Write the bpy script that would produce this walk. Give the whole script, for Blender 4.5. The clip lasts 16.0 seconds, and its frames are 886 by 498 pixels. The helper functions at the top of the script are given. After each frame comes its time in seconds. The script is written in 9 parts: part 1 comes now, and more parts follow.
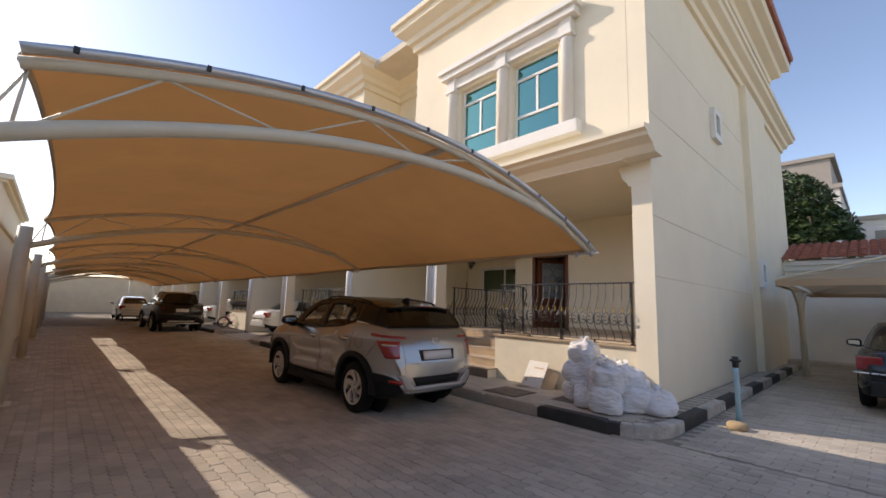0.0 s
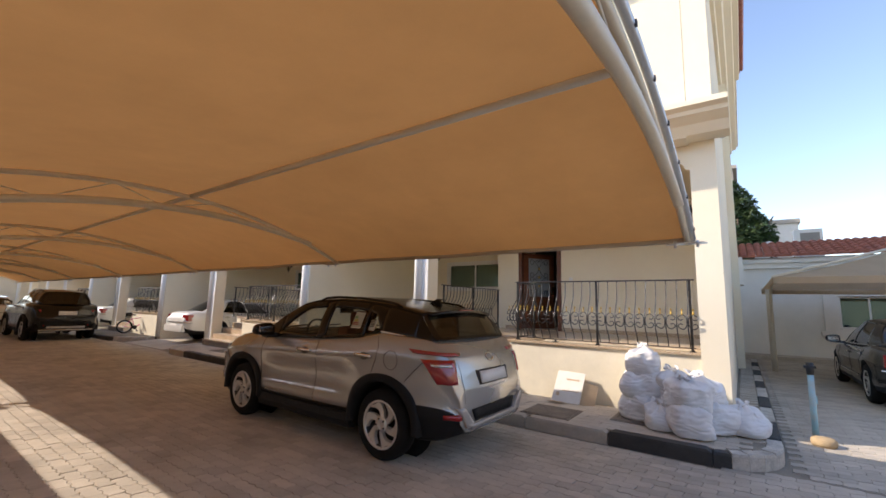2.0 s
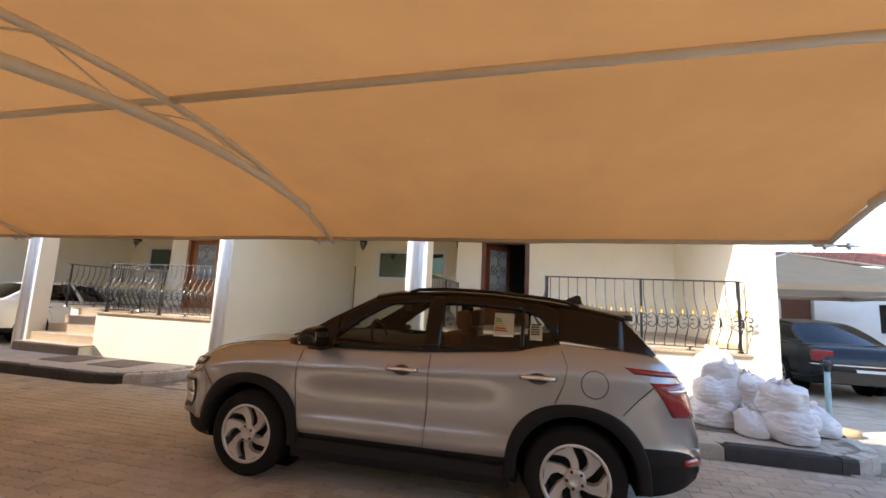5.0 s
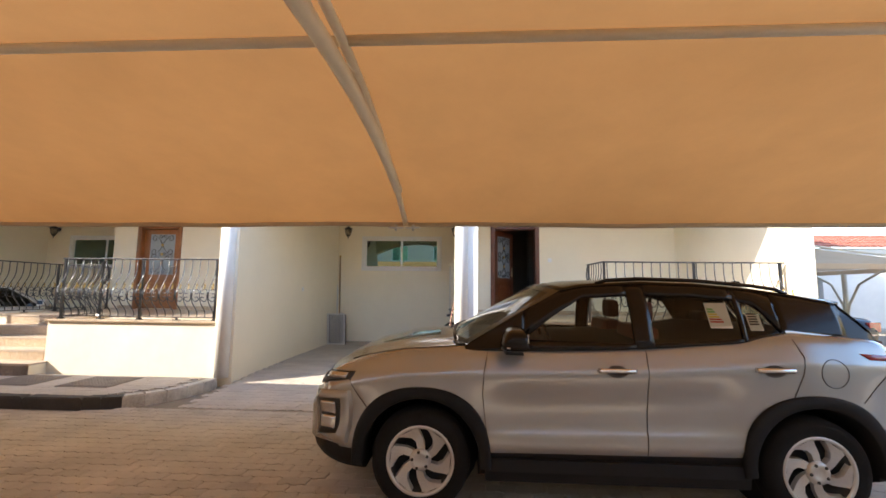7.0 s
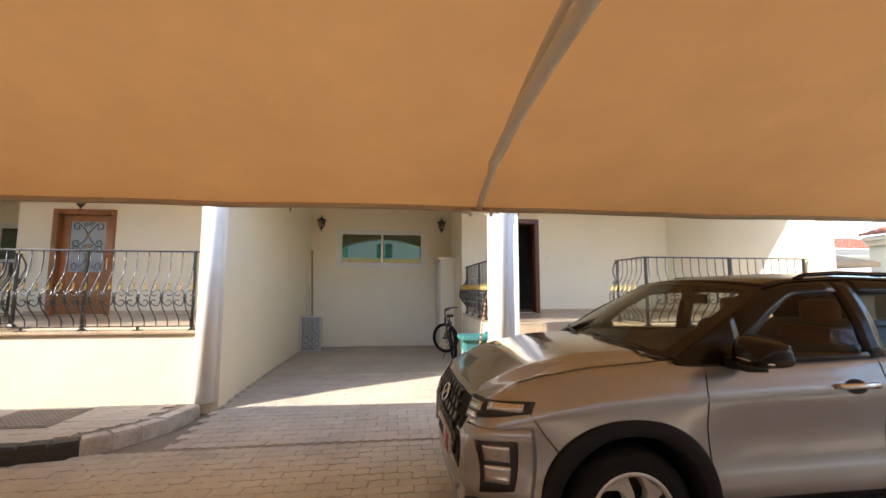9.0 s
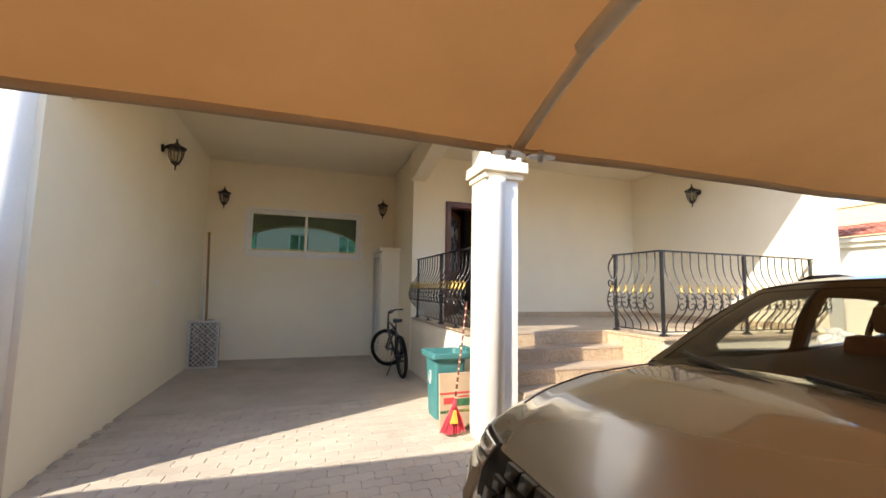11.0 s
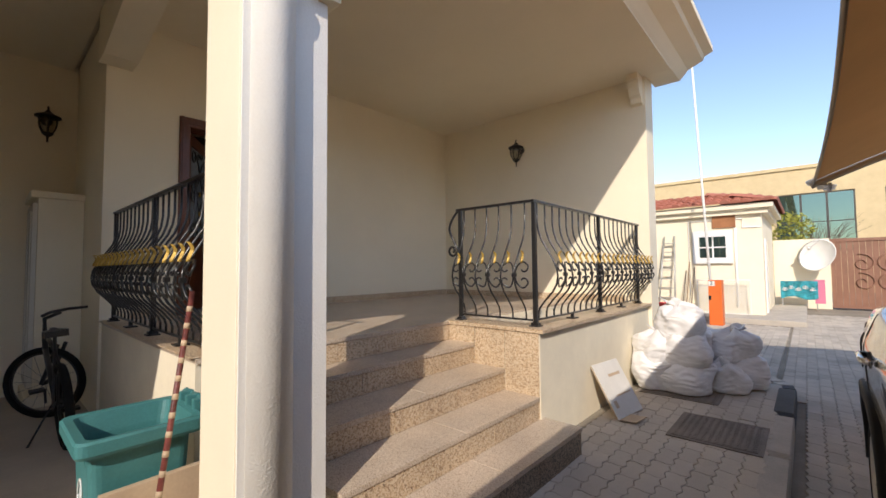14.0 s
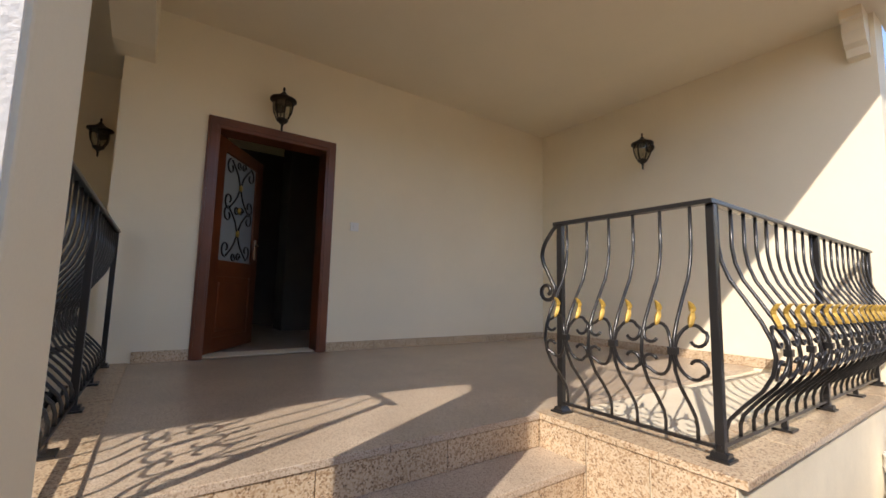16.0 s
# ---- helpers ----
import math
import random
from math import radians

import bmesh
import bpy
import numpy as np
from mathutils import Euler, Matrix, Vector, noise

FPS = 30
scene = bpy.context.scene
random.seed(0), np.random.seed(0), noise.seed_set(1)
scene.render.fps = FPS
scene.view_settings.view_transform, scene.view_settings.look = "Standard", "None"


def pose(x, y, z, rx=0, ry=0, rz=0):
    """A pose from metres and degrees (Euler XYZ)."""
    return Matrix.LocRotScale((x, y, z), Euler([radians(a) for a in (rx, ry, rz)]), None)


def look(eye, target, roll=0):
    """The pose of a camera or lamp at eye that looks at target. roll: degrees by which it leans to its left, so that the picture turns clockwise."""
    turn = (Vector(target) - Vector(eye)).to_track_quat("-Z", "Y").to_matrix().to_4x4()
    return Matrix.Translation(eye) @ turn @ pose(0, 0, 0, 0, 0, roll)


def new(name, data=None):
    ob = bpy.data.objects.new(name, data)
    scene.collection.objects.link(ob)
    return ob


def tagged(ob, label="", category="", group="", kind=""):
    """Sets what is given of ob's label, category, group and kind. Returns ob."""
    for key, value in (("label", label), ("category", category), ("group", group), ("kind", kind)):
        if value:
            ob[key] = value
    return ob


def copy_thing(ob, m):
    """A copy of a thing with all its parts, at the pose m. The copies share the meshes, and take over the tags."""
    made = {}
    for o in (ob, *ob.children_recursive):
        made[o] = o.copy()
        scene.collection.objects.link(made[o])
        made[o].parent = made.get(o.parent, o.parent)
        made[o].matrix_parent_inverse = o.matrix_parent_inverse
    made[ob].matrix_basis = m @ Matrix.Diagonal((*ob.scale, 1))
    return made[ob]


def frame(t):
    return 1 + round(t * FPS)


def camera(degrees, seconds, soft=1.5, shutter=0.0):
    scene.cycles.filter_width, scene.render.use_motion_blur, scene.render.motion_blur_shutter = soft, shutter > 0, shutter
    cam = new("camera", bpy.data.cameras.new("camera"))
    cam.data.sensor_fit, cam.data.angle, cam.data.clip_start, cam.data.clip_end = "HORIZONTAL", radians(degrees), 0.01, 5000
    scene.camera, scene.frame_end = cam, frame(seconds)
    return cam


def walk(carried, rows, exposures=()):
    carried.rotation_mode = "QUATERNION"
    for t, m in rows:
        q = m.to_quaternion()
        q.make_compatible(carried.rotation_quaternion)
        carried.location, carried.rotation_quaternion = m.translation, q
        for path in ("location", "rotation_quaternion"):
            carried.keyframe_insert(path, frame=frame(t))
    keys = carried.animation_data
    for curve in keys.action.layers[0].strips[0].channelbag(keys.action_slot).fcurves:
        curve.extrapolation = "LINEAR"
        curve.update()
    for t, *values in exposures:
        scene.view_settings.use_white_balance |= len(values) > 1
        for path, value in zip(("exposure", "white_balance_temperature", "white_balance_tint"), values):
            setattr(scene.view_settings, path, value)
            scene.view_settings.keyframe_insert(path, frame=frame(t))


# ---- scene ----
cam = camera(94.3, 16.0, soft=1.6)
PATH = [
    (0, (0.857, 0.498, 1.495), (2.205, 1.948, 1.773), 1.9),
    (0.5, (0.857, 1.051, 1.501), (2.273, 2.435, 1.783), 1.8),
    (1, (0.868, 1.599, 1.511), (2.351, 2.911, 1.791), 1.5),
    (1.5, (0.891, 2.144, 1.522), (2.435, 3.384, 1.802), 1.4),
    (2, (0.896, 2.674, 1.535), (2.5, 3.837, 1.808), 1.4),
    (2.5, (0.894, 3.207, 1.537), (2.562, 4.278, 1.807), 1.7),
    (3, (0.873, 3.747, 1.533), (2.609, 4.705, 1.8), 1.8),
    (3.5, (0.876, 4.29, 1.521), (2.677, 5.12, 1.787), 1.7),
    (3.7, (0.879, 4.513, 1.521), (2.703, 5.29, 1.785), 2.0),
    (5.8, (0.973, 6.724, 1.489), (2.929, 7.068, 1.724), 1.8),
    (6, (0.983, 6.939, 1.491), (2.946, 7.251, 1.717), 1.5),
    (6.5, (1.035, 7.457, 1.499), (3.012, 7.673, 1.711), 1.1),
    (7, (1.1, 7.974, 1.503), (3.087, 8.085, 1.706), 0.6),
    (7.5, (1.184, 8.458, 1.507), (3.175, 8.461, 1.699), 0.4),
    (8, (1.345, 8.905, 1.512), (3.334, 8.814, 1.701), 0.3),
    (8.5, (1.607, 9.259, 1.507), (3.59, 9.089, 1.695), 0.1),
    (9, (1.978, 9.498, 1.5), (3.954, 9.257, 1.696), 0.1),
    (9.5, (2.422, 9.672, 1.498), (4.385, 9.356, 1.707), 0.3),
    (9.7, (2.609, 9.717, 1.498), (4.567, 9.367, 1.708), 0.3),
    (11.8, (4.556, 9.783, 1.495), (6.408, 9.042, 1.651), 1.2),
    (12, (4.724, 9.778, 1.492), (6.575, 9.034, 1.638), 1.1),
    (12.5, (5.121, 9.714, 1.473), (7.0, 9.037, 1.588), 0.8),
    (13, (5.459, 9.49, 1.461), (7.16, 8.442, 1.556), 0.0),
    (13.5, (5.718, 9.126, 1.447), (7.169, 7.753, 1.531), -0.9),
    (14, (5.948, 8.746, 1.447), (7.272, 7.25, 1.541), -0.5),
    (14.5, (6.138, 8.362, 1.462), (7.492, 6.896, 1.595), 0.3),
    (15, (6.319, 8.042, 1.497), (7.789, 6.695, 1.652), 1.0),
    (15.5, (6.59, 7.796, 1.555), (8.166, 6.577, 1.733), 1.2),
    (16, (6.827, 7.641, 1.589), (8.465, 6.513, 1.798), 1.4),
]
walk(cam, [(t, look(eye, target, roll)) for t, eye, target, roll in PATH],
     exposures=[(0.0, 0.90, 7350, 19), (2.0, 1.48, 7100, 17), (3.5, 1.92, 6900, 15), (6.5, 2.42, 6700, 12), (9.5, 2.3, 6800, 12), (12.0, 1.84, 6950, 12), (13.5, 1.15, 6950, 15), (14.5, 0.92, 6800, 14), (15.2, 0.98, 6800, 13), (16.0, 1.35, 6900, 16)])

# ---- world, sun ----
SUN_WAY = Vector((1.0, -1.95, -1.42)).normalized()
world = bpy.data.worlds.new("sky")
scene.world = world
world.use_nodes = True
wn = world.node_tree
sky = wn.nodes.new("ShaderNodeTexSky")
sky.sky_type = "NISHITA"
sky.sun_disc = False
sky.sun_elevation = math.asin(-SUN_WAY.z)
sky.sun_rotation = math.atan2(-SUN_WAY.x, -SUN_WAY.y)
sky.dust_density = 0.5
sky.air_density = 0.95
sky.ozone_density = 2.0
wn.links.new(sky.outputs[0], wn.nodes["Background"].inputs[0])
wn.nodes["Background"].inputs[1].default_value = 0.135
sun = new("sun", bpy.data.lights.new("sun", "SUN"))
sun.data.energy = 2.0
sun.data.angle = radians(0.5)
sun.data.color = (1.0, 0.94, 0.84)
sun.matrix_world = look((0, 0, 30), Vector((0, 0, 30)) + SUN_WAY)

# ---- materials ----


def mat(name, col, rough=0.7, metal=0.0, scale=6.0, vary=0.12, bump=0.1, bscale=80.0, spec=0.5, coat=0.0, stain=None, island=0.0, obj=0.0):
    """Colour with a coarse and a fine noise, and a fine relief."""
    m = bpy.data.materials.new(name)
    m.use_nodes = True
    nt = m.node_tree
    b = nt.nodes["Principled BSDF"]
    b.inputs["Roughness"].default_value = rough
    b.inputs["Metallic"].default_value = metal
    b.inputs["Specular IOR Level"].default_value = spec
    b.inputs["Coat Weight"].default_value = coat
    b.inputs["Coat Roughness"].default_value = 0.04
    geo = nt.nodes.new("ShaderNodeNewGeometry")
    n1 = nt.nodes.new("ShaderNodeTexNoise")
    n1.inputs["Scale"].default_value = scale / 6.0
    n1.inputs["Detail"].default_value = 6
    n1.inputs["Roughness"].default_value = 0.65
    n2 = nt.nodes.new("ShaderNodeTexNoise")
    n2.inputs["Scale"].default_value = bscale
    n2.inputs["Detail"].default_value = 4
    for n in (n1, n2):
        nt.links.new(geo.outputs["Position"], n.inputs["Vector"])
    add = nt.nodes.new("ShaderNodeMath")
    add.operation = "MULTIPLY_ADD"
    nt.links.new(n2.outputs[0], add.inputs[0])
    add.inputs[1].default_value = 0.35
    nt.links.new(n1.outputs[0], add.inputs[2])
    last = add.outputs[0]
    for amount, node, sock in ((island, geo, "Random Per Island"), (obj, None, "Random")):
        if amount:
            if node is None:
                node = nt.nodes.new("ShaderNodeObjectInfo")
            ma = nt.nodes.new("ShaderNodeMath")
            ma.operation = "MULTIPLY_ADD"
            nt.links.new(node.outputs[sock], ma.inputs[0])
            ma.inputs[1].default_value = amount
            nt.links.new(last, ma.inputs[2])
            last = ma.outputs[0]
    mid = 0.67 + island / 2 + obj / 2
    ramp = nt.nodes.new("ShaderNodeMapRange")
    ramp.inputs["From Min"].default_value = mid - 0.3 - island / 2
    ramp.inputs["From Max"].default_value = mid + 0.3 + island / 2
    nt.links.new(last, ramp.inputs["Value"])
    mix = nt.nodes.new("ShaderNodeMix")
    mix.data_type = "RGBA"
    dark = stain or [c * (1 - 2 * vary) for c in col]
    light = [min(1, c * (1 + vary)) for c in col]
    mix.inputs[6].default_value = (*dark, 1)
    mix.inputs[7].default_value = (*light, 1)
    nt.links.new(ramp.outputs[0], mix.inputs[0])
    nt.links.new(mix.outputs[2], b.inputs["Base Color"])
    if bump:
        bp = nt.nodes.new("ShaderNodeBump")
        bp.inputs["Strength"].default_value = bump
        bp.inputs["Distance"].default_value = 0.01
        nt.links.new(n2.outputs[0], bp.inputs["Height"])
        nt.links.new(bp.outputs[0], b.inputs["Normal"])
    return m


def glass_mat(name, tint, gloss, fac):
    m = bpy.data.materials.new(name)
    m.use_nodes = True
    nt = m.node_tree
    nt.nodes.remove(nt.nodes["Principled BSDF"])
    out = nt.nodes["Material Output"]
    tr = nt.nodes.new("ShaderNodeBsdfTransparent")
    tr.inputs[0].default_value = (*tint, 1)
    gl = nt.nodes.new("ShaderNodeBsdfGlossy")
    gl.inputs["Color"].default_value = (*gloss, 1)
    gl.inputs["Roughness"].default_value = 0.015
    lw = nt.nodes.new("ShaderNodeLayerWeight")
    lw.inputs[0].default_value = 0.5
    pw = nt.nodes.new("ShaderNodeMath")
    pw.operation = "POWER"
    pw.inputs[1].default_value = 4.5
    nt.links.new(lw.outputs["Facing"], pw.inputs[0])
    ad = nt.nodes.new("ShaderNodeMath")
    ad.operation = "MULTIPLY_ADD"
    ad.inputs[1].default_value = 0.9 * (1 - fac)
    ad.inputs[2].default_value = 0.03 + fac
    nt.links.new(pw.outputs[0], ad.inputs[0])
    mx = nt.nodes.new("ShaderNodeMixShader")
    nt.links.new(ad.outputs[0], mx.inputs[0])
    nt.links.new(tr.outputs[0], mx.inputs[1])
    nt.links.new(gl.outputs[0], mx.inputs[2])
    nt.links.new(mx.outputs[0], out.inputs[0])
    return m


def cloth_mat(name, col, trans):
    """Shade cloth that lets part of the light through."""
    m = mat(name, col, rough=0.9, scale=9, vary=0.06, bump=0.05, bscale=300, spec=0.1)
    nt = m.node_tree
    b = nt.nodes["Principled BSDF"]
    src = b.inputs["Base Color"].links[0].from_socket
    tl = nt.nodes.new("ShaderNodeBsdfTranslucent")
    nt.links.new(src, tl.inputs[0])
    mx = nt.nodes.new("ShaderNodeMixShader")
    mx.inputs[0].default_value = trans
    nt.links.new(b.outputs[0], mx.inputs[1])
    nt.links.new(tl.outputs[0], mx.inputs[2])
    nt.links.new(mx.outputs[0], nt.nodes["Material Output"].inputs[0])
    return m


def speckle_mat(name, cols, rough, size=190.0):
    """Polished speckled granite."""
    m = bpy.data.materials.new(name)
    m.use_nodes = True
    nt = m.node_tree
    b = nt.nodes["Principled BSDF"]
    b.inputs["Roughness"].default_value = rough
    geo = nt.nodes.new("ShaderNodeNewGeometry")
    v = nt.nodes.new("ShaderNodeTexVoronoi")
    v.inputs["Scale"].default_value = size
    nz = nt.nodes.new("ShaderNodeTexNoise")
    nz.inputs["Scale"].default_value = size * 0.45
    nz.inputs["Detail"].default_value = 3
    big = nt.nodes.new("ShaderNodeTexNoise")
    big.inputs["Scale"].default_value = 2.5
    big.inputs["Detail"].default_value = 5
    for n in (v, nz, big):
        nt.links.new(geo.outputs["Position"], n.inputs["Vector"])
    sep = nt.nodes.new("ShaderNodeSeparateColor")
    nt.links.new(v.outputs["Color"], sep.inputs[0])
    s = nt.nodes.new("ShaderNodeMath")
    s.operation = "ADD"
    nt.links.new(sep.outputs[0], s.inputs[0])
    nt.links.new(nz.outputs[0], s.inputs[1])
    r = nt.nodes.new("ShaderNodeValToRGB")
    r.color_ramp.interpolation = "LINEAR"
    els = r.color_ramp.elements
    while len(els) < len(cols):
        els.new(0.5)
    for i, (p, c) in enumerate(cols):
        els[i].position = p
        els[i].color = (*c, 1)
    half = nt.nodes.new("ShaderNodeMath")
    half.operation = "MULTIPLY"
    half.inputs[1].default_value = 0.66
    nt.links.new(s.outputs[0], half.inputs[0])
    nt.links.new(half.outputs[0], r.inputs[0])
    mul = nt.nodes.new("ShaderNodeMix")
    mul.data_type = "RGBA"
    mul.blend_type = "MULTIPLY"
    mul.inputs[0].default_value = 0.5
    nt.links.new(r.outputs[0], mul.inputs[6])
    nt.links.new(big.outputs[0], mul.inputs[7])
    nt.links.new(mul.outputs[2], b.inputs["Base Color"])
    return m


WALL = mat("cream_render", (0.86, 0.775, 0.60), 0.85, scale=5, vary=0.035, bump=0.13, bscale=140, spec=0.2)
WALL_LOW = mat("cream_render_stained", (0.85, 0.77, 0.60), 0.85, scale=14, vary=0.07, bump=0.25, bscale=120, spec=0.2)
TRIM = mat("white_trim_paint", (0.82, 0.80, 0.745), 0.7, scale=8, vary=0.05, bump=0.24, bscale=110, spec=0.3)
CEIL = mat("cream_ceiling", (0.84, 0.75, 0.58), 0.9, scale=6, vary=0.03, bump=0.08, bscale=160, spec=0.15)
BOUND = mat("boundary_render", (0.72, 0.65, 0.53), 0.9, scale=10, vary=0.07, bump=0.2, bscale=90, spec=0.15)
PAVE_BASE = mat("paving_joint_sand", (0.31, 0.272, 0.22), 0.95, scale=9, vary=0.22, bump=0.4, bscale=60, spec=0.1)
PAVER = mat("concrete_paver", (0.55, 0.49, 0.41), 0.88, scale=7, vary=0.24, bump=0.35, bscale=130, spec=0.2, island=0.22)
PAVER_L = mat("concrete_paver_light", (0.56, 0.495, 0.41), 0.88, scale=7, vary=0.15, bump=0.35, bscale=130, spec=0.2, island=0.2)
KERB_W = mat("kerb_white_paint", (0.66, 0.62, 0.55), 0.8, scale=34, vary=0.10, bump=0.5, bscale=60, stain=(0.27, 0.24, 0.2))
KERB_B = mat("kerb_black_paint", (0.05, 0.048, 0.046), 0.7, scale=22, vary=0.25, bump=0.4, bscale=60)
KERB_G = mat("kerb_grey_concrete", (0.50, 0.45, 0.38), 0.85, scale=18, vary=0.15, bump=0.4, bscale=70)
JOINT_L = mat("pale_joint_sand", (0.50, 0.44, 0.36), 0.95, scale=9, vary=0.2, bump=0.4, bscale=60, spec=0.1)
FLOORG = mat("garage_floor_concrete", (0.52, 0.46, 0.38), 0.85, scale=8, vary=0.14, bump=0.2, bscale=120, spec=0.25)
GRANITE = speckle_mat("granite_speckled", [(0.18, (0.09, 0.055, 0.035)), (0.42, (0.48, 0.31, 0.18)), (0.60, (0.72, 0.53, 0.34)), (0.85, (0.82, 0.67, 0.48))], 0.32, 150)
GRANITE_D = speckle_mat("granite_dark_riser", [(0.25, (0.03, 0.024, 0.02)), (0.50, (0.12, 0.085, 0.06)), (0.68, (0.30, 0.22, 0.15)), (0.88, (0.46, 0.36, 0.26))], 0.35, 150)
GRANITE_P = speckle_mat("granite_polished_floor", [(0.15, (0.22, 0.155, 0.11)), (0.42, (0.54, 0.41, 0.29)), (0.62, (0.68, 0.54, 0.41)), (0.85, (0.78, 0.66, 0.52))], 0.30, 230)
STEEL = mat("carport_pipe_paint", (0.68, 0.60, 0.46), 0.45, scale=12, vary=0.06, bump=0.05, bscale=60)
GALV = mat("edge_rail_galvanised", (0.55, 0.56, 0.57), 0.35, metal=0.7, scale=20, vary=0.1, bump=0.05)
CLOTH = cloth_mat("tan_shade_cloth", (0.62, 0.318, 0.118), 0.18)
CLOTH_E = cloth_mat("beige_shade_cloth", (0.62, 0.47, 0.32), 0.35)
HEM = mat("cloth_hem", (0.52, 0.42, 0.30), 0.9, bump=0.1)
IRON = mat("black_wrought_iron", (0.018, 0.017, 0.017), 0.28, scale=30, vary=0.2, bump=0.12, bscale=90, spec=0.6)
GOLD = mat("gold_leaf_paint", (0.55, 0.35, 0.07), 0.45, metal=0.3, scale=60, vary=0.25, bump=0.3, bscale=120)
WOOD = mat("red_brown_door_wood", (0.16, 0.045, 0.016), 0.38, scale=14, vary=0.25, bump=0.06, bscale=120, coat=0.2)
WOOD_L = mat("orange_brown_door_wood", (0.34, 0.13, 0.04), 0.4, scale=14, vary=0.25, bump=0.06, bscale=120, coat=0.2)
UPVC = mat("white_window_frame", (0.80, 0.79, 0.76), 0.35, scale=10, vary=0.02, bump=0.0)
GLASS_G = glass_mat("green_tinted_glass", (0.045, 0.11, 0.085), (0.60, 0.86, 0.78), 0.20)
GLASS_T = glass_mat("teal_reflective_glass", (0.10, 0.30, 0.27), (0.30, 0.72, 0.66), 0.34)
GLASS_D = mat("frosted_door_glass", (0.34, 0.38, 0.40), 0.25, scale=30, vary=0.05, bump=0.1, bscale=200)
# dimness of unlit rooms is put into these two colours
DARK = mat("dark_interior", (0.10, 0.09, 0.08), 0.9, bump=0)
ROOM = mat("dimmed_interior_paint", (0.15, 0.135, 0.115), 0.9, bump=0)
TILE = mat("red_clay_tile", (0.42, 0.15, 0.10), 0.75, scale=20, vary=0.2, bump=0.3, bscale=60, island=0.25)
BLACKM = mat("black_plastic", (0.02, 0.02, 0.02), 0.45, bump=0.1)

# ---- mesh helpers ----


def box(bm, x0, y0, z0, x1, y1, z1, bevel=0.0, m=None):
    q = bmesh.ops.create_cube(bm, size=1)["verts"]
    t = Matrix.LocRotScale(((x0 + x1) / 2, (y0 + y1) / 2, (z0 + z1) / 2), None, (abs(x1 - x0), abs(y1 - y0), abs(z1 - z0)))
    bmesh.ops.transform(bm, matrix=(m @ t) if m else t, verts=q)
    if bevel:
        es = list({e for v in q for e in v.link_edges})
        bmesh.ops.bevel(bm, geom=es, offset=bevel, segments=2, affect="EDGES", profile=0.6)


def prism(bm, pts, w0, w1, axis="z"):
    """A closed outline drawn out along an axis. axis x: pts are (y, z); y: (x, z); z: (x, y)."""
    def at(p, w):
        return {"x": (w, p[0], p[1]), "y": (p[0], w, p[1]), "z": (p[0], p[1], w)}[axis]
    a = [bm.verts.new(at(p, w0)) for p in pts]
    b = [bm.verts.new(at(p, w1)) for p in pts]
    fs = [bm.faces.new(a), bm.faces.new(b)]
    n = len(pts)
    for i in range(n):
        fs.append(bm.faces.new((a[i], a[(i + 1) % n], b[(i + 1) % n], b[i])))
    bmesh.ops.recalc_face_normals(bm, faces=fs)


def tube(bm, pts, r, seg=8, caps=True, flat=1.0):
    """A round bar along points. r: one radius or one for each point."""
    pts = [Vector(p) for p in pts]
    rs = r if isinstance(r, (list, tuple)) else [r] * len(pts)
    rings, ref = [], None
    for i, p in enumerate(pts):
        d = (pts[min(i + 1, len(pts) - 1)] - pts[max(i - 1, 0)]).normalized()
        if ref is None:
            ref = Vector((0, 0, 1)) if abs(d.z) < 0.9 else Vector((1, 0, 0))
        u = (ref - d * ref.dot(d)).normalized()
        ref = u
        v = d.cross(u)
        rings.append([bm.verts.new(p + (u * math.cos(a) + v * math.sin(a) * flat) * rs[i]) for a in (2 * math.pi * k / seg for k in range(seg))])
    for a, b in zip(rings, rings[1:]):
        for k in range(seg):
            f = bm.faces.new((a[k], a[(k + 1) % seg], b[(k + 1) % seg], b[k]))
            f.smooth = seg > 4
    if caps:
        bm.faces.new(rings[0][::-1])
        bm.faces.new(rings[-1])


def lathe(bm, prof, m=None, seg=20, a0=0.0, a1=2 * math.pi):
    """Turns (radius, height) points about z."""
    full = abs(a1 - a0 - 2 * math.pi) < 1e-6
    n = seg if full else seg + 1
    rings = []
    for r, z in prof:
        ring = []
        for k in range(n):
            a = a0 + (a1 - a0) * k / seg
            v = Vector((r * math.cos(a), r * math.sin(a), z))
            ring.append(bm.verts.new(m @ v if m else v))
        rings.append(ring)
    for a, b in zip(rings, rings[1:]):
        for k in range(seg if full else seg):
            j = (k + 1) % n
            try:
                f = bm.faces.new((a[k], a[j], b[j], b[k]))
                f.smooth = True
            except ValueError:
                pass


def finish(name, bm, material, smooth=None):
    bmesh.ops.recalc_face_normals(bm, faces=bm.faces[:])
    me = bpy.data.meshes.new(name)
    bm.to_mesh(me)
    bm.free()
    for m in (material if isinstance(material, (list, tuple)) else [material]):
        me.materials.append(m)
    return me


def part(name, bm, material, parent, label=""):
    """One mesh object under a thing or a part."""
    ob = new(name, finish(name, bm, material))
    ob.parent = parent
    return tagged(ob, label)


def thing(name, label, category, group="", at=(0, 0, 0), rz=0.0, kind=""):
    ob = new(name)
    ob.empty_display_size = 0.1
    ob.matrix_world = pose(*at, 0, 0, rz)
    return tagged(ob, label, category, group, kind)


def structure(name, bm, material, label, category="wall"):
    return tagged(new(name, finish(name, bm, material)), label, category, kind="structure")


def slab(name, b, material, label, category="wall", bevel=0.0):
    bm = bmesh.new()
    box(bm, *b, bevel)
    return structure(name, bm, material, label, category)


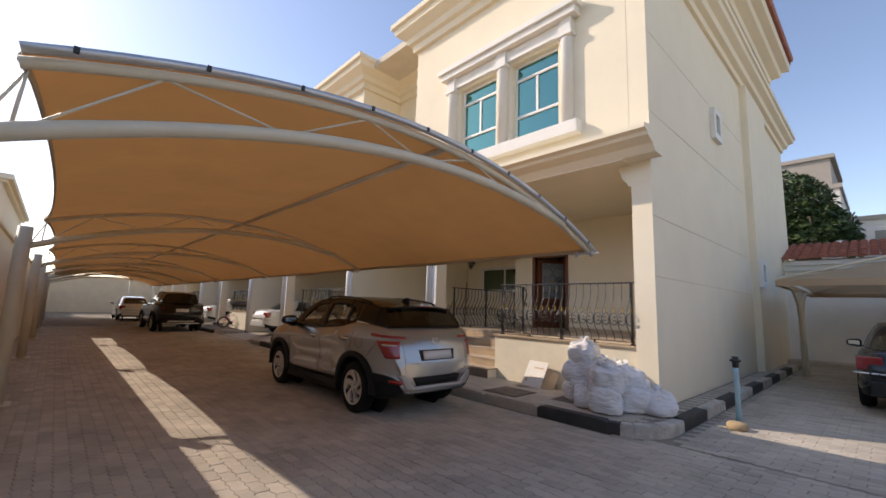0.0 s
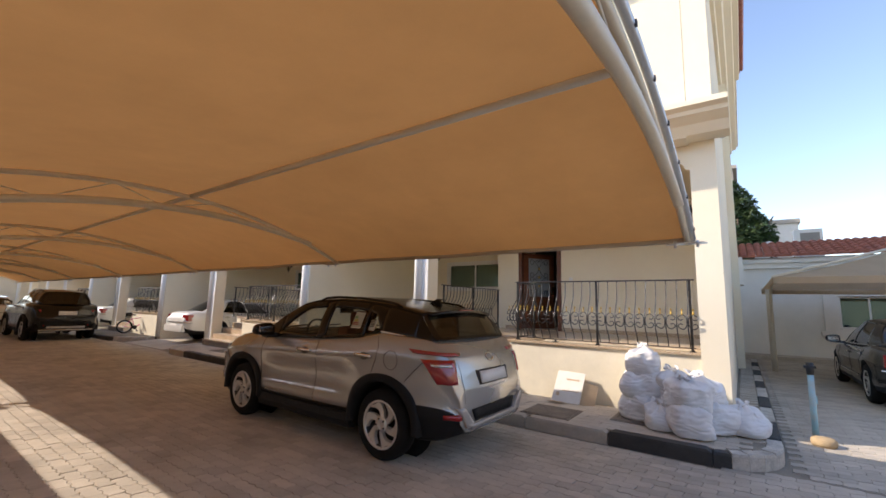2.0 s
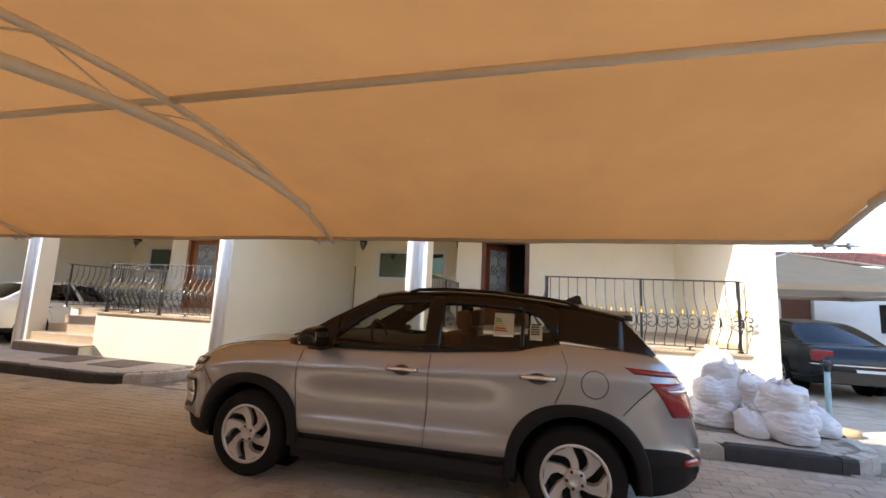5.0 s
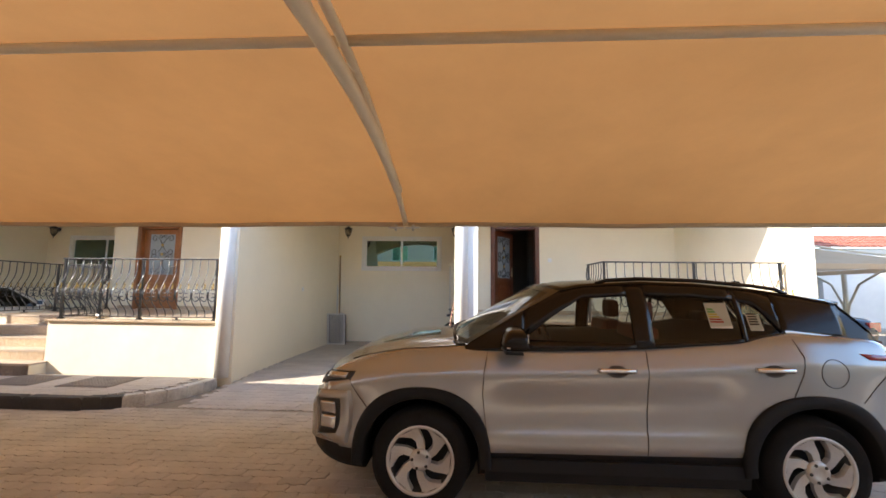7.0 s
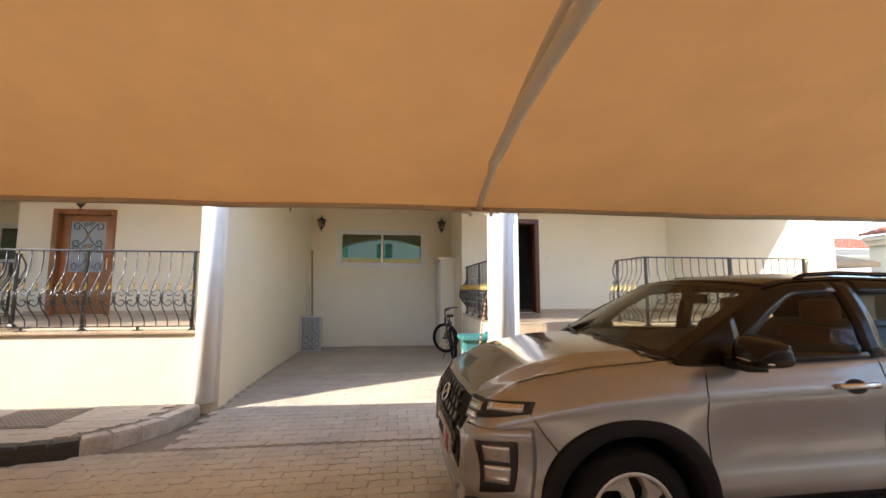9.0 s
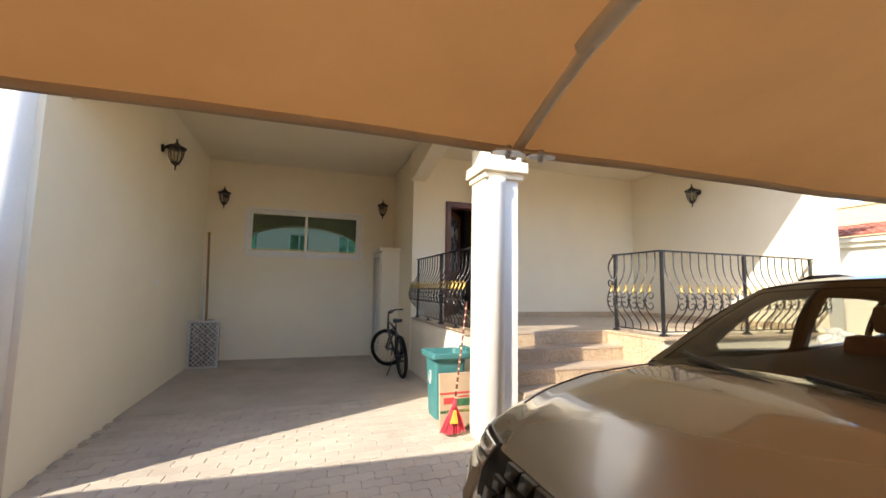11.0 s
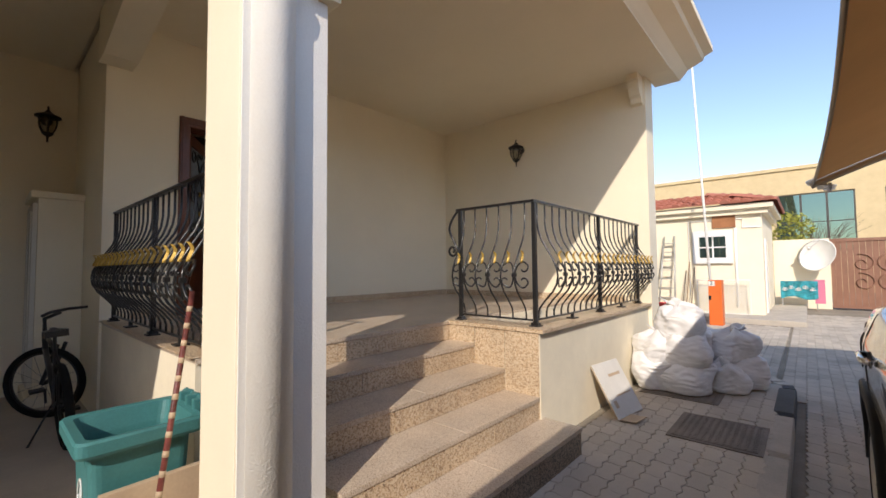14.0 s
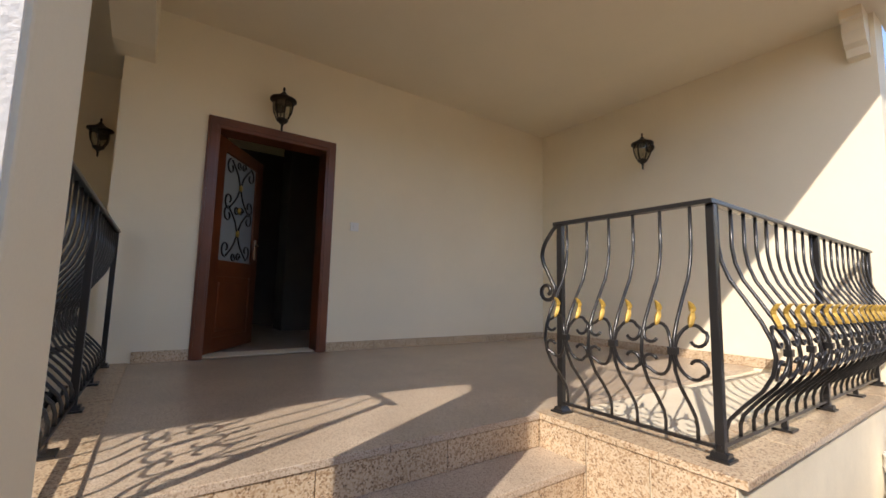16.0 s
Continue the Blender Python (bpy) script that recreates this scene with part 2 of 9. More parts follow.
def wall_grid(bm, axis, w0, w1, a0, a1, z0, z1, holes=()):
    """A wall with rectangular openings (a0, a1, z0, z1) through it. axis: the way it runs."""
    cuts = sorted({a0, a1, *[h[0] for h in holes], *[h[1] for h in holes]})
    zs = sorted({z0, z1, *[h[2] for h in holes], *[h[3] for h in holes]})
    for p, q in zip(cuts, cuts[1:]):
        run = None
        for s, t in zip(zs, zs[1:]):
            solid = not any(h[0] <= p and q <= h[1] and h[2] <= s and t <= h[3] for h in holes)
            if solid:
                run = (run[0], t) if run else (s, t)
            if run and (not solid or t == zs[-1]):
                if axis == "y":
                    box(bm, w0, p, run[0], w1, q, run[1])
                else:
                    box(bm, p, w0, run[0], q, w1, run[1])
                run = None

# ---- the large structure ----
D = 8.74          # one house to the next along the lane
UNITS = 5
FX = 7.42         # street face of the houses
PB = 10.83        # porch back wall
GB = 12.53        # back wall of the car bay
Y0 = 2.84         # outer face of the end wall
CZ = 3.88         # porch ceiling
FAR = 48.0

bm = bmesh.new()
box(bm, -400, -400, -0.5, 400, 400, -0.012)
tagged(new("ground", finish("ground", bm, PAVE_BASE)), "dusty grey-brown paved ground of the lane", "ground", kind="structure")

# boundary wall on the other side of the lane, with coping
bm = bmesh.new()
box(bm, -0.14, -30, 0, 0.08, FAR, 2.54)
box(bm, -0.18, -30, 2.54, 0.12, FAR, 2.62, 0.015)
structure("wall_west", bm, WALL, "tan rendered boundary wall with flat coping")
bm = bmesh.new()
box(bm, -0.3, FAR, 0, 30, FAR + 0.25, 3.05)
box(bm, -0.3, FAR - 0.04, 3.05, 30, FAR + 0.29, 3.15)
structure("wall_north", bm, BOUND, "tan rendered wall closing the lane")

# house opposite, behind the boundary wall, further along
bm = bmesh.new()
box(bm, -12, 30, 0, -1.75, 46, 6.9)
box(bm, -12.2, 29.8, 6.9, -1.55, 46.2, 7.05)
box(bm, -12.4, 29.6, 7.05, -1.35, 46.4, 7.3)
structure("wall_opposite", bm, WALL, "cream rendered house wall with cornice behind the boundary wall")


def cornice(bm, pts, prof):
    """A moulding: prof (out, z) swept along plan points, turned outwards to the right of the way."""
    rings = []
    n = len(pts)
    for i in range(n):
        p = Vector(pts[i])
        d1 = (Vector(pts[i]) - Vector(pts[i - 1])).normalized() if i else None
        d2 = (Vector(pts[i + 1]) - Vector(pts[i])).normalized() if i < n - 1 else None
        n1 = Vector((d1.y, -d1.x)) if d1 else None
        n2 = Vector((d2.y, -d2.x)) if d2 else None
        if n1 and n2:
            o = (n1 + n2) / (1 + n1.dot(n2))
        else:
            o = n1 or n2
        rings.append([bm.verts.new((p.x + o.x * w, p.y + o.y * w, z)) for w, z in prof])
    for a, b in zip(rings, rings[1:]):
        for k in range(len(prof)):
            j = (k + 1) % len(prof)
            bm.faces.new((a[k], b[k], b[j], a[j]))
    bm.faces.new(rings[0])
    bm.faces.new(rings[-1][::-1])


EAVE = [(0, 8.45), (0.10, 8.45), (0.12, 8.62), (0.22, 8.66), (0.26, 8.80), (0.48, 8.95), (0.50, 9.10), (0.58, 9.13), (0.58, 9.26), (0, 9.26)]
LEDGE = [(0, CZ + 0.02), (0.30, CZ + 0.02), (0.33, CZ + 0.05), (0.40, CZ + 0.13), (0.57, CZ + 0.20), (0.59, CZ + 0.25), (0.68, CZ + 0.28), (0.68, CZ + 0.35), (0.0, CZ + 0.44)]


def arch_pts(y0, y1, zs, zc, n=24):
    """Shallow segment of a circle from springing to springing."""
    c, h, rise = (y0 + y1) / 2, (y1 - y0) / 2, zc - zs
    rad = (h * h + rise * rise) / (2 * rise)
    return [(c + h * q, zc - rad + math.sqrt(rad * rad - (h * q) ** 2)) for q in (2 * i / n - 1 for i in range(n + 1))]


def haunch_beam(bm, y0, y1, x0, x1):
    """Beam from the corner column to the back wall, deeper towards both ends."""
    prism(bm, [(x0, CZ + 0.01), (x0, 3.0), (x0 + 0.05, 3.0), (x0 + 0.35, 3.35), (x0 + 0.9, 3.74), (9.05, 3.74), (x1 - 0.25, 3.40), (x1, 3.40), (x1, CZ + 0.01)], y0, y1, "y")


for k in range(UNITS):
    o = k * D
    w_in = Y0 + 0.31 + o               # inner face of the end or party wall
    nxt = Y0 + D + o                   # next party wall
    u = str(k + 1)
    # party wall (end wall of the first house), with its cut joints
    bm = bmesh.new()
    if k == 0:
        zs = [0, 2.05, 2.062, 3.0, 3.012, 4.72, 4.732, 6.14, 6.152, 9.0]
        for i in range(0, 9):
            inset = 0.014 if i % 2 else 0.0
            box(bm, FX, Y0 + inset, zs[i], 14.1, w_in, zs[i + 1])
        box(bm, 14.1, Y0 - 0.16, 0, 16.7, w_in, 7.86)
        box(bm, 16.7, Y0, 0, 20.9, w_in, 8.4)
        box(bm, 14.1, Y0 + 0.002, 7.86, 16.7, w_in, 9.0)
        box(bm, 10.0, Y0 + 0.004, 9.0, 19.0, w_in, 10.3)
    else:
        box(bm, FX, Y0 + o, 0, 13.2, w_in, 9.0)
    structure("wall_party_" + u, bm, WALL, "cream rendered side wall of the house")
    # back wall of the porch, with the doorway
    bm = bmesh.new()
    wall_grid(bm, "y", PB, PB + 0.25, w_in, 8.0 + o, 0, CZ + 0.05, [(6.30 + o, 7.34 + o, 1.0, 3.02)])
    box(bm, PB + 0.25, 7.75 + o, 0, GB, 8.0 + o, CZ + 0.05)
    structure("wall_porch_" + u, bm, WALL, "cream rendered porch wall with the front doorway")
    # back wall of the car bay, with the window
    bm = bmesh.new()
    wall_grid(bm, "y", GB, GB + 0.25, 7.75 + o, nxt, 0, CZ + 0.05, [(8.70 + o, 10.86 + o, 2.09, 2.98)])
    structure("wall_bay_" + u, bm, WALL, "cream rendered back wall of the car bay")
    # ceiling over porch and car bay
    bm = bmesh.new()
    box(bm, FX - 0.3, w_in, CZ, PB, 8.05 + o, CZ + 0.06)
    box(bm, FX + 0.3, 8.05 + o, CZ, GB, nxt, CZ + 0.06)
    tagged(new("ceiling", finish("ceiling", bm, CEIL)), "flat cream ceiling over the porch", "ceiling", kind="structure")
    # arch over the car bay, beam behind the column
    bm = bmesh.new()
    ar = arch_pts(8.155 + o, nxt, 2.935, 3.365)
    prism(bm, [(7.76 + o, CZ + 0.02), (7.76 + o, 2.74), (8.155 + o, 2.74)] + ar + [(nxt, CZ + 0.02)], FX, FX + 0.34, "x")
    haunch_beam(bm, 7.80 + o, 8.06 + o, FX + 0.345, PB + 0.004)
    wa = structure("wall_arch_" + u, bm, WALL, "cream arch over the open car bay")
    bm = bmesh.new()
    prism(bm, [(7.764 + o, CZ), (7.764 + o, 2.755), (8.150 + o, 2.755)] + [(y, z + 0.004) for y, z in ar] + [(nxt - 0.004, CZ)], FX - 0.005, FX + 0.002, "x")
    part("street_face", bm, TRIM, wa, "white painted street face of the arch")
    # upper storey: projecting bay with two windows, recess beyond
    bm = bmesh.new()
    holes = [(4.46 + o, 5.56 + o, 4.92, 6.66), (6.00 + o, 7.10 + o, 4.92, 6.66)]
    wall_grid(bm, "y", FX, FX + 0.25, (Y0 if k == 0 else w_in) + (0.316 if k == 0 else 0), 8.82 + o, CZ + 0.06, 9.0, holes)
    box(bm, FX + 0.25, 8.57 + o, CZ + 0.06, 8.9, 8.82 + o, 9.0)
    wall_grid(bm, "y", 8.9, 9.15, 8.57 + o, nxt, CZ + 0.06, 9.0, [(9.55 + o, 10.9 + o, 4.9, 6.6)])
    structure("wall_upper_" + u, bm, WALL, "cream rendered upper storey of the house")
    slab("roof_" + u, (FX + 0.02, Y0 + 0.02 + o, 9.0, 18.0, nxt - 0.01, 9.2), BOUND, "flat roof behind the cornice", "roof")
    slab("floor_upper_" + u, (FX + 0.26, w_in, CZ + 0.065, GB + 0.2, nxt, CZ + 0.2), BOUND, "concrete slab between the storeys", "floor")
    bm = bmesh.new()
    if k == 0:
        cornice(bm, [(8.9, nxt), (8.9, 8.82), (FX, 8.82), (FX, Y0), (8.2, Y0)], EAVE)
    else:
        cornice(bm, [(8.9, nxt + (0.0 if k < UNITS - 1 else 0.5)), (8.9, 8.82 + o), (FX, 8.82 + o), (FX, Y0 + o), (8.9, Y0 + o)], EAVE)
    structure("trim_eave_" + u, bm, WALL, "moulded cream cornice under the roof edge", "cornice")
    bm = bmesh.new()
    cornice(bm, [(FX, 8.30 + o), (FX, 2.66)] if k == 0 else [(FX, 8.30 + o), (FX, w_in - 0.3)], LEDGE)
    structure("trim_ledge_" + u, bm, WALL, "moulded cream ledge above the porch", "cornice")
    # porch floor, plinth and steps
    bm = bmesh.new()
    box(bm, 8.36, w_in, 0, PB, 7.98 + o, 0.955)
    box(bm, 7.46, w_in, 0, 8.36, 5.96 + o, 0.955)
    structure("wall_plinth_" + u, bm, WALL_LOW, "cream rendered porch base")
    slab("floor_porch_" + u, (8.347, w_in, 0.957, PB - 0.002, 7.98 + o, 0.985), GRANITE_P, "polished speckled granite porch floor", "floor")

# cornice, tiled upper roof and wing of the end house, seen past the corner
bm = bmesh.new()
cornice(bm, [(8.3, Y0), (20.9, Y0), (20.9, 12)], [(0, 7.88), (0.07, 7.88), (0.09, 8.02), (0.20, 8.06), (0.23, 8.20), (0.37, 8.28), (0.39, 8.40), (0.44, 8.42), (0.44, 8.56), (0, 8.58)])
structure("trim_eave_side", bm, WALL, "moulded cream cornice along the end wall", "cornice")
bm = bmesh.new()
cornice(bm, [(10.0, Y0), (19.0, Y0), (19.0, 9)], [(0, 9.98), (0.10, 9.98), (0.13, 10.14), (0.36, 10.24), (0.40, 10.42), (0.60, 10.50), (0.63, 10.74), (0, 10.76)])
structure("trim_eave_attic", bm, WALL, "deep moulded cream eave under the tiled roof", "cornice")
bm = bmesh.new()
prism(bm, [(Y0 - 0.66, 10.78), (Y0 - 0.66, 10.84), (6.5, 12.5), (6.5, 12.44)], 9.4, 19.66, "x")
for i in range(56):
    tube(bm, [(9.5 + i * 0.18, Y0 - 0.74, 10.80), (9.5 + i * 0.18, Y0 + 0.4, 11.30)], 0.075, 8)
structure("roof_tiled", bm, TILE, "sloping red clay barrel tile roof above the eave", "roof")
# unseen wall, added so that no daylight leaks in above the hall
slab("wall_light_stop", (17.9, Y0 + 0.32, 0, 18.2, FAR, 9.0), WALL, "plain unseen inner wall added to keep daylight out of the hall")
slab("wall_rear", (20.5, Y0 + 0.32, 0, 20.9, FAR, 8.2), WALL, "plain cream rear wall of the houses")
slab("floor_hall", (PB + 0.25, 3.15, 0.90, 18.0, 7.75, 0.985), GRANITE_P, "polished hall floor behind the front door", "floor")

# ---- shade carport over the lane ----
ARCHES, PITCH, A0 = 7, 5.58, 3.10
XW, XE = 0.61, 5.87


def cloth_z(x):
    return 2.97 - 0.075 * (x - 2.9) ** 2


LOWER = np.polyfit([0.45, 0.6, 1.85, 2.99, 4.2, 5.2], [2.13, 2.2, 2.57, 2.72, 2.70, 2.545], 3)


def carport():
    cp = thing("shade_carport", "long tan fabric carport on curved cream steel arches", "carport")
    for i in range(ARCHES):
        y = A0 + PITCH * i
        bm = bmesh.new()
        tube(bm, [(0.44, y, 0), (0.44, y, 2.42)], 0.085, 16)
        post = part("post", bm, STEEL, cp)
        bm = bmesh.new()
        box(bm, 0.29, y - 0.15, 0, 0.59, y + 0.15, 0.02)
        part("base_plate", bm, STEEL, post)
        bm = bmesh.new()
        xs = np.linspace(0.45, 5.25, 26)
        tube(bm, [(x, y, float(np.polyval(LOWER, x))) for x in xs], 0.045, 12)
        part("lower_arch", bm, STEEL, cp)
        bm = bmesh.new()
        xs = np.linspace(XW, XE + 0.02, 30)
        tube(bm, [(x, y, cloth_z(x) - 0.045) for x in xs], 0.03, 10)
        box(bm, XE - 0.10, y - 0.16, cloth_z(XE) - 0.075, XE - 0.03, y + 0.16, cloth_z(XE) - 0.06)
        part("upper_arch", bm, STEEL, cp)
        web = [(0.5, 2.16), (XW + 0.03, 2.5), (0.62, 2.2), (1.16, 2.68), (1.85, 2.58), (2.45, 2.90), (3.0, 2.72), (3.6, 2.89), (4.15, 2.70)]
        for a, b in zip(web, web[1:]):
            bm = bmesh.new()
            tube(bm, [(a[0], y, a[1]), (b[0], y, b[1])], 0.008, 6)
            part("web_bar", bm, STEEL, cp)
        bm = bmesh.new()
        for sy in (-0.10, 0.10):
            prism(bm, [(XE - 0.12 + 0.05 * math.cos(q), y + sy + 0.09 * math.sin(q)) for q in np.linspace(0, 2 * math.pi, 10)[:-1]], cloth_z(XE) - 0.09, cloth_z(XE) - 0.08, "z")
            tube(bm, [(XE - 0.12, y + sy, cloth_z(XE) - 0.12), (XE - 0.12, y + sy, cloth_z(XE) - 0.05)], 0.016, 6)
        part("clamp", bm, GALV, cp, "galvanised bolted clamp plates")
    for i in range(ARCHES - 1):
        y0, y1 = A0 + PITCH * i, A0 + PITCH * (i + 1)
        bm = bmesh.new()
        tube(bm, [(3.3, y0, 2.93), (3.3, y1, 2.93)], 0.030, 10)
        part("purlin", bm, STEEL, cp)
        bm = bmesh.new()
        nx, ny = 30, 24
        grid = []
        for a in range(nx + 1):
            x = XW + (XE - XW) * a / nx
            row = []
            for b in range(ny + 1):
                v = b / ny
                sag = 0.085 * math.sin(math.pi * v) * (1.0 if x < 3.3 else 0.8)
                ridge = 0.085 * math.exp(-((x - 3.3) / 0.35) ** 2) * math.sin(math.pi * v)
                wr = 0.012 * noise.noise(Vector((x * 1.1, (y0 + v * PITCH) * 1.3, 2.0)))
                pull = 0.10 * math.sin(math.pi * v)
                pull_w = 0.12 * math.sin(math.pi * v) ** 0.6
                xx = x + pull_w * max(0.0, 1 - a / 5) - (pull * (1 if a == nx else 0.6 if a == nx - 1 else 0)) * 0.5
                row.append(bm.verts.new((xx, y0 + v * PITCH, cloth_z(x) - sag * (0.35 + 0.65 * math.sin(math.pi * a / nx)) + ridge + wr)))
            grid.append(row)
        for a in range(nx):
            for b in range(ny):
                f = bm.faces.new((grid[a][b], grid[a][b + 1], grid[a + 1][b + 1], grid[a + 1][b]))
                f.smooth = True
        ge = [tuple(v.co) for v in grid[-1]]
        gw = [tuple(v.co) for v in grid[0]]
        cloth = part("canopy", bm, CLOTH, cp, "taut tan translucent shade cloth")
        for pts in (ge, gw):
            bm = bmesh.new()
            tube(bm, [(p[0], p[1], p[2] - 0.02) for p in pts], 0.028, 6, flat=0.35)
            part("hem", bm, HEM, cloth)
    # open front: metal edge strip along the first arch
    bm = bmesh.new()
    xs = np.linspace(XW, XE + 0.05, 30)
    tube(bm, [(x, A0 - 0.05, cloth_z(x) + 0.005) for x in xs], 0.028, 8)
    edge = part("edge_strip", bm, GALV, cp, "silver clamping strip along the open end")
    for x in xs[1::3]:
        bm = bmesh.new()
        box(bm, x - 0.012, A0 - 0.085, cloth_z(x) - 0.012, x + 0.012, A0 - 0.05, cloth_z(x) + 0.022, 0.003)
        part("bolt", bm, BLACKM, edge)
    return cp


carport()

# ---- columns, stairs, copings ----


def column(yc, o, u, wide=0.19):
    """Square pier with a round white half column on its street side."""
    bm = bmesh.new()
    if wide:
        box(bm, FX + 0.03, yc - wide + 0.015, 0, FX + 0.36, yc + wide, 2.62, 0.008)
        box(bm, FX - 0.02, yc - wide - 0.02, 2.58, FX + 0.39, yc + wide + 0.02, 2.64, 0.012)
        box(bm, FX - 0.07, yc - wide - 0.05, 2.64, FX + 0.42, yc + wide + 0.05, 2.75, 0.012)
    p = structure("column_" + u, bm, WALL, "cream square porch pier with a moulded capital", "column")
    bm = bmesh.new()
    box(bm, FX + 0.024, yc - wide + 0.022, 0.01, FX + 0.032, yc + wide - 0.008, 2.575)
    part("street_face", bm, TRIM, p, "white painted street face of the pier")
    bm = bmesh.new()
    m = Matrix.Translation((FX + 0.03, yc + 0.07, 0))
    lathe(bm, [(0.0, 0.0), (0.086, 0.0), (0.084, 2.50), (0.094, 2.52), (0.098, 2.58), (0, 2.58)], m, 32)
    ch = part("half_column", bm, TRIM, p, "white textured round half column")
    return p


def pieces(bmx, x0, y0, z0, x1, y1, z1, n, axis, gap=0.004, name="tile", material=None, parent=None, bevel=0.004):
    """A row of n equal slabs that share one mesh."""
    lx, ly = (x1 - x0, y1 - y0)
    if axis == "x":
        lx /= n
    else:
        ly /= n
    bm = bmesh.new()
    box(bm, gap / 2, gap / 2, 0, lx - gap / 2, ly - gap / 2, z1 - z0, bevel)
    me = finish(name, bm, material)
    for i in range(n):
        ob = new(name, me)
        ob.location = (x0 + (i * lx if axis == "x" else 0), y0 + (i * ly if axis == "y" else 0), z0)
        ob.parent = parent


NOSE = [(7.17, 0.325), (7.46, 0.49), (7.76, 0.655), (8.06, 0.82), (8.325, 0.985)]
for k in range(UNITS):
    o, u = k * D, str(k + 1)
    w_in, nxt = Y0 + 0.31 + o, Y0 + D + o
    column(7.955 + o, o, u)
    bm = bmesh.new()
    m = Matrix.Translation((FX, nxt + 0.155, 0))
    lathe(bm, [(0.0, 0.14), (0.11, 0.14), (0.11, CZ + 0.02), (0, CZ + 0.02)], m, 24)
    pl = structure("pilaster_" + u, bm, TRIM, "white round half column on the end of the party wall", "column")
    # stairs
    st = thing("stairs_" + u, "speckled granite porch steps with five risers", "stairs", kind="structure")
    for i, (x, z) in enumerate(NOSE):
        ya, yb = (5.97 + o, 7.70 + o) if i else (5.90 + o, 7.70 + o)
        xe = NOSE[i + 1][0] + 0.02 if i < 4 else 8.36
        bm = bmesh.new()
        box(bm, x + 0.02, ya + 0.01, 0.05, 8.352, yb, z - 0.03)
        core = part("step_core", bm, WALL_LOW, st)
        pieces(None, x, ya, z - 0.03, max(xe, x + 0.02), yb, z, 2, "y", 0.003, "tread", GRANITE_P, st)
        zr = NOSE[i - 1][1] if i else 0.13
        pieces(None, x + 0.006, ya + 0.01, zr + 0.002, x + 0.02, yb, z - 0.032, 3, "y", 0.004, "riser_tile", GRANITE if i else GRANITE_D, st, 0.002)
    # cladding and coping of the porch edge
    cop = thing("coping_" + u, "speckled granite coping slabs along the porch edge", "coping", kind="structure")
    pieces(None, 7.42, w_in + 0.003, 0.957, 7.72, 5.985 + o, 0.988, 5, "y", 0.003, "coping_slab", GRANITE, cop)
    pieces(None, 7.72, 5.70 + o, 0.957, 8.36, 5.985 + o, 0.988, 2, "x", 0.003, "coping_slab", GRANITE, cop)
    pieces(None, 8.36, 7.78 + o, 0.957 + 0.03, PB - 0.01, 8.01 + o, 0.995, 6, "x", 0.003, "coping_slab", GRANITE, cop)
    pieces(None, 7.462, 5.961 + o, 0.30, 8.36, 5.975 + o, 0.955, 3, "x", 0.006, "side_tile", GRANITE, cop, 0.002)
    # skirting
    sk = thing("skirting_" + u, "speckled granite skirting of the porch walls", "skirting", kind="structure")
    pieces(None, PB - 0.014, w_in + 0.015, 0.986, PB - 0.001, 6.255 + o, 1.075, 6, "y", 0.003, "skirting_tile", GRANITE, sk, 0.002)
    pieces(None, PB - 0.014, 7.39 + o, 0.986, PB - 0.001, 7.77 + o, 1.075, 1, "y", 0.003, "skirting_tile", GRANITE, sk, 0.002)
    pieces(None, 7.74, w_in + 0.001, 0.986, PB - 0.016, w_in + 0.014, 1.075, 6, "x", 0.003, "skirting_tile", GRANITE, sk, 0.002)
    # corbel under the ledge
    bm = bmesh.new()
    prism(bm, [(w_in + y * 0.62, CZ - z) for y, z in ((0, 0), (0.34, 0), (0.34, 0.07), (0.29, 0.09), (0.27, 0.17), (0.2, 0.25), (0.13, 0.28), (0.10, 0.34), (0, 0.36))], FX + 0.03, FX + 0.16, "x")
    structure("corbel_" + u, bm, WALL, "scrolled cream corbel under the porch ledge", "corbel")

# ---- windows ----


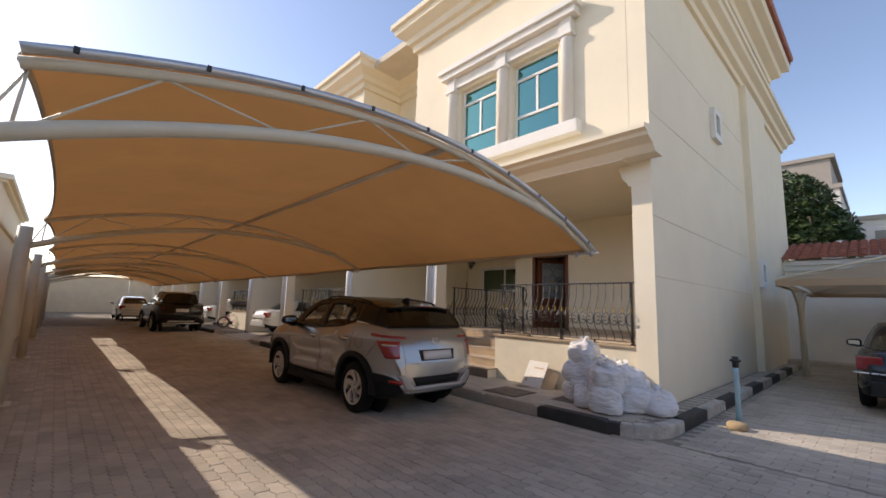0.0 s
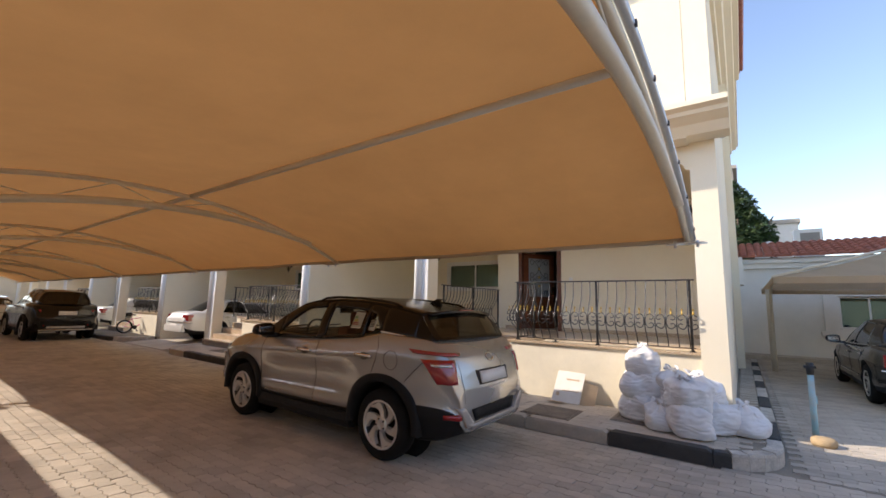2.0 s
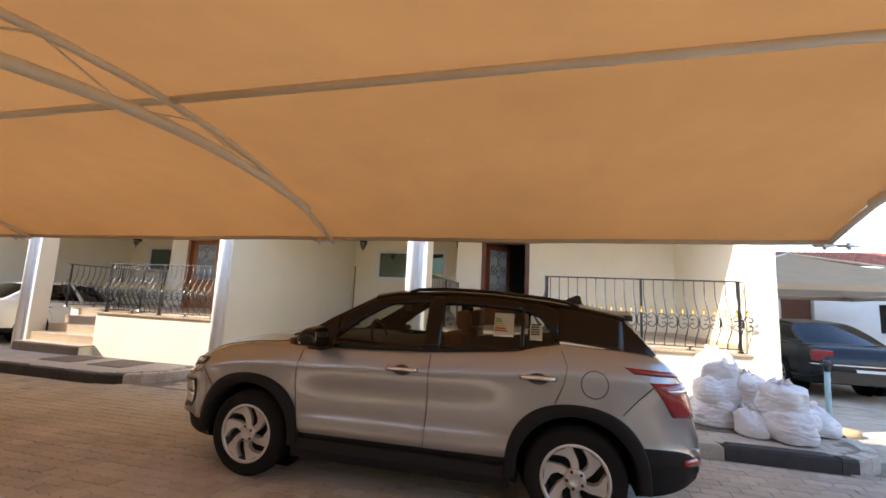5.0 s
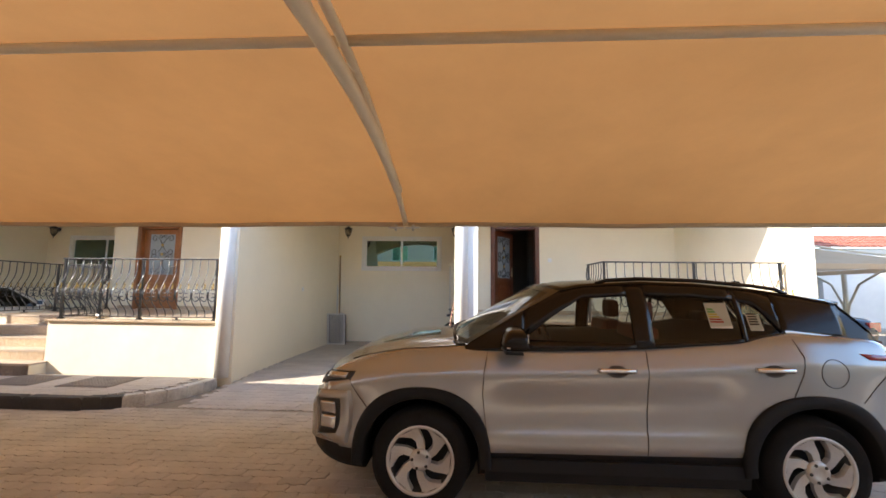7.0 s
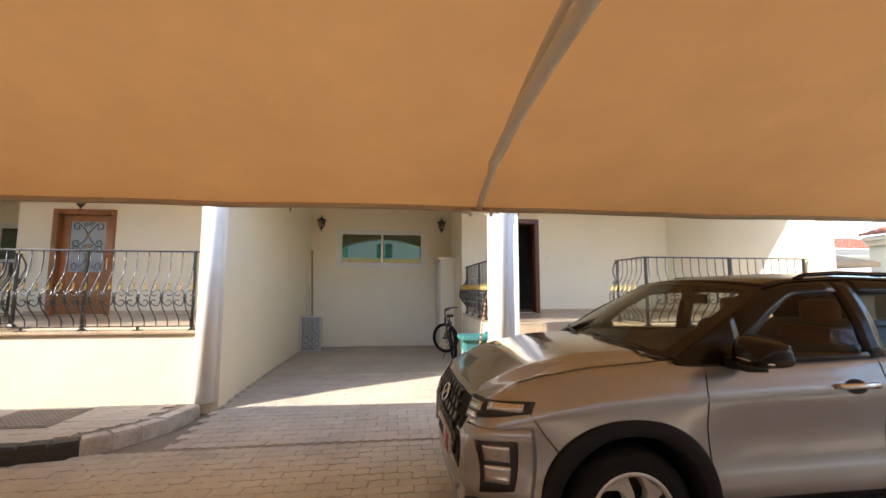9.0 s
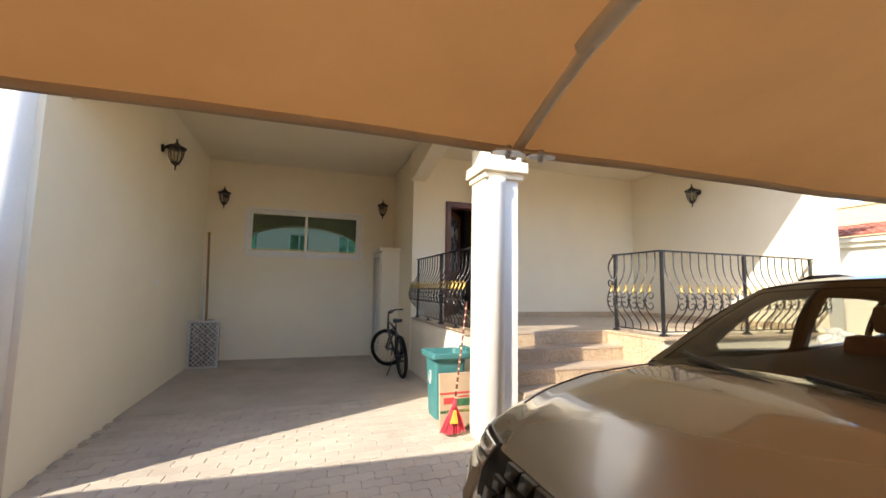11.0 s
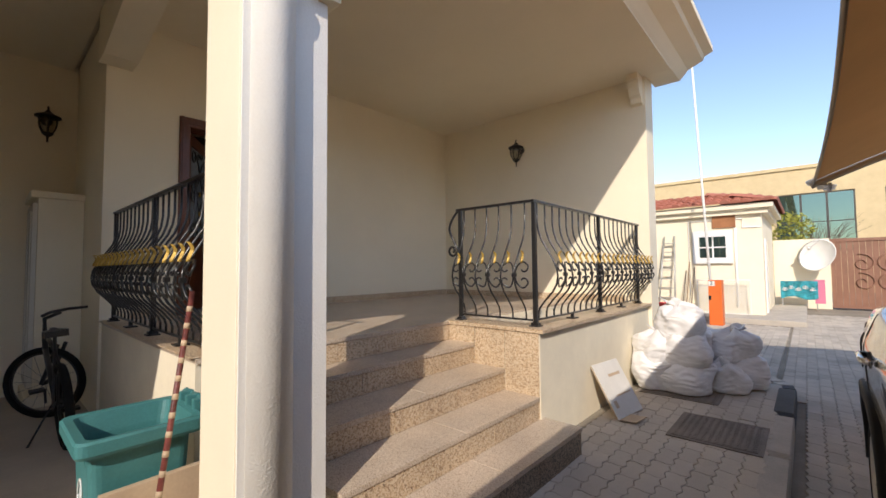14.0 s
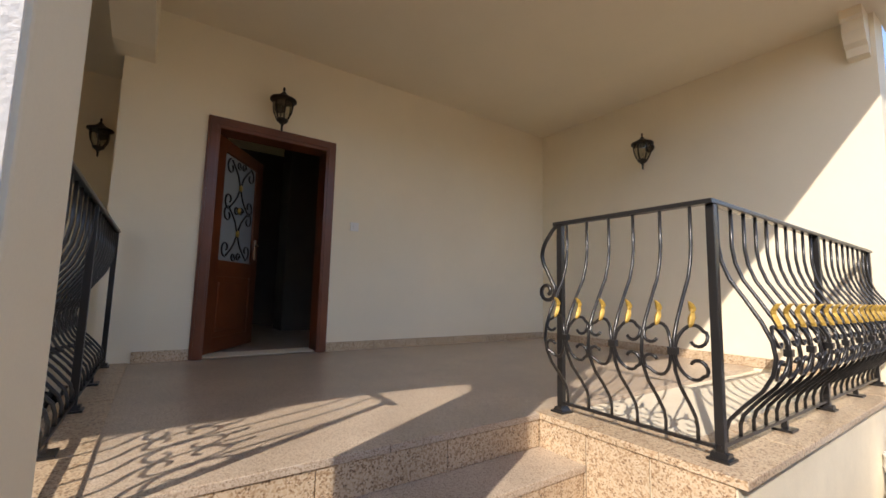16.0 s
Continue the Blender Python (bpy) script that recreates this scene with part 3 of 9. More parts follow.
def window(name, x, y0, y1, z0, z1, glass, label, rows=1, trim=0.0, face=-1):
    """Sliding window in a wall that runs along y, seen from -x."""
    w = thing(name, label, "window", kind="structure")
    f = 0.075 if trim == 0.025 else 0.05
    bm = bmesh.new()
    box(bm, x, y0, z0, x + 0.07, y1, z0 + f, 0.004)
    box(bm, x, y0, z1 - f, x + 0.07, y1, z1, 0.004)
    box(bm, x, y0, z0 + f, x + 0.07, y0 + f, z1 - f, 0.004)
    box(bm, x, y1 - f, z0 + f, x + 0.07, y1, z1 - f, 0.004)
    part("window_frame", bm, UPVC, w)
    ym = (y0 + y1) / 2
    if rows == 1:
        bands = [(z0 + f, z1 - f, True)]
    else:
        h = z1 - z0
        bands = [(z0 + f, z0 + 0.30 * h, False), (z0 + 0.30 * h + 0.05, z0 + 0.78 * h, True), (z0 + 0.78 * h + 0.05, z1 - f, False)]
        for zz in (0.30 * h, 0.78 * h):
            bm = bmesh.new()
            box(bm, x - 0.005, y0 + f, z0 + zz, x + 0.06, y1 - f, z0 + zz + 0.05, 0.004)
            part("transom", bm, UPVC, w)
    for a, b, split in bands:
        if split:
            bm = bmesh.new()
            box(bm, x + 0.005, ym - 0.025, a, x + 0.065, ym + 0.025, b, 0.004)
            part("mullion", bm, UPVC, w)
        for p, q in (((y0 + f, ym - 0.025), (ym + 0.025, y1 - f)) if split else ((y0 + f, y1 - f),)):
            bm = bmesh.new()
            box(bm, x + 0.032, p, a, x + 0.038, q, b)
            pane = part("pane", bm, glass, w)
            pane.visible_shadow = False
    if trim:
        bm = bmesh.new()
        for bx in ((x - trim, y0 - 0.06, z0 - 0.05, x + 0.02, y1 + 0.06, z0 - 0.002), (x - trim, y0 - 0.06, z1 + 0.002, x + 0.02, y1 + 0.06, z1 + 0.05),
                   (x - trim, y0 - 0.06, z0 - 0.002, x + 0.02, y0 - 0.002, z1 + 0.002), (x - trim, y1 + 0.002, z0 - 0.002, x + 0.02, y1 + 0.06, z1 + 0.002)):
            box(bm, *bx, 0.006)
        part("surround", bm, UPVC, w)
    return w


for k in range(UNITS):
    o, u = k * D, str(k + 1)
    window("window_bay_" + u, GB + 0.02, 8.71 + o, 10.85 + o, 2.10, 2.97, GLASS_G, "white sliding window with dark green glass in the car bay", 1, 0.025)
    slab("room_bay_" + u, (GB + 1.6, 7.75 + o, 0, GB + 1.7, Y0 + D + o, CZ), ROOM, "plain wall of the room behind the bay window")
    for a, b in ((4.47, 5.55), (6.01, 7.09)):
        window("window_upper", FX + 0.10, a + o, b + o, 4.93, 6.65, GLASS_T, "white framed upper window with teal reflective glass", 3)
    window("window_recess_" + u, 8.98, 9.56 + o, 10.89 + o, 4.91, 6.59, GLASS_T, "white framed window with teal glass in the recess", 3, 0.05)
    # surround of the pair of windows
    t = thing("window_surround", "cream moulded surround of the paired upper windows", "window surround", "window surrounds", kind="structure")
    bm = bmesh.new()
    box(bm, FX - 0.20, 3.98 + o, 4.66, FX + 0.002, 7.58 + o, 4.90, 0.015)
    part("sill", bm, TRIM, t)
    for yc in (4.24, 5.78, 7.32):
        bm = bmesh.new()
        lathe(bm, [(0, 4.90), (0.115, 4.90), (0.115, 6.52), (0.13, 6.55), (0.13, 6.62), (0, 6.62)], Matrix.Translation((FX - 0.04, yc + o, 0)), 18)
        part("colonnette", bm, TRIM, t)
        bm = bmesh.new()
        box(bm, FX - 0.19, yc + o - 0.17, 6.62, FX + 0.002, yc + o + 0.17, 6.70, 0.01)
        box(bm, FX - 0.15, yc + o - 0.13, 6.70, FX + 0.002, yc + o + 0.13, 6.98, 0.01)
        part("capital_block", bm, TRIM, t)
    bm = bmesh.new()
    box(bm, FX - 0.10, 4.13 + o, 6.72, FX + 0.001, 7.43 + o, 6.97)
    box(bm, FX - 0.24, 3.98 + o, 6.98, FX + 0.002, 7.58 + o, 7.12, 0.012)
    box(bm, FX - 0.30, 3.92 + o, 7.12, FX + 0.002, 7.64 + o, 7.24, 0.012)
    part("lintel", bm, TRIM, t)

# pale house beyond the boundary wall, mirrored in the bay windows
t = thing("house", "pale two-storey house with teal windows beyond the boundary wall", "house")
HX = -15.0
bm = bmesh.new()
holes = [(y, y + 1.6, z, z + 1.5) for y in (-2.5, 1.5, 5.5, 9.5, 13.5, 17.5, 21.5) for z in (1.2, 4.3)]
wall_grid(bm, "y", HX - 0.3, HX, -6, 26, 0, 6.4, holes)
part("wall", bm, BOUND, t)
bm = bmesh.new()
box(bm, HX - 8, -6.2, 6.4, HX + 0.3, 26.2, 6.7, 0.03)
part("roof", bm, TRIM, t)
for y0, y1, z0, z1 in holes:
    bm = bmesh.new()
    wall_grid(bm, "y", HX - 0.2, HX - 0.12, y0, y1, z0, z1, [(y0 + 0.08, y0 + 0.76, z0 + 0.08, z1 - 0.08), (y0 + 0.84, y1 - 0.08, z0 + 0.08, z1 - 0.08)])
    w_ = part("window", bm, UPVC, t)
    bm = bmesh.new()
    box(bm, HX - 0.17, y0 + 0.05, z0 + 0.05, HX - 0.16, y1 - 0.05, z1 - 0.05)
    part("pane", bm, GLASS_T, w_)
bm = bmesh.new()
box(bm, HX - 2.0, -6, 0, HX - 1.9, 26, 6.4)
part("inner_wall", bm, ROOM, t)

# small windows in the end wall
for x, z in ((11.3, 5.74), (14.38, 2.62)):
    t = thing("window_small", "small cream framed window in the end wall", "window", kind="structure")
    bm = bmesh.new()
    yy = Y0 - 0.16 if x > 14 else Y0
    wall_grid(bm, "x", yy - 0.09, yy - 0.002, x - 0.27, x + 0.27, z - 0.36, z + 0.36, [(x - 0.15, x + 0.15, z - 0.22, z + 0.24)])
    part("surround", bm, TRIM, t)
    bm = bmesh.new()
    box(bm, x - 0.15, yy - 0.03, z - 0.22, x + 0.15, yy - 0.02, z + 0.24)
    part("pane", bm, GLASS_G, t)

# ---- doors ----


def spiral(c, r0, r1, a0, turns, n=18):
    return [(c[0] + (r0 + (r1 - r0) * i / n) * math.cos(a0 + turns * 2 * math.pi * i / n), c[1] + (r0 + (r1 - r0) * i / n) * math.sin(a0 + turns * 2 * math.pi * i / n)) for i in range(n + 1)]


def door(name, o, swing, wood, label):
    """Door in its frame; leaf hinged on the far jamb. swing: degrees inwards."""
    d = thing(name, label, "door", kind="structure")
    y0, y1, z0, z1 = 6.30 + o, 7.34 + o, 0.985, 3.02
    for n, b in (("jamb", (PB - 0.025, y0 - 0.05, z0, PB + 0.2, y0 + 0.05, z1)), ("jamb", (PB - 0.025, y1 - 0.05, z0, PB + 0.2, y1 + 0.05, z1)), ("head", (PB - 0.025, y0 - 0.05, z1 - 0.05, PB + 0.2, y1 + 0.05, z1 + 0.055))):
        bm = bmesh.new()
        box(bm, *b, 0.01)
        x, a, c, e, f, g = b
        if n == "jamb":
            box(bm, PB - 0.034, (a + f) / 2 - 0.028, c, PB - 0.02, (a + f) / 2 + 0.028, g, 0.004)
        else:
            box(bm, PB - 0.034, a + 0.01, (c + g) / 2 - 0.02, PB - 0.02, f - 0.01, (c + g) / 2 + 0.03, 0.004)
        part(n, bm, wood, d)
    bm = bmesh.new()
    box(bm, PB + 0.0, y0, 0.97, PB + 0.25, y1, 0.998, 0.004)
    part("threshold", bm, GRANITE, d)
    w, h = 0.93, 1.96
    piv = Matrix.Translation((PB + 0.10, y1 - 0.055, 1.003)) @ Matrix.Rotation(radians(swing), 4, "Z") @ Matrix.Rotation(radians(-90), 4, "Z")
    leaf = new("leaf")
    bm = bmesh.new()
    gz0, gz1, gx0, gx1 = 0.83, 1.84, 0.14, w - 0.14
    for b in ((0, 0, 0, gx0, 0.045, h), (gx1, 0, 0, w, 0.045, h), (gx0, 0, 0, gx1, 0.045, 0.13), (gx0, 0, 0.68, gx1, 0.045, gz0), (gx0, 0, gz1, gx1, 0.045, h)):
        box(bm, *b, 0.004)
    box(bm, gx0, 0.012, 0.13, gx1, 0.033, 0.68)
    box(bm, gx0 + 0.05, 0.002, 0.18, gx1 - 0.05, 0.043, 0.63, 0.012)
    leaf.data = None
    bpy.data.objects.remove(leaf)
    leaf = new("leaf", finish("leaf", bm, wood))
    leaf.parent = d
    leaf.matrix_local = piv
    bm = bmesh.new()
    box(bm, gx0 - 0.01, 0.019, gz0 - 0.01, gx1 + 0.01, 0.026, gz1 + 0.01)
    g = part("pane", bm, GLASS_D, leaf)
    bm = bmesh.new()
    cx = (gx0 + gx1) / 2
    for cz in (gz0 + 0.28, gz0 + 0.74):
        for sx in (-1, 1):
            for sz in (-1, 1):
                pts = [(cx, cz)] + [(cx + sx * (0.03 + 0.16 * q), cz + sz * (0.06 + 0.17 * q ** 0.7)) for q in np.linspace(0, 1, 8)]
                sp = spiral((cx + sx * 0.20, cz + sz * 0.16), 0.085, 0.02, math.pi / 2 * sz, -0.9 * sx * sz)
                tube(bm, [(p[0], 0.008, p[1]) for p in pts], 0.008, 6)
                tube(bm, [(p[0], 0.008, p[1]) for p in sp], 0.008, 6)
    for cz in (gz0 + 0.05, gz0 + 0.51, gz1 - 0.05):
        for sx in (-1, 1):
            tube(bm, [(p[0], 0.008, p[1]) for p in spiral((cx + sx * 0.05, cz), 0.045, 0.015, 0, 1.1 * sx)], 0.007, 6)
    part("grille", bm, IRON, leaf, "black wrought iron scrollwork")
    for cz in (gz0 + 0.28, gz0 + 0.51, gz0 + 0.74):
        bm = bmesh.new()
        lathe(bm, [(0.0, -0.012), (0.03, -0.008), (0.034, 0.0), (0.0, 0.004)], Matrix.Translation((cx, 0.0, cz)) @ Matrix.Rotation(radians(90), 4, "X"), 12)
        part("rosette", bm, GOLD, leaf, "gold rosette")
    bm = bmesh.new()
    box(bm, w - 0.09, -0.006, 0.88, w - 0.045, 0.001, 1.10, 0.003)
    tube(bm, [(w - 0.067, -0.004, 1.03), (w - 0.067, -0.055, 1.03), (w - 0.20, -0.06, 1.03)], 0.009, 8)
    part("handle", bm, CHROME, leaf, "chrome lever handle")
    return d


CHROME = mat("chrome", (0.75, 0.74, 0.72), 0.12, metal=1.0, bump=0, vary=0.02)
door("door_1", 0, 56, WOOD, "red-brown wooden front door standing open, iron scrollwork over glass")
for k in range(1, UNITS):
    door("door_" + str(k + 1), k * D, 0, WOOD_L, "closed orange-brown front door, iron scrollwork over grey glass")

# hall behind the open door, its gloom put into the wall colour
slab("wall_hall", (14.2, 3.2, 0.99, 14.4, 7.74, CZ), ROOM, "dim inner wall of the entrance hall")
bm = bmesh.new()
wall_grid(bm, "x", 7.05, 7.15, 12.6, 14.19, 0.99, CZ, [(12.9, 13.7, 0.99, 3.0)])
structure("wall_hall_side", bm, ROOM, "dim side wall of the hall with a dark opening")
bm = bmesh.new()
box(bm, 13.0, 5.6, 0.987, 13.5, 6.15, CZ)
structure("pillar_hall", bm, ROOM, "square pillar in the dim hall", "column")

# ---- railings ----
BELLY = [(0.05, 0.0), (0.10, 0.0), (0.14, 0.012), (0.20, 0.06), (0.27, 0.125), (0.33, 0.158), (0.39, 0.17), (0.45, 0.162), (0.52, 0.132), (0.60, 0.085), (0.68, 0.035), (0.75, 0.01), (0.82, 0.0), (0.975, 0.0)]


def baluster_mesh():
    bm = bmesh.new()
    tube(bm, [(0, -w, z) for z, w in BELLY], 0.0075, 6)
    return finish("baluster", bm, IRON)


def belly(z):
    return float(np.interp(z, [q[0] for q in BELLY], [q[1] for q in BELLY]))


def scroll_mesh():
    """Two C scrolls back to back, tied with a collar at the belly, ends curled inwards."""
    bm = bmesh.new()
    z0 = 0.405
    for sx in (-1, 1):
        half = [(0.064 + 0.057 * math.cos(a), 0.098 * math.sin(a)) for a in np.linspace(math.pi, 0.95, 10)]
        half += [(0.083 + (0.036 - 0.012 * q) * math.cos(1.0 - 3.6 * q), 0.052 + (0.036 - 0.012 * q) * math.sin(1.0 - 3.6 * q)) for q in np.linspace(0.1, 1, 9)]
        pts = [(sx * x, z0 - z) for x, z in half[::-1]] + [(sx * x, z0 + z) for x, z in half[1:]]
        tube(bm, [(x, -belly(z) - 0.004, z) for x, z in pts], 0.0068, 6)
    box(bm, -0.016, -belly(z0) - 0.016, z0 - 0.014, 0.016, -belly(z0) + 0.012, z0 + 0.014, 0.003)
    return finish("scroll", bm, IRON)


def leaf_mesh():
    bm = bmesh.new()
    rows = []
    for i, (w, z, out) in enumerate(((0.004, 0.495, 0.16), (0.011, 0.508, 0.158), (0.014, 0.53, 0.15), (0.008, 0.548, 0.142), (0.014, 0.562, 0.142), (0.011, 0.58, 0.152), (0.003, 0.59, 0.164))):
        rows.append([bm.verts.new((x, -out - d, z)) for x, d in ((-w, 0.004), (-w * 0.5, 0.012), (0, 0.017), (w * 0.5, 0.012), (w, 0.004), (0, -0.002))])
    for a, b in zip(rows, rows[1:]):
        for i in range(6):
            bm.faces.new((a[i], a[(i + 1) % 6], b[(i + 1) % 6], b[i]))
    bm.faces.new(rows[0])
    bm.faces.new(rows[-1])
    return finish("leaf", bm, GOLD)


BAL, SCR, LEAF = baluster_mesh(), scroll_mesh(), leaf_mesh()


def railing(length, posts, m, curl=False, label=""):
    r = thing("railing", label, "railing", "porch railings")
    bm = bmesh.new()
    box(bm, -0.02, -0.02, 0.975, length + 0.02, 0.02, 0.995, 0.004)
    part("top_rail", bm, IRON, r)
    bm = bmesh.new()
    box(bm, 0, -0.008, 0.043, length, 0.008, 0.057)
    part("bottom_rail", bm, IRON, r)
    for x in posts:
        bm = bmesh.new()
        box(bm, x - 0.016, -0.016, 0.0, x + 0.016, 0.016, 0.98, 0.003)
        p = part("post", bm, IRON, r)
        bm = bmesh.new()
        box(bm, x - 0.04, -0.04, 0.0, x + 0.04, 0.04, 0.01, 0.002)
        prism(bm, [(x - 0.03, 0.01), (x + 0.03, 0.01), (x + 0.018, 0.03), (x - 0.018, 0.03)], -0.03, 0.03, "y")
        part("base_plate", bm, IRON, p)
    for a, b in zip(posts, posts[1:]):
        if b - a > 1.0:
            bm = bmesh.new()
            x = (a + b) / 2
            box(bm, x - 0.045, -0.04, 0.0, x + 0.045, 0.04, 0.012, 0.003)
            box(bm, x - 0.012, -0.012, 0.012, x + 0.012, 0.012, 0.045)
            part("foot", bm, IRON, r)
    n = max(2, round(length / 0.134))
    n += n % 2
    for i in range(n):
        x = (i + 0.5) * length / n
        for name, me, every in (("baluster", BAL, True), ("gold_leaf", LEAF, True), ("scroll", SCR, i % 2 == 1)):
            if not every:
                continue
            ob = new(name, me)
            ob.parent = r
            ob.location = (x + (length / n / 2 if name == "gold_leaf" else 0), 0, 0)
    if curl:
        bm = bmesh.new()
        pts = [(-0.0, 0.985)] + [(-0.02 - 0.09 * math.sin(q * math.pi), 0.97 - 0.30 * q) for q in np.linspace(0.05, 0.8, 9)]
        pts += spiral((-0.075, 0.62), 0.06, 0.02, 0.9, -1.3, 16)
        tube(bm, [(p[0], 0, p[1]) for p in pts], 0.011, 8)
        part("end_scroll", bm, IRON, r)
    r.matrix_world = m
    return r


FRONT = railing(2.66, [0.02, 1.36, 2.62], pose(7.55, 5.87, 0.988, 0, 0, -90), label="black wrought iron belly railing with gold leaves along the porch edge")
SIDE = railing(0.74, [0.02], pose(8.30, 5.87, 0.988, 0, 0, 180), True, label="short black iron railing with a scrolled end beside the steps")
BACK = railing(2.55, [0.02, 1.28, 2.5], pose(10.70, 7.92, 0.995, 0, 0, 180), label="black wrought iron belly railing with gold leaves above the car bay")
for k in range(1, UNITS):
    o = k * D
    copy_thing(FRONT, pose(7.55, 5.87 + o, 0.988, 0, 0, -90))
    copy_thing(SIDE, pose(8.30, 5.87 + o, 0.988, 0, 0, 180))
    copy_thing(BACK, pose(10.70, 7.92 + o, 0.995, 0, 0, 180))

# ---- wall lanterns: local -x is out from the wall, origin at the wall plate ----
LANTERN = mat("bronze_black_lantern", (0.035, 0.03, 0.026), 0.5, metal=0.4, scale=40, vary=0.3, bump=0.2)
LGLASS = glass_mat("lantern_glass", (0.75, 0.73, 0.66), (0.9, 0.9, 0.9), 0.06)


def lantern(m):
    t = thing("wall_lantern", "dark bronze wall lantern with clear glass panes", "wall lamp", "wall lanterns")
    bm = bmesh.new()
    lathe(bm, [(0, 0.0), (0.055, 0.0), (0.05, 0.015), (0.02, 0.03), (0, 0.03)], Matrix.Translation((0, 0, 0.03)) @ Matrix.Rotation(radians(-90), 4, "Y") , 14)
    tube(bm, [(-0.02, 0, 0.03), (-0.06, 0, 0.075), (-0.11, 0, 0.09), (-0.15, 0, 0.085)], 0.011, 8)
    part("bracket", bm, LANTERN, t)
    c = Matrix.Translation((-0.16, 0, 0))
    bm = bmesh.new()
    lathe(bm, [(0, 0.17), (0.008, 0.165), (0.012, 0.145), (0.006, 0.13), (0.016, 0.12), (0.03, 0.10), (0.06, 0.075), (0.115, 0.05), (0.118, 0.035), (0.09, 0.03), (0, 0.03)], c, 16)
    part("cap", bm, LANTERN, t)
    bm = bmesh.new()
    lathe(bm, [(0.082, 0.03), (0.085, -0.02), (0.075, -0.08), (0.045, -0.145)], c, 12)
    part("glass_body", bm, LGLASS, t)
    for i in range(6):
        bm = bmesh.new()
        a = i * math.pi / 3
        tube(bm, [(-0.16 + r * math.cos(a), r * math.sin(a), z) for r, z in ((0.086, 0.03), (0.089, -0.02), (0.079, -0.08), (0.048, -0.145))], 0.006, 5)
        part("cage_bar", bm, LANTERN, t)
    bm = bmesh.new()
    lathe(bm, [(0.05, -0.14), (0.052, -0.155), (0.03, -0.175), (0.012, -0.19), (0.008, -0.23), (0.012, -0.24), (0, -0.255)], c, 12)
    part("finial", bm, LANTERN, t)
    t.matrix_world = m
    return t


LAMP = lantern(pose(PB, 6.82, 3.27))
for k in range(UNITS):
    o = k * D
    for m in (pose(PB, 6.82 + o, 3.27), pose(9.24, Y0 + 0.31 + o, 3.25, 0, 0, -90), pose(9.86, Y0 + D + o, 3.20, 0, 0, 90), pose(GB, 11.27 + o, 3.17), pose(GB, 8.27 + o, 3.17)):
        if not (k == 0 and m.translation.x == PB):
            copy_thing(LAMP, m)
bpy.context.view_layer.update()

# ---- vehicles ----
from mathutils.bvhtree import BVHTree


def paint(name, col, metal=0.6, rough=0.32, coat=1.0, spec=0.5):
    return mat(name, col, rough, metal=metal, scale=10, vary=0.03, bump=0, bscale=500, coat=coat, spec=spec)


SILVER = paint("warm_silver_car_paint", (0.37, 0.37, 0.365), 0.6, 0.26)
BLACKP = paint("black_car_paint", (0.008, 0.008, 0.009), 0.0, 0.2, 0.4, 0.4)
BROWNP = paint("dark_brown_roof_paint", (0.009, 0.0055, 0.004), 0.0, 0.20, 0.06, 0.28)
NAVYP = paint("blue_black_car_paint", (0.007, 0.008, 0.010), 0.0, 0.2, 0.35, 0.4)
WHITEP = paint("white_car_paint", (0.74, 0.73, 0.70), 0.0, 0.35)
RUBBER = mat("tyre_rubber", (0.014, 0.0135, 0.013), 0.85, scale=30, vary=0.25, bump=0.4, bscale=120, spec=0.2)
CLAD = mat("black_cladding_plastic", (0.013, 0.013, 0.0135), 0.6, scale=30, vary=0.1, bump=0.2, bscale=220, spec=0.2)
ALLOY = mat("silver_wheel_paint", (0.62, 0.61, 0.58), 0.35, metal=0.6, bump=0.03)
CARGLASS = glass_mat("car_window_glass", (0.72, 0.73, 0.68), (0.8, 0.8, 0.8), 0.0)
DARKGLASS = glass_mat("tinted_car_glass", (0.06, 0.065, 0.06), (0.95, 0.95, 0.95), 0.03)
CABIN = mat("dark_cabin_trim", (0.035, 0.03, 0.026), 0.8, bump=0.1)
SEAT = mat("maroon_seat_cover", (0.15, 0.03, 0.018), 0.7, scale=20, vary=0.2, bump=0.2)
REDLENS = mat("red_lamp_lens", (0.30, 0.010, 0.012), 0.12, bump=0, coat=1.0)
LENS = mat("clear_lamp_lens", (0.55, 0.54, 0.52), 0.1, metal=0.5, bump=0, coat=1.0)
PLATE = mat("white_number_plate", (0.78, 0.77, 0.74), 0.4, bump=0)
SKID = mat("silver_bumper_insert", (0.45, 0.43, 0.41), 0.35, metal=0.5, bump=0)


def lerp(tab, x):
    xs = [p[0] for p in tab]
    ys = [p[1] for p in tab]
    return float(np.interp(x, xs, ys))


def soft(tab, x, r=0.06):
    return sum(lerp(tab, x + d * r) for d in (-1, -0.5, 0, 0.5, 1)) / 5


def patch(bm, f, nu, nv, mi=0):
    g = [[bm.verts.new(f(i / nu, j / nv)) for j in range(nv + 1)] for i in range(nu + 1)]
    for i in range(nu):
        for j in range(nv):
            q = bm.faces.new((g[i][j], g[i + 1][j], g[i + 1][j + 1], g[i][j + 1]))
            q.smooth = True
            q.material_index = mi
    return g


def cut(ob, bm):
    """Takes a closed shape out of a mesh."""
    tool = new("tool", finish("tool", bm, CLAD))
    mod = ob.modifiers.new("cut", "BOOLEAN")
    mod.operation, mod.object, mod.solver = "DIFFERENCE", tool, "EXACT"
    dg = bpy.context.evaluated_depsgraph_get()
    dg.update()
    me = bpy.data.meshes.new_from_object(ob.evaluated_get(dg))
    ob.modifiers.remove(mod)
    me.set_sharp_from_angle(angle=radians(62))
    ob.data = me
    bpy.data.objects.remove(tool)


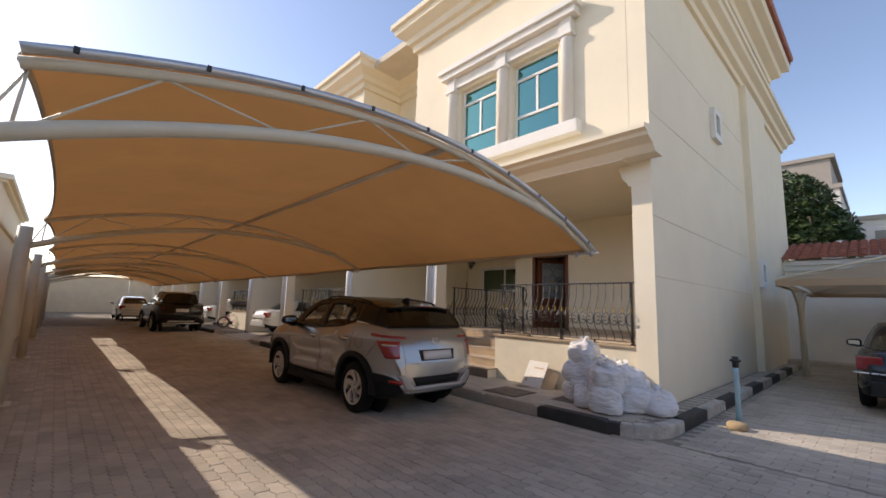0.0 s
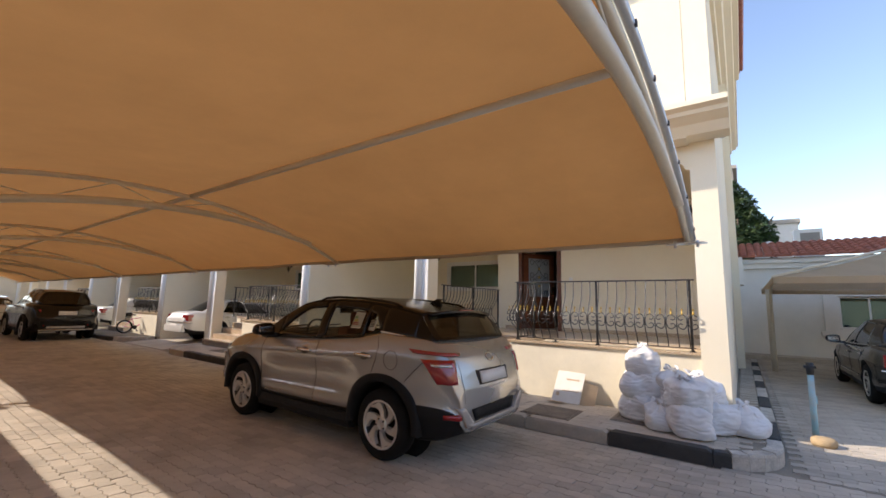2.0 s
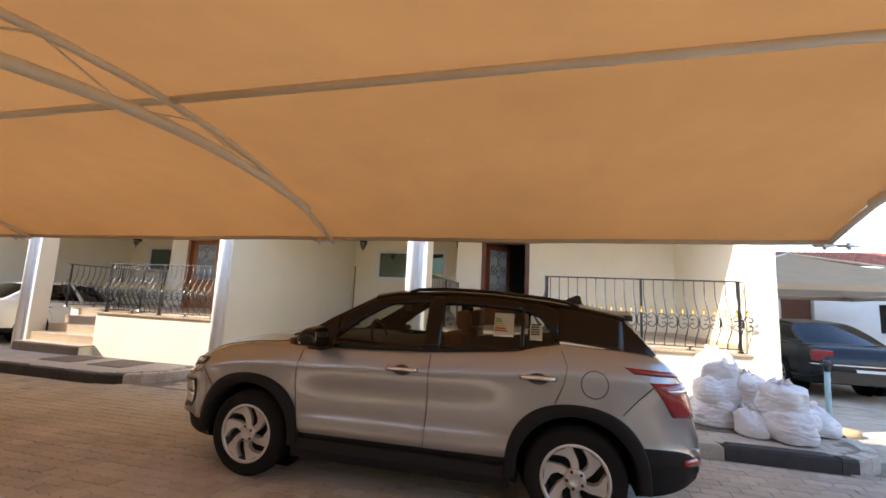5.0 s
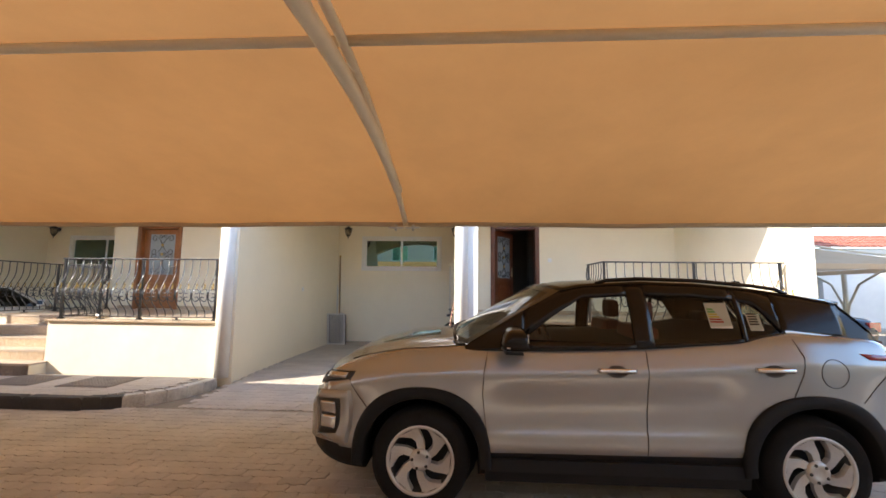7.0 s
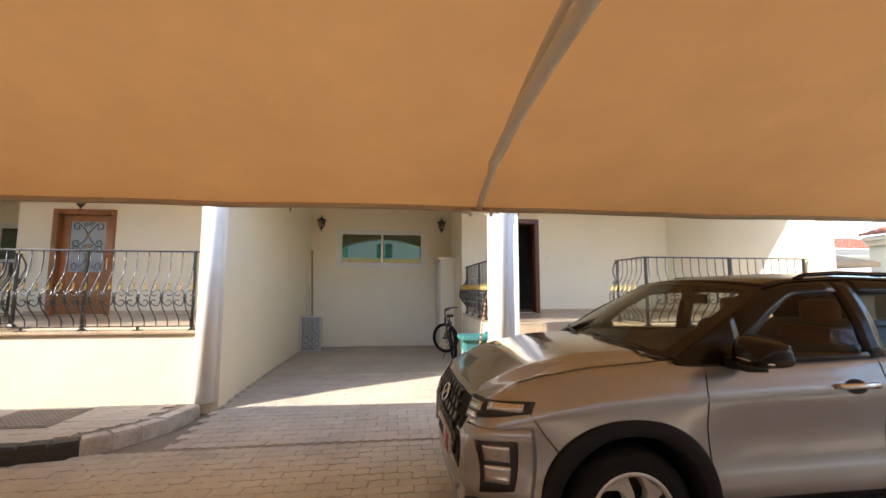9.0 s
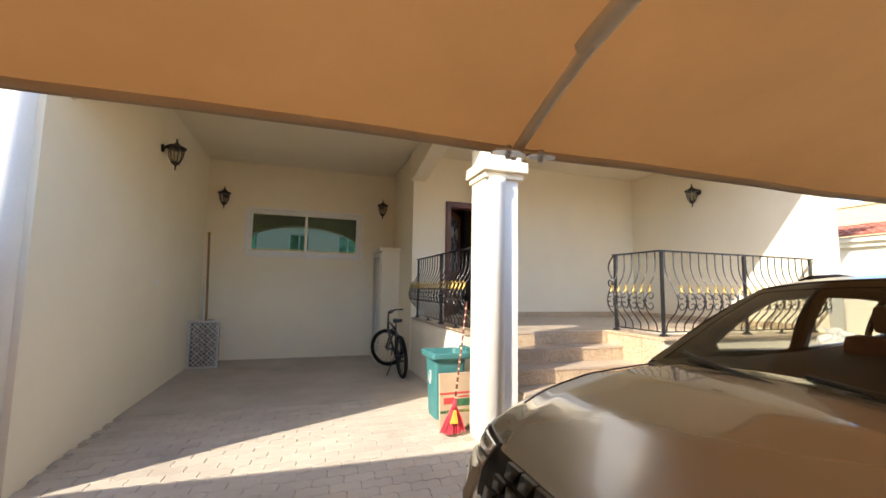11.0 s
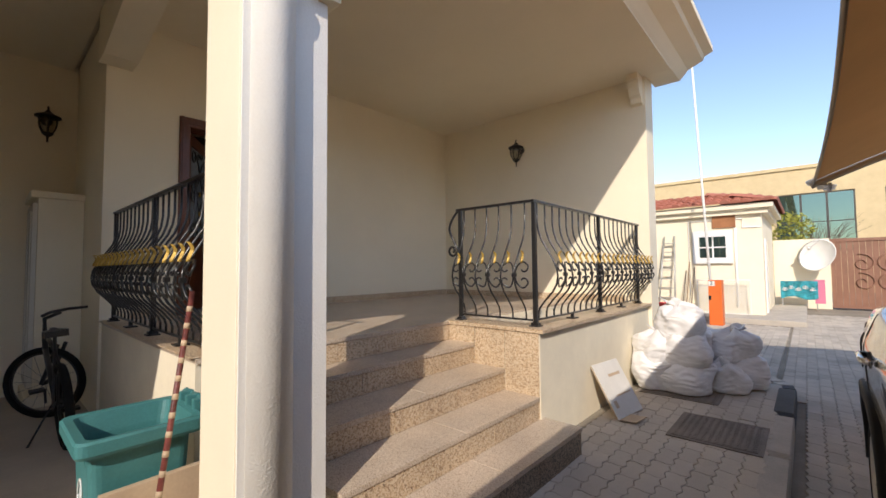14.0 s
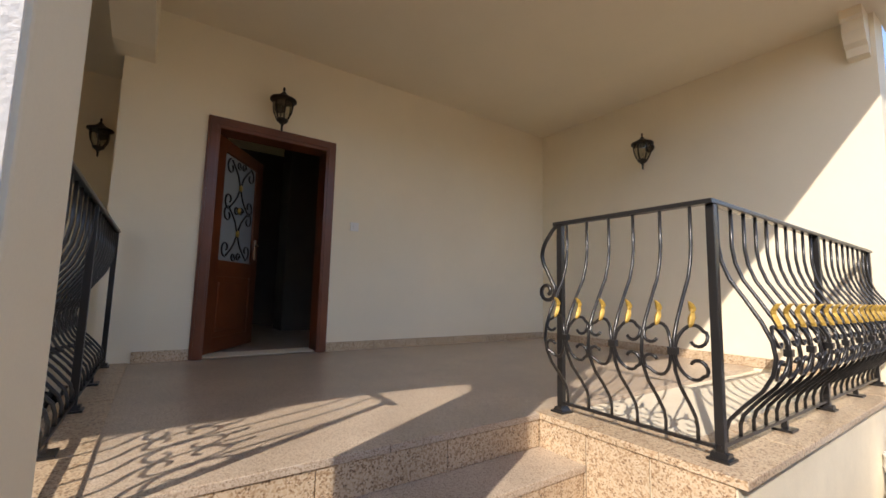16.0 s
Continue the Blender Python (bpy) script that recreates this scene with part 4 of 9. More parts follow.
def shell(ob, t):
    md = ob.modifiers.new("thick", "SOLIDIFY")
    md.thickness, md.offset = t, -1.0


def wheel(parent, x, y, r, w, rim, style, turn=0.0):
    """Wheel whose outer face looks along the sign of y."""
    s = 1 if y > 0 else -1
    m = Matrix.Translation((x, y, r)) @ Matrix.Rotation(radians(-90 * s), 4, "X") @ Matrix.Rotation(turn, 4, "Z")
    wh = new("wheel", None)
    bm = bmesh.new()
    rr = rim
    lathe(bm, [(rr - 0.015, -w + 0.02), (r - 0.05, -w), (r - 0.008, -w + 0.04), (r, -w * 0.6), (r, -w * 0.35), (r - 0.008, -0.03), (r - 0.03, -0.008), (r - 0.06, 0.0), (rr + 0.012, -0.006), (rr - 0.005, -0.016), (rr - 0.02, -0.05)], m, 40)
    me = finish("wheel", bm, RUBBER)
    bpy.data.objects.remove(wh)
    wh = new("wheel", me)
    wh.parent = parent
    bm = bmesh.new()
    lathe(bm, [(rr + 0.002, -0.012), (rr - 0.012, -0.006), (rr - 0.03, -0.03), (rr - 0.04, -0.12), (0.0, -0.13)], m, 36)
    part("rim", bm, mat_rim_dark, wh)
    n = 6 if style == "blade" else 5
    for i in range(n):
        bm = bmesh.new()
        a = 2 * math.pi * i / n
        rows = []
        if style == "blade":
            # a blade that leaves the hub aslant and widens along the rim
            for q, lo, hi in ((0.0, -0.52, 0.52), (0.18, -0.36, 0.34), (0.42, -0.18, 0.34), (0.62, -0.04, 0.50), (0.78, 0.04, 0.72), (0.92, 0.08, 0.86), (1.0, 0.08, 0.90)):
                rad = 0.05 + (rr - 0.062) * q
                z = -0.014 - 0.014 * (1 - q) - 0.008 * math.sin(q * math.pi)
                rows.append([bm.verts.new(m @ Vector((rad * math.cos(a + s * d), rad * math.sin(a + s * d), z - dz))) for d, dz in ((lo - 0.03, 0.035), (lo, 0.006), (hi - 0.08, 0.0), (hi, 0.035))])
        for q in np.linspace(0, 1, 5) if style != "blade" else ():
            rad = 0.05 + (rr - 0.058) * q
            hw = (0.234 * (1 - q) + 0.17 * q) * 0.75
            z = -0.012 - 0.012 * (1 - q) - 0.01 * math.sin(q * math.pi)
            rows.append([bm.verts.new(m @ Vector((rad * math.cos(a + d), rad * math.sin(a + d), z - dz))) for d, dz in ((-hw, 0.03), (-hw * 0.85, 0.0), (hw * 0.55, 0.0), (hw * 0.75, 0.03))])
        for p, q in zip(rows, rows[1:]):
            for j in range(3):
                bm.faces.new((p[j], p[j + 1], q[j + 1], q[j]))
        part("spoke", bm, ALLOY, wh, "silver wheel spoke")
    bm = bmesh.new()
    lathe(bm, [(rr + 0.003, -0.008), (rr - 0.006, -0.002), (rr - 0.02, -0.01), (rr - 0.024, -0.03)], m, 36)
    lathe(bm, [(0.075, -0.035), (0.07, -0.016), (0.035, -0.010), (0.03, -0.016), (0, -0.014)], m, 20)
    part("hub_cap", bm, ALLOY, wh, "silver wheel cap and rim lip")
    for i in range(5):
        a = 2 * math.pi * (i + 0.5) / 5
        bm = bmesh.new()
        lathe(bm, [(0.011, -0.03), (0.011, -0.008), (0.0, -0.006)], m @ Matrix.Translation((0.055 * math.cos(a), 0.055 * math.sin(a), 0)), 6)
        part("wheel_nut", bm, mat_rim_dark, wh)
    return wh


mat_rim_dark = mat("dark_wheel_inside", (0.03, 0.03, 0.03), 0.6, bump=0)


def car(name, label, sp, m, detail=True):
    """A car, front along +x, from the tables in sp."""
    c = thing(name, label, "car")
    wb, hw = sp["wb"], sp["hw"]
    xf, xr = wb / 2 + sp["fo"], -wb / 2 - sp["ro"]
    r = sp["r"]
    top, wid, bot = sp["top"], sp["wid"], sp["bot"]
    # lower body, lofted; the deck under the glasshouse is cabin trim
    xs = sorted(set([round(float(v), 3) for v in np.linspace(xr, xf, 96)] + [xr + d for d in (0.012, 0.035, 0.07)] + [xf - d for d in (0.012, 0.035, 0.07)]))
    cow, rearw = sp["glass_x"]

    def section(x):
        e = min(1.0, min(x - xr, xf - x) / 0.09)
        rd = 1 - 0.10 * (1 - e) ** 2
        w = hw * soft(wid, x) * (1 - 0.02 * (1 - e) ** 2)
        zt, zb = soft(top, x), soft(bot, x)
        h = zt - zb
        zt -= 0.05 * (1 - e) ** 2
        zb += 0.04 * (1 - e) ** 2
        inn = sp.get("tumble", 0.06)
        return [(0, zb), (w - 0.14, zb), (w - 0.05, zb + 0.03), (w - 0.02, zb + 0.12), (w - 0.004, zb + 0.24 * h), (w - 0.026, zb + 0.40 * h), (w - 0.006, zb + 0.62 * h), (w, zb + 0.70 * h), (w - 0.024, zb + 0.80 * h), (w - inn * 0.7, zt - 0.045), (w - inn - 0.02, zt - 0.008), (w - inn - 0.09, zt + 0.004), (w * 0.5, zt + sp["crown"] * 0.75), (0, zt + sp["crown"])]

    bm = bmesh.new()
    rings = []
    for x in xs:
        sec = section(x)
        full = [(y, z) for y, z in sec] + [(-y, z) for y, z in sec[-2:0:-1]]
        bulge = 0.035
        rings.append([bm.verts.new((x + (bulge * (1 - (y / hw) ** 2) if x > xf - 0.3 else -bulge * (1 - (y / hw) ** 2) if x < xr + 0.3 else 0), y, z)) for y, z in full])
    n = len(rings[0])
    for i, (a, b) in enumerate(zip(rings, rings[1:])):
        xm = (xs[i] + xs[i + 1]) / 2
        for j in range(n):
            f = bm.faces.new((a[j], a[(j + 1) % n], b[(j + 1) % n], b[j]))
            f.smooth = True
            jj = min(j, n - 1 - j)
            if jj >= 11 and rearw < xm < cow:
                f.material_index = 1
            if jj <= 2:
                f.material_index = 2
    bm.faces.new(rings[0][::-1]).smooth = True
    bm.faces.new(rings[-1]).smooth = True
    body = part("body", bm, [sp["paint"], CABIN, CLAD], c)
    bm = bmesh.new()
    for wx in (wb / 2, -wb / 2):
        for s in (1, -1):
            mm = Matrix.Translation((wx, s * (hw - 0.12), r + 0.01)) @ Matrix.Rotation(radians(90), 4, "X")
            bmesh.ops.create_cone(bm, cap_ends=True, segments=40, radius1=r + 0.055, radius2=r + 0.055, depth=0.52, matrix=mm)
    cut(body, bm)
    for wx in (wb / 2, -wb / 2):
        for s in (1, -1):
            wheel(c, wx, s * (hw - 0.012), r, sp["tw"], sp["rim"], sp["style"], 0.3 * wx)
            bm = bmesh.new()
            mm = Matrix.Translation((wx, s * (hw - 0.37), r + 0.01)) @ Matrix.Rotation(radians(90), 4, "X")
            lathe(bm, [(0, -0.01), (r + 0.052, -0.01), (r + 0.052, 0.02)], mm, 28)
            part("wheel_well", bm, CLAD, c)
            if sp.get("clad"):
                bm = bmesh.new()
                rows = []
                for q in np.linspace(-0.10, math.pi + 0.10, 36):
                    row = []
                    for rad, dy in ((r + 0.04, -0.02), (r + 0.045, 0.012), (r + 0.105, 0.016), (r + 0.118, 0.004), (r + 0.120, -0.07)):
                        row.append(bm.verts.new((wx + rad * math.cos(q), s * (hw * soft(wid, wx) + dy), r + 0.01 + rad * math.sin(q))))
                    rows.append(row)
                for a, b in zip(rows, rows[1:]):
                    for j in range(4):
                        f = bm.faces.new((a[j], a[j + 1], b[j + 1], b[j]))
                        f.smooth = True
                part("arch_trim", bm, CLAD, c, "black plastic wheel arch trim")
    # glasshouse: side surfaces ruled between belt line and roof line
    B, R = sp["belt"], sp["roof"]

    def bl(s):
        return Vector((lerp([(p[0], p[1]) for p in B], s), lerp([(p[0], p[2]) for p in B], s), lerp([(p[0], p[3]) for p in B], s)))

    def rl(s):
        return Vector((soft([(p[0], p[1]) for p in R], s, 0.04), soft([(p[0], p[2]) for p in R], s, 0.04), soft([(p[0], p[3]) for p in R], s, 0.04)))

    def side(s, v, sg, out=0.0):
        p = bl(s).lerp(rl(s), v)
        p.y += 0.035 * math.sin(math.pi * v) + out
        return (p.x, p.y * sg, p.z)

    wins = sp["windows"]
    for sg in (1, -1):
        edges = [0.0] + [q for w in wins for q in w[:2]] + [1.0]
        bm = bmesh.new()
        for a, b in zip(edges[0::2], edges[1::2]):
            patch(bm, lambda u, v: side(a + (b - a) * u, v, sg), max(2, int((b - a) * 24)), 6)
        for w in wins:
            a, b = w[:2]
            patch(bm, lambda u, v: side(a + (b - a) * u, 0.9 + 0.1 * v, sg), 10, 2)
            patch(bm, lambda u, v: side(a + (b - a) * u, 0.045 * v, sg), 10, 1)
        pl = part("pillar_frame", bm, sp["pillar"], c)
        shell(pl, 0.03)
        for w in wins:
            a, b = w[:2]
            bm = bmesh.new()
            patch(bm, lambda u, v: side(a + (b - a) * u, 0.04 + 0.865 * v, sg, -0.008), 8, 5)
            g = part("side_window", bm, w[2], c)
            g.visible_shadow = False
        if sp.get("chrome"):
            bm = bmesh.new()
            tube(bm, [side(s, 0.035, sg, 0.004) for s in np.linspace(0.03, 0.95, 24)], 0.008, 5)
            part("window_trim", bm, CHROME, c)
    fb, ft, rb, rt = bl(0), rl(0), bl(1), rl(1)

    def screen(pb, pt, bow, u, v, out=0.0):
        p = pb.lerp(pt, v)
        y = (1 - 2 * u) * (p.y + 0.035 * math.sin(math.pi * min(1, max(0, v))))
        k = 1 - (1 - 2 * u) ** 2
        return (p.x + bow * k * (1 - 0.35 * v) + out, y, p.z + 0.03 * v * k + 0.02 * (1 - v) * k)

    for nm, pb, pt, bow, gl in (("windscreen", fb, ft, sp["bow"], sp["front_glass"]), ("rear_window", rb, rt, -sp["bow"] * 0.5, sp["rear_glass"])):
        bm = bmesh.new()
        patch(bm, lambda u, v: screen(pb, pt, bow, 0.035 + 0.93 * u, 0.02 + 0.93 * v), 16, 8)
        g = part(nm, bm, gl, c)
        g.visible_shadow = False
        bm = bmesh.new()
        for u0, u1, v0, v1 in ((0, 0.04, 0, 1), (0.96, 1, 0, 1), (0.04, 0.96, 0.94, 1), (0.04, 0.96, -0.02, 0.03)):
            patch(bm, lambda u, v: screen(pb, pt, bow, u0 + (u1 - u0) * u, v0 + (v1 - v0) * v, 0.004 if bow > 0 else -0.004), 12, 4)
        part("screen_surround", bm, sp["pillar"], c)
    bm = bmesh.new()

    def roof(u, v):
        s = u
        p = rl(s)
        k = 1 - (1 - 2 * v) ** 2
        x = p.x + (sp["bow"] * 0.65 * max(0, 1 - u * 8) - sp["bow"] * 0.33 * max(0, u * 8 - 7)) * k
        return (x, (1 - 2 * v) * (p.y + 0.002), p.z + (0.035 if 0 < u < 1 else 0.03) * k ** 0.7)

    patch(bm, roof, 30, 16)
    rf = part("roof", bm, sp["roof_paint"], c)
    shell(rf, 0.025)
    if sp.get("rails"):
        for sg in (1, -1):
            bm = bmesh.new()
            pts = [rl(s) for s in np.linspace(0.14, 0.86, 16)]
            n_ = len(pts) - 1
            tube(bm, [(p.x, sg * (p.y - 0.012), p.z + (0.006 if i in (0, n_) else 0.03)) for i, p in enumerate(pts)], 0.013, 8)
            part("roof_rail", bm, sp["pillar"], c)
    # cabin
    zb = bl(0.3).z
    for s in (-1, 1):
        bm = bmesh.new()
        sx = sp["seat_x"]
        box(bm, sx - 0.13, s * 0.37 - 0.24, zb - 0.3, sx + 0.06, s * 0.37 + 0.24, zb + 0.14, 0.05, Matrix.Translation((0, 0, 0)))
        box(bm, sx - 0.16, s * 0.37 - 0.13, zb + 0.13, sx - 0.05, s * 0.37 + 0.13, zb + 0.31, 0.04)
        part("seat", bm, sp["seat"], c)
    bm = bmesh.new()
    sx = sp["seat_x"] - 0.95
    box(bm, sx - 0.1, -0.6, zb - 0.2, sx + 0.05, 0.6, zb + 0.12, 0.05)
    part("rear_bench", bm, CABIN, c)
    bm = bmesh.new()
    tube(bm, [(sp["seat_x"] + 0.55 + 0.05 * math.sin(a), 0.37 + 0.18 * math.cos(a), zb + 0.04 + 0.18 * math.sin(a)) for a in np.linspace(0, 2 * math.pi, 21)], 0.014, 6)
    part("steering_wheel", bm, CABIN, c)
    bm = bmesh.new()
    box(bm, fb.x - 0.42, -fb.y + 0.05, zb - 0.1, fb.x - 0.02, fb.y - 0.05, zb + 0.05, 0.03)
    part("dashboard", bm, CABIN, c)
    bm = bmesh.new()
    box(bm, ft.x - 0.04, -0.12, ft.z - 0.14, ft.x - 0.01, 0.12, ft.z - 0.07, 0.012)
    part("inner_mirror", bm, CABIN, c)
    # door seams, handles, mirrors
    for sg in (1, -1):
        bm = bmesh.new()
        pts = []
        for x in np.linspace(fb.x - 0.02, xf - 0.12, 20):
            w = hw * soft(wid, x)
            pts.append((x, sg * (w - sp.get("tumble", 0.06) - 0.085 - 0.05 * max(0, (x - xf + 0.5))), soft(top, x) + 0.0045))
        tube(bm, pts, 0.004, 4)
        part("bonnet_seam", bm, CABIN, c)
        bm = bmesh.new()
        rows = []
        for x in np.linspace(fb.x + 0.05, xf - 0.2, 16):
            w = hw * soft(wid, x)
            q = math.sin(math.pi * (x - fb.x - 0.05) / (xf - fb.x - 0.25)) ** 0.5
            rows.append([bm.verts.new((x, sg * (w * 0.50 + d), soft(top, x) + sp["crown"] * 0.62 + e * q)) for d, e in ((-0.05, 0.004), (0.0, 0.016), (0.02, 0.014), (0.05, -0.004))])
        for a, b in zip(rows, rows[1:]):
            for j in range(3):
                f = bm.faces.new((a[j], a[j + 1], b[j + 1], b[j]))
                f.smooth = True
        part("bonnet_crease", bm, sp["paint"], c)
    for sg in (1, -1):
        for xa, zlo, slant in sp["seams"]:
            bm = bmesh.new()
            pts = []
            for q in np.linspace(0, 1, 12):
                z = zlo + (soft(top, xa) - 0.05 - zlo) * q
                x = xa + slant * q ** 2
                sec = section(x)
                yy = lerp(sorted([(p[1], p[0]) for p in sec[2:10]]), z)
                pts.append((x, sg * (yy + 0.0005), z))
            tube(bm, pts, 0.0035, 4)
            part("door_seam", bm, CABIN, c)
        for hx in sp["handles"]:
            z = soft(top, hx) - 0.145
            sec = section(hx)
            yy = lerp(sorted([(p[1], p[0]) for p in sec[2:10]]), z)
            bm = bmesh.new()
            tube(bm, [(hx - 0.10, sg * (yy + 0.004), z), (hx - 0.085, sg * (yy + 0.028), z + 0.004), (hx + 0.085, sg * (yy + 0.028), z + 0.004), (hx + 0.10, sg * (yy + 0.004), z)], 0.012, 8)
            hd = part("door_handle", bm, CHROME if sp.get("chrome_handle", True) else sp["paint"], c, "chrome door handle")
            bm = bmesh.new()
            lathe(bm, [(0.0, 0.002), (0.05, 0.002), (0.06, -0.004)], Matrix.Translation((hx + 0.0, sg * yy, z - 0.004)) @ Matrix.Rotation(radians(-90 * sg), 4, "X") @ Matrix.Diagonal((1, 0.55, 1, 1)), 16)
            part("handle_cup", bm, CABIN, hd)
        mx, mz = sp["mirror"]
        yc, yh = hw + 0.085, 0.125
        if sg < 0 and sp.get("folded"):
            mx, mz, yc, yh = mx - 0.16, mz + 0.03, hw + 0.01, 0.10
        bm = bmesh.new()
        for v in bmesh.ops.create_uvsphere(bm, u_segments=20, v_segments=12, radius=1.0)["verts"]:
            q = [math.copysign(abs(w_) ** 0.6, w_) for w_ in v.co]
            v.co = (mx + 0.02 + 0.115 * max(q[0], -0.62) * (1 - 0.22 * q[2]), sg * yc + yh * q[1], mz + 0.015 + 0.082 * q[2] * (1 - 0.15 * q[1] * sg))
        for f in bm.faces:
            f.smooth = True
        prism(bm, [(mx - 0.03, mz - 0.075), (mx + 0.09, mz - 0.07), (mx + 0.07, mz - 0.03), (mx - 0.02, mz - 0.03)], sg * (hw - 0.12), sg * (yc - 0.025), "y")
        mi = part("wing_mirror", bm, sp["mirror_paint"], c)
        bm = bmesh.new()
        box(bm, mx - 0.058, sg * (yc - yh * 0.7), mz - 0.035, mx - 0.050, sg * (yc + yh * 0.7), mz + 0.06, 0.0)
        part("mirror_glass", bm, CHROME, mi)
    # lamps and plates
    for nm, material, boxes_ in sp["bits"]:
        for b in boxes_:
            for sg in ((1, -1) if b[1] > 0 else (1,)):
                bm = bmesh.new()
                y0, y1 = (b[1], b[4]) if b[1] > 0 else (-b[4], b[4])
                tilt = b[6] if len(b) > 6 else 0
                mm = Matrix.Translation(((b[0] + b[3]) / 2, sg * (y0 + y1) / 2, (b[2] + b[5]) / 2)) @ Matrix.Rotation(radians(tilt * sg), 4, "Z") @ Matrix.Rotation(radians(b[7] if len(b) > 7 else 0), 4, "Y")
                dx, dy, dz = abs(b[3] - b[0]) / 2, abs(y1 - y0) / 2, abs(b[5] - b[2]) / 2
                box(bm, -dx, -dy, -dz, dx, dy, dz, min(0.012, dz * 0.5, dx * 0.5), mm)
                part(nm, bm, material, c)
    c.matrix_world = m
    return c


SUV = dict(
    rails=True, folded=True, wb=2.61, fo=0.81, ro=0.83, hw=0.865, r=0.345, tw=0.21, rim=0.238, style="blade", clad=True, chrome=False, crown=0.035, bow=0.26, tumble=0.055,
    paint=SILVER, roof_paint=BROWNP, pillar=BROWNP, mirror_paint=BROWNP, seat=SEAT, seat_x=-0.32, glass_x=(0.98, -1.80),
    top=[(-2.135, 0.80), (-2.05, 0.98), (-1.95, 1.10), (-1.6, 1.145), (-1.2, 1.14), (0.2, 1.095), (0.8, 1.085), (1.2, 1.075), (1.7, 1.045), (1.92, 1.00), (2.03, 0.965), (2.08, 0.93), (2.115, 0.88)],
    wid=[(-2.135, 0.80), (-2.0, 0.90), (-1.7, 0.965), (-1.3, 1.0), (-0.7, 0.985), (0.5, 0.985), (1.2, 1.0), (1.6, 0.985), (1.85, 0.965), (2.0, 0.90), (2.115, 0.80)],
    bot=[(-2.135, 0.40), (-1.9, 0.30), (-1.2, 0.245), (1.3, 0.245), (1.9, 0.27), (2.115, 0.33)],
    belt=[(0, 1.02, 0.765, 1.075), (0.10, 0.70, 0.795, 1.085), (0.5, -0.42, 0.80, 1.12), (0.8, -1.22, 0.79, 1.14), (0.92, -1.60, 0.75, 1.15), (1.0, -1.90, 0.64, 1.125)],
    roof=[(0, 0.16, 0.56, 1.49), (0.10, -0.02, 0.585, 1.535), (0.4, -0.50, 0.60, 1.575), (0.7, -1.10, 0.595, 1.565), (0.9, -1.52, 0.565, 1.525), (1.0, -1.72, 0.54, 1.49)],
    windows=[(0.13, 0.455, CARGLASS), (0.495, 0.745, CARGLASS), (0.765, 0.855, CARGLASS)], front_glass=CARGLASS, rear_glass=DARKGLASS,
    seams=[(0.80, 0.30, 0.03), (-0.30, 0.30, 0.0), (-0.98, 0.55, -0.34)], handles=(-0.07, -1.02), mirror=(0.66, 1.12),
    bits=[
        ("number_plate", PLATE, [(-2.19, -1, 0.80, -2.17, 0.24, 0.92)]),
        ("tail_lamp", REDLENS, [(-2.085, 0.62, 0.85, -1.95, 0.77, 0.97, -38), (-2.12, 0.52, 0.46, -1.99, 0.735, 0.515, -30)]),
        ("bumper_insert", SKID, [(-2.175, -1, 0.40, -2.10, 0.50, 0.46)]),
        ("rear_bumper", CLAD, [(-2.155, -1, 0.44, -2.05, 0.66, 0.62)]),
        ("spoiler", BROWNP, [(-1.83, -1, 1.475, -1.64, 0.53, 1.508, 0, -6)]),
        ("side_sill", CLAD, [(-0.90, 0.78, 0.235, 0.90, 0.862, 0.315)]),
        ("wiper", BLACKM, [(1.0, 0.08, 1.115, 1.03, 0.60, 1.13, -20)]),
    ])
# silver SUV: all outlines from its side view, x forwards from the middle, z up
HW, NX, RX = 0.875, 2.10, -2.10
H_TOP = [(-2.10, 0.66), (-2.085, 0.80), (-2.05, 0.93), (-1.98, 1.06), (-1.90, 1.15), (-1.80, 1.195), (-1.6, 1.215), (-1.21, 1.235), (-0.9, 1.18), (-0.22, 1.135), (0.83, 1.10), (1.05, 1.10), (1.43, 1.075), (1.70, 1.02), (1.90, 0.955), (2.0, 0.90), (2.07, 0.80), (2.10, 0.66)]
H_WID = [(-2.10, 0.74), (-2.06, 0.80), (-1.98, 0.875), (-1.85, 0.94), (-1.6, 0.985), (-1.3, 1.0), (-0.8, 0.985), (0.6, 0.985), (1.3, 1.0), (1.6, 0.985), (1.8, 0.95), (1.95, 0.885), (2.05, 0.80), (2.10, 0.72)]
H_BOT = [(-2.10, 0.36), (-1.9, 0.27), (-1.5, 0.23), (1.5, 0.23), (1.9, 0.25), (2.10, 0.32)]
# inset of the side at heights of a section 1.13 m high
H_SIDE = [(0.23, 0.13), (0.26, 0.06), (0.38, 0.036), (0.44, 0.016), (0.46, 0.012), (0.545, 0.018), (0.575, 0.034), (0.66, 0.043), (0.78, 0.034), (0.89, 0.008), (0.945, 0.0), (0.972, 0.004), (1.02, 0.024), (1.08, 0.044), (1.115, 0.062), (1.13, 0.088)]
H_LEVELS = [0.23, 0.245, 0.26, 0.32, 0.38, 0.42, 0.442, 0.46, 0.49, 0.52, 0.543, 0.558, 0.58, 0.62, 0.70, 0.76, 0.82, 0.88, 0.92, 0.945, 0.96, 0.98, 1.01, 1.045, 1.08, 1.105, 1.122, 1.13]
H_ROOF = [(1.02, 1.105), (0.98, 1.13), (0.64, 1.335), (0.30, 1.515), (0.12, 1.552), (-0.3, 1.575), (-0.7, 1.565), (-1.1, 1.53), (-1.4, 1.487), (-1.64, 1.44)]
